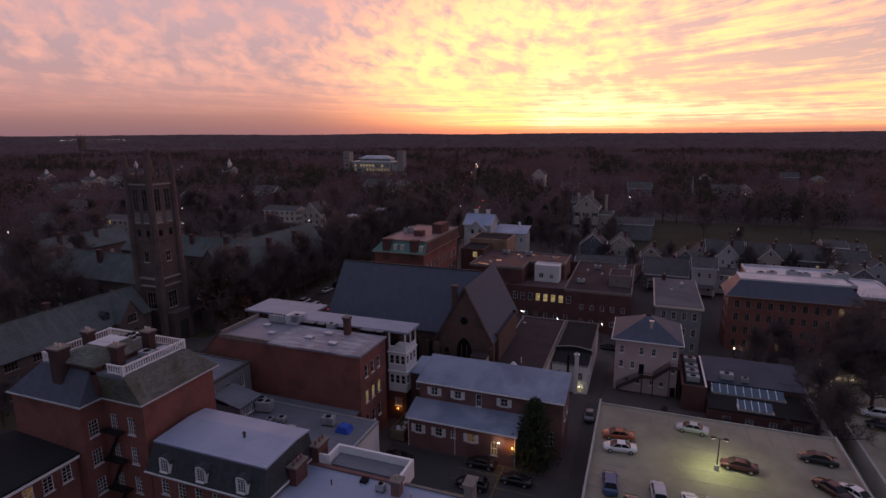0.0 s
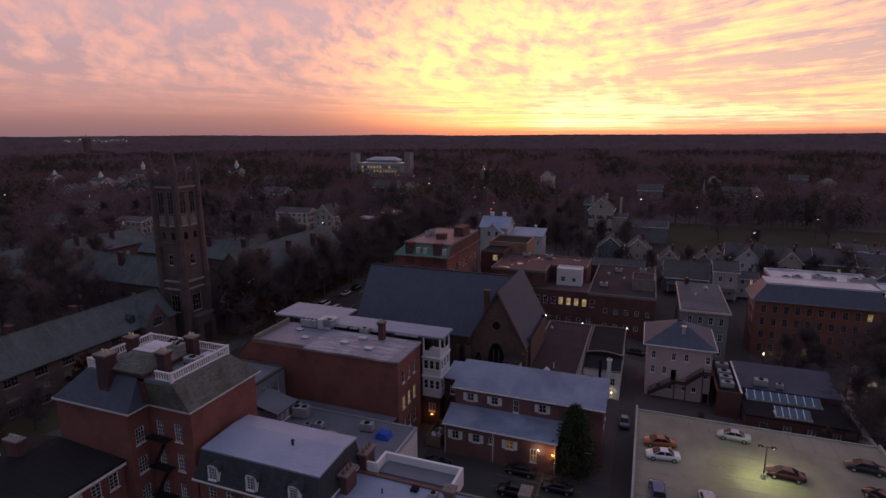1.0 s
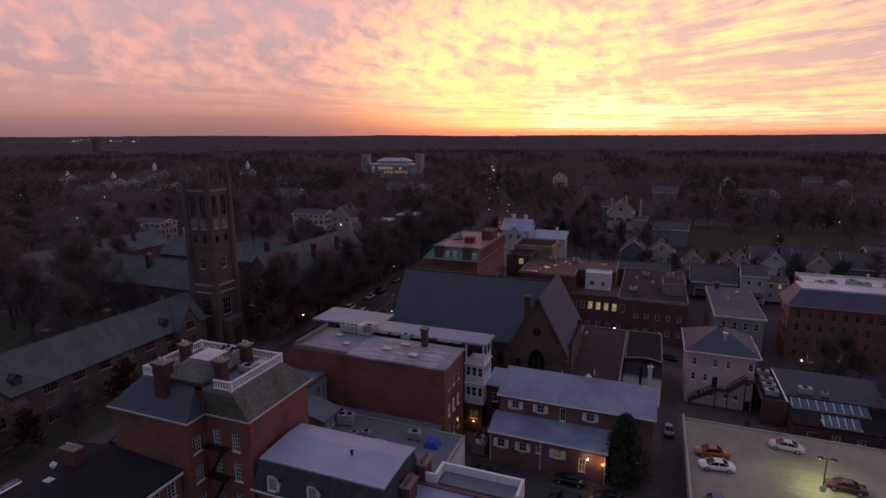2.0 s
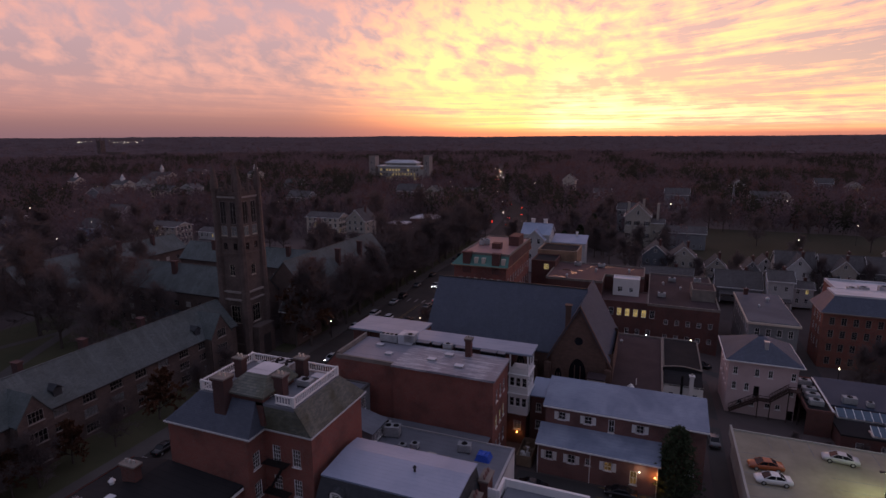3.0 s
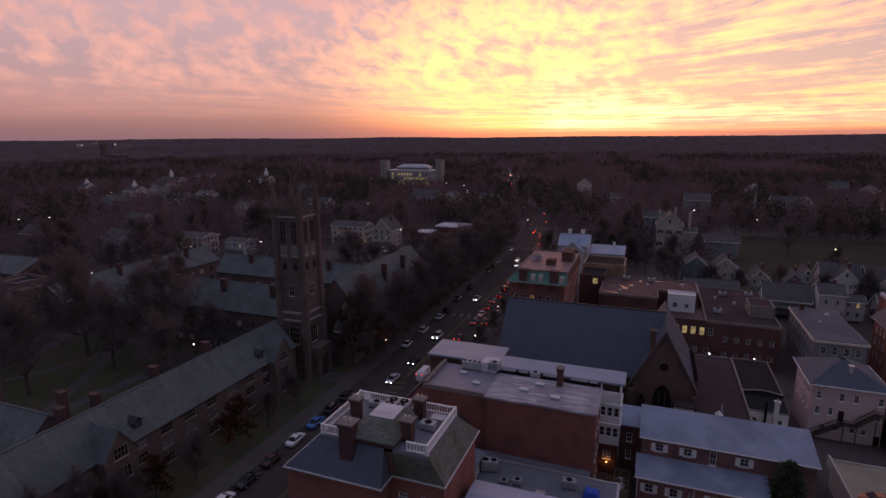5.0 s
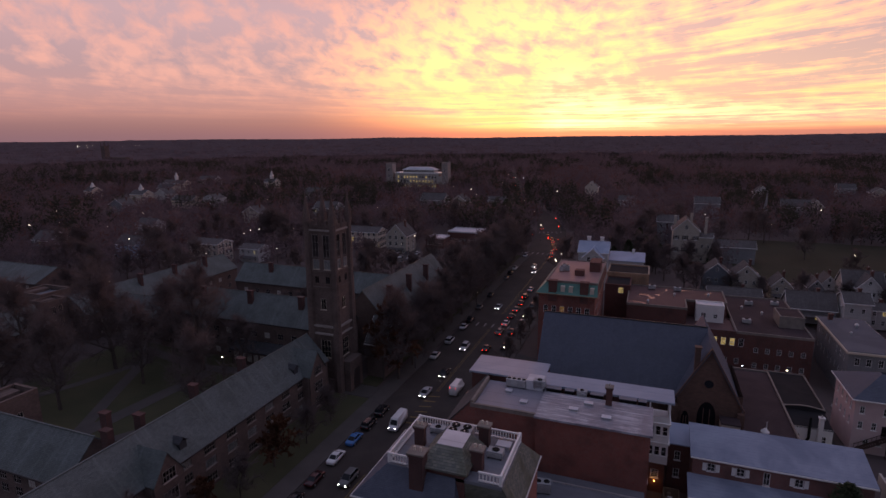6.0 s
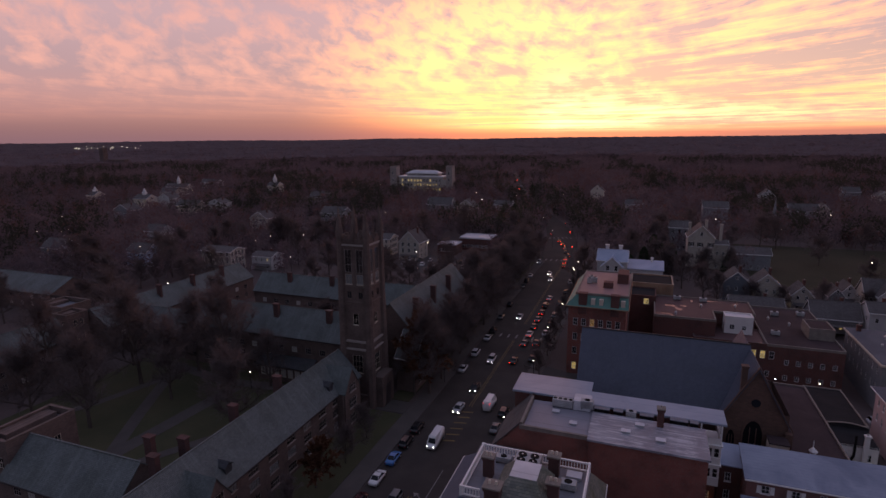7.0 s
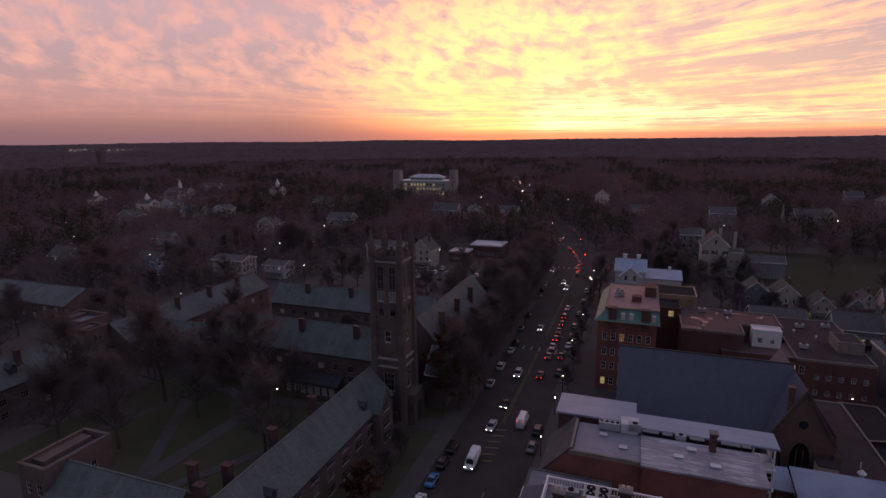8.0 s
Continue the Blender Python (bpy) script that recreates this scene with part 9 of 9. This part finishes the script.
def woods(name, r0, r1, spacing, tris, size, mat, seed, label, a0=-1.32, a1=0.78, stands=None, high=1.0, slim=1.0, thin=False):
    """Crowns of uncounted bare trees as one mesh: each a loose cluster of slim sprays."""
    rg = np.random.default_rng(seed)
    area = 0.5 * (a1 - a0) * (r1 * r1 - r0 * r0)
    n = int(area / spacing ** 2)
    ang, rad = rg.uniform(a0, a1, n), rg.uniform(r0, r1, n) if thin else np.sqrt(rg.uniform(r0 * r0, r1 * r1, n))
    xs, ys = -30 + rad * np.sin(ang), rad * np.cos(ang)
    keep = [i for i in range(n) if free(xs[i], ys[i], 1.5) and not (-6 < xs[i] < 190 and 235 < ys[i] < 330) and (stands is None or noise.noise(Vector((xs[i] * 0.012, ys[i] * 0.007, 9.0))) > stands)]
    cx, cy = xs[keep], ys[keep]
    cz = np.array([land(a, b) for a, b in zip(cx, cy)])
    m = len(cx)
    swell = np.array([1.0 + 0.34 * noise.noise(Vector((a * 0.021, b * 0.011, 3.0))) for a, b in zip(cx, cy)])
    tall, wide = rg.uniform(9, 15.5, m) * swell * high, rg.uniform(3.2, 5.4, m) * slim
    th, ct = rg.uniform(0, math.tau, (m, tris)), rg.uniform(-1, 1, (m, tris))
    rr = rg.uniform(0.25, 1.0, (m, tris)) ** 0.5
    st = np.sqrt(1 - ct * ct)
    px = cx[:, None] + wide[:, None] * rr * st * np.cos(th)
    py = cy[:, None] + wide[:, None] * rr * st * np.sin(th)
    pz = cz[:, None] + tall[:, None] * (0.54 + 0.45 * rr * ct)
    c = np.stack([px, py, pz], -1).reshape(-1, 3)
    d = rg.normal(0, 1, c.shape) + np.array([0, 0, 0.7])
    d /= np.linalg.norm(d, axis=1)[:, None]
    s = np.cross(d, rg.normal(0, 1, c.shape))
    s /= np.linalg.norm(s, axis=1)[:, None]
    ln, wd = rg.uniform(0.6, 1.4, (len(c), 1)) * size, rg.uniform(0.12, 0.3, (len(c), 1)) * size
    v = np.stack([c - s * wd, c + s * wd, c + d * ln], 1).reshape(-1, 3)
    # trunks
    base = np.stack([cx, cy, cz - 0.3], -1)
    side = np.array([[0.12, 0, 0], [-0.12, 0, 0], [0, 0, 0]])
    tv = base[:, None, :] + side[None]
    tv[:, 2, 2] += tall * 0.8
    v = np.concatenate([v, tv.reshape(-1, 3)])
    f = np.arange(len(v)).reshape(-1, 3)
    me = bpy.data.meshes.new(name)
    me.from_pydata(v.tolist(), [], f.tolist())
    me.materials.append(mat)
    return tagged(new(name, me), label, "woods", kind="stuff")


woods("woods", 255, 470, 8.2, 110, 1.25, TWIG, 5, "bare brown winter trees between the houses")
woods("woods_far", 470, 820, 9.0, 48, 1.8, TWIG, 6, "bare brown winter woods beyond the town")
woods("woods_red", 300, 900, 17.0, 46, 2.0, TWIG_WARM, 8, "reddish bare trees among the woods")
woods("pine_woods", 270, 1300, 10.0, 60, 1.9, NEEDLE_FAR, 9, "dark evergreen stands among the woods", stands=0.10, high=1.3, slim=0.8)
woods("woods_distant", 820, 1500, 11.5, 20, 3.2, TWIG, 7, "distant bare winter woods")
woods("woods_horizon", 1450, 2500, 17.0, 14, 4.2, TWIG, 17, "bare woods merging into the plain")
woods("woods_plain", 2200, 4600, 34.0, 9, 6.0, TWIG, 18, "bare woods far out on the plain", thin=True)


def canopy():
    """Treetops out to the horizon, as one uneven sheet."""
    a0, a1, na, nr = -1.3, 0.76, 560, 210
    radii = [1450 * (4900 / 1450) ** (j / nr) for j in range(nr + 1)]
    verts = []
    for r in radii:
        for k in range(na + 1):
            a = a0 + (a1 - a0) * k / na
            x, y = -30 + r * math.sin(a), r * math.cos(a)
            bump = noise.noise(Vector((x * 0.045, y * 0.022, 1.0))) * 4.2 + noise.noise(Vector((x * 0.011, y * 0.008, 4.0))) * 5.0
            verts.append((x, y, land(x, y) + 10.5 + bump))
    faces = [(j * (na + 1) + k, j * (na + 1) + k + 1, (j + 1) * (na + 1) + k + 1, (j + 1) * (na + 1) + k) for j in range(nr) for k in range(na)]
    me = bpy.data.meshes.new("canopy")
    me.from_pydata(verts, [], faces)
    # haze of the far plain comes from this paler colour
    me.materials.append(TWIG_HAZE)
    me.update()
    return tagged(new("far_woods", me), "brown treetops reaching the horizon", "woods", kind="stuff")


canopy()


def far_lights():
    """A cluster of lamps far out on the plain."""
    rg = random.Random(9)
    bm = B()
    for k in range(58):
        a = -0.950 + 0.094 * rg.random() ** 1.2
        r = rg.uniform(2500, 2700)
        x, y = -30 + r * math.sin(a), r * math.cos(a)
        s = rg.uniform(0.25, 0.55)
        z = land(x, y) + 22 + rg.uniform(-1.5, 1.5)
        bmesh.ops.create_icosphere(bm, subdivisions=1, radius=s, matrix=Matrix.Translation((x, y, z)))
    ob = part("far_lamps", bm, BULB, None)
    return tagged(ob, "cluster of far-off bright lamps on the plain", "lamps", kind="stuff")


far_lights()
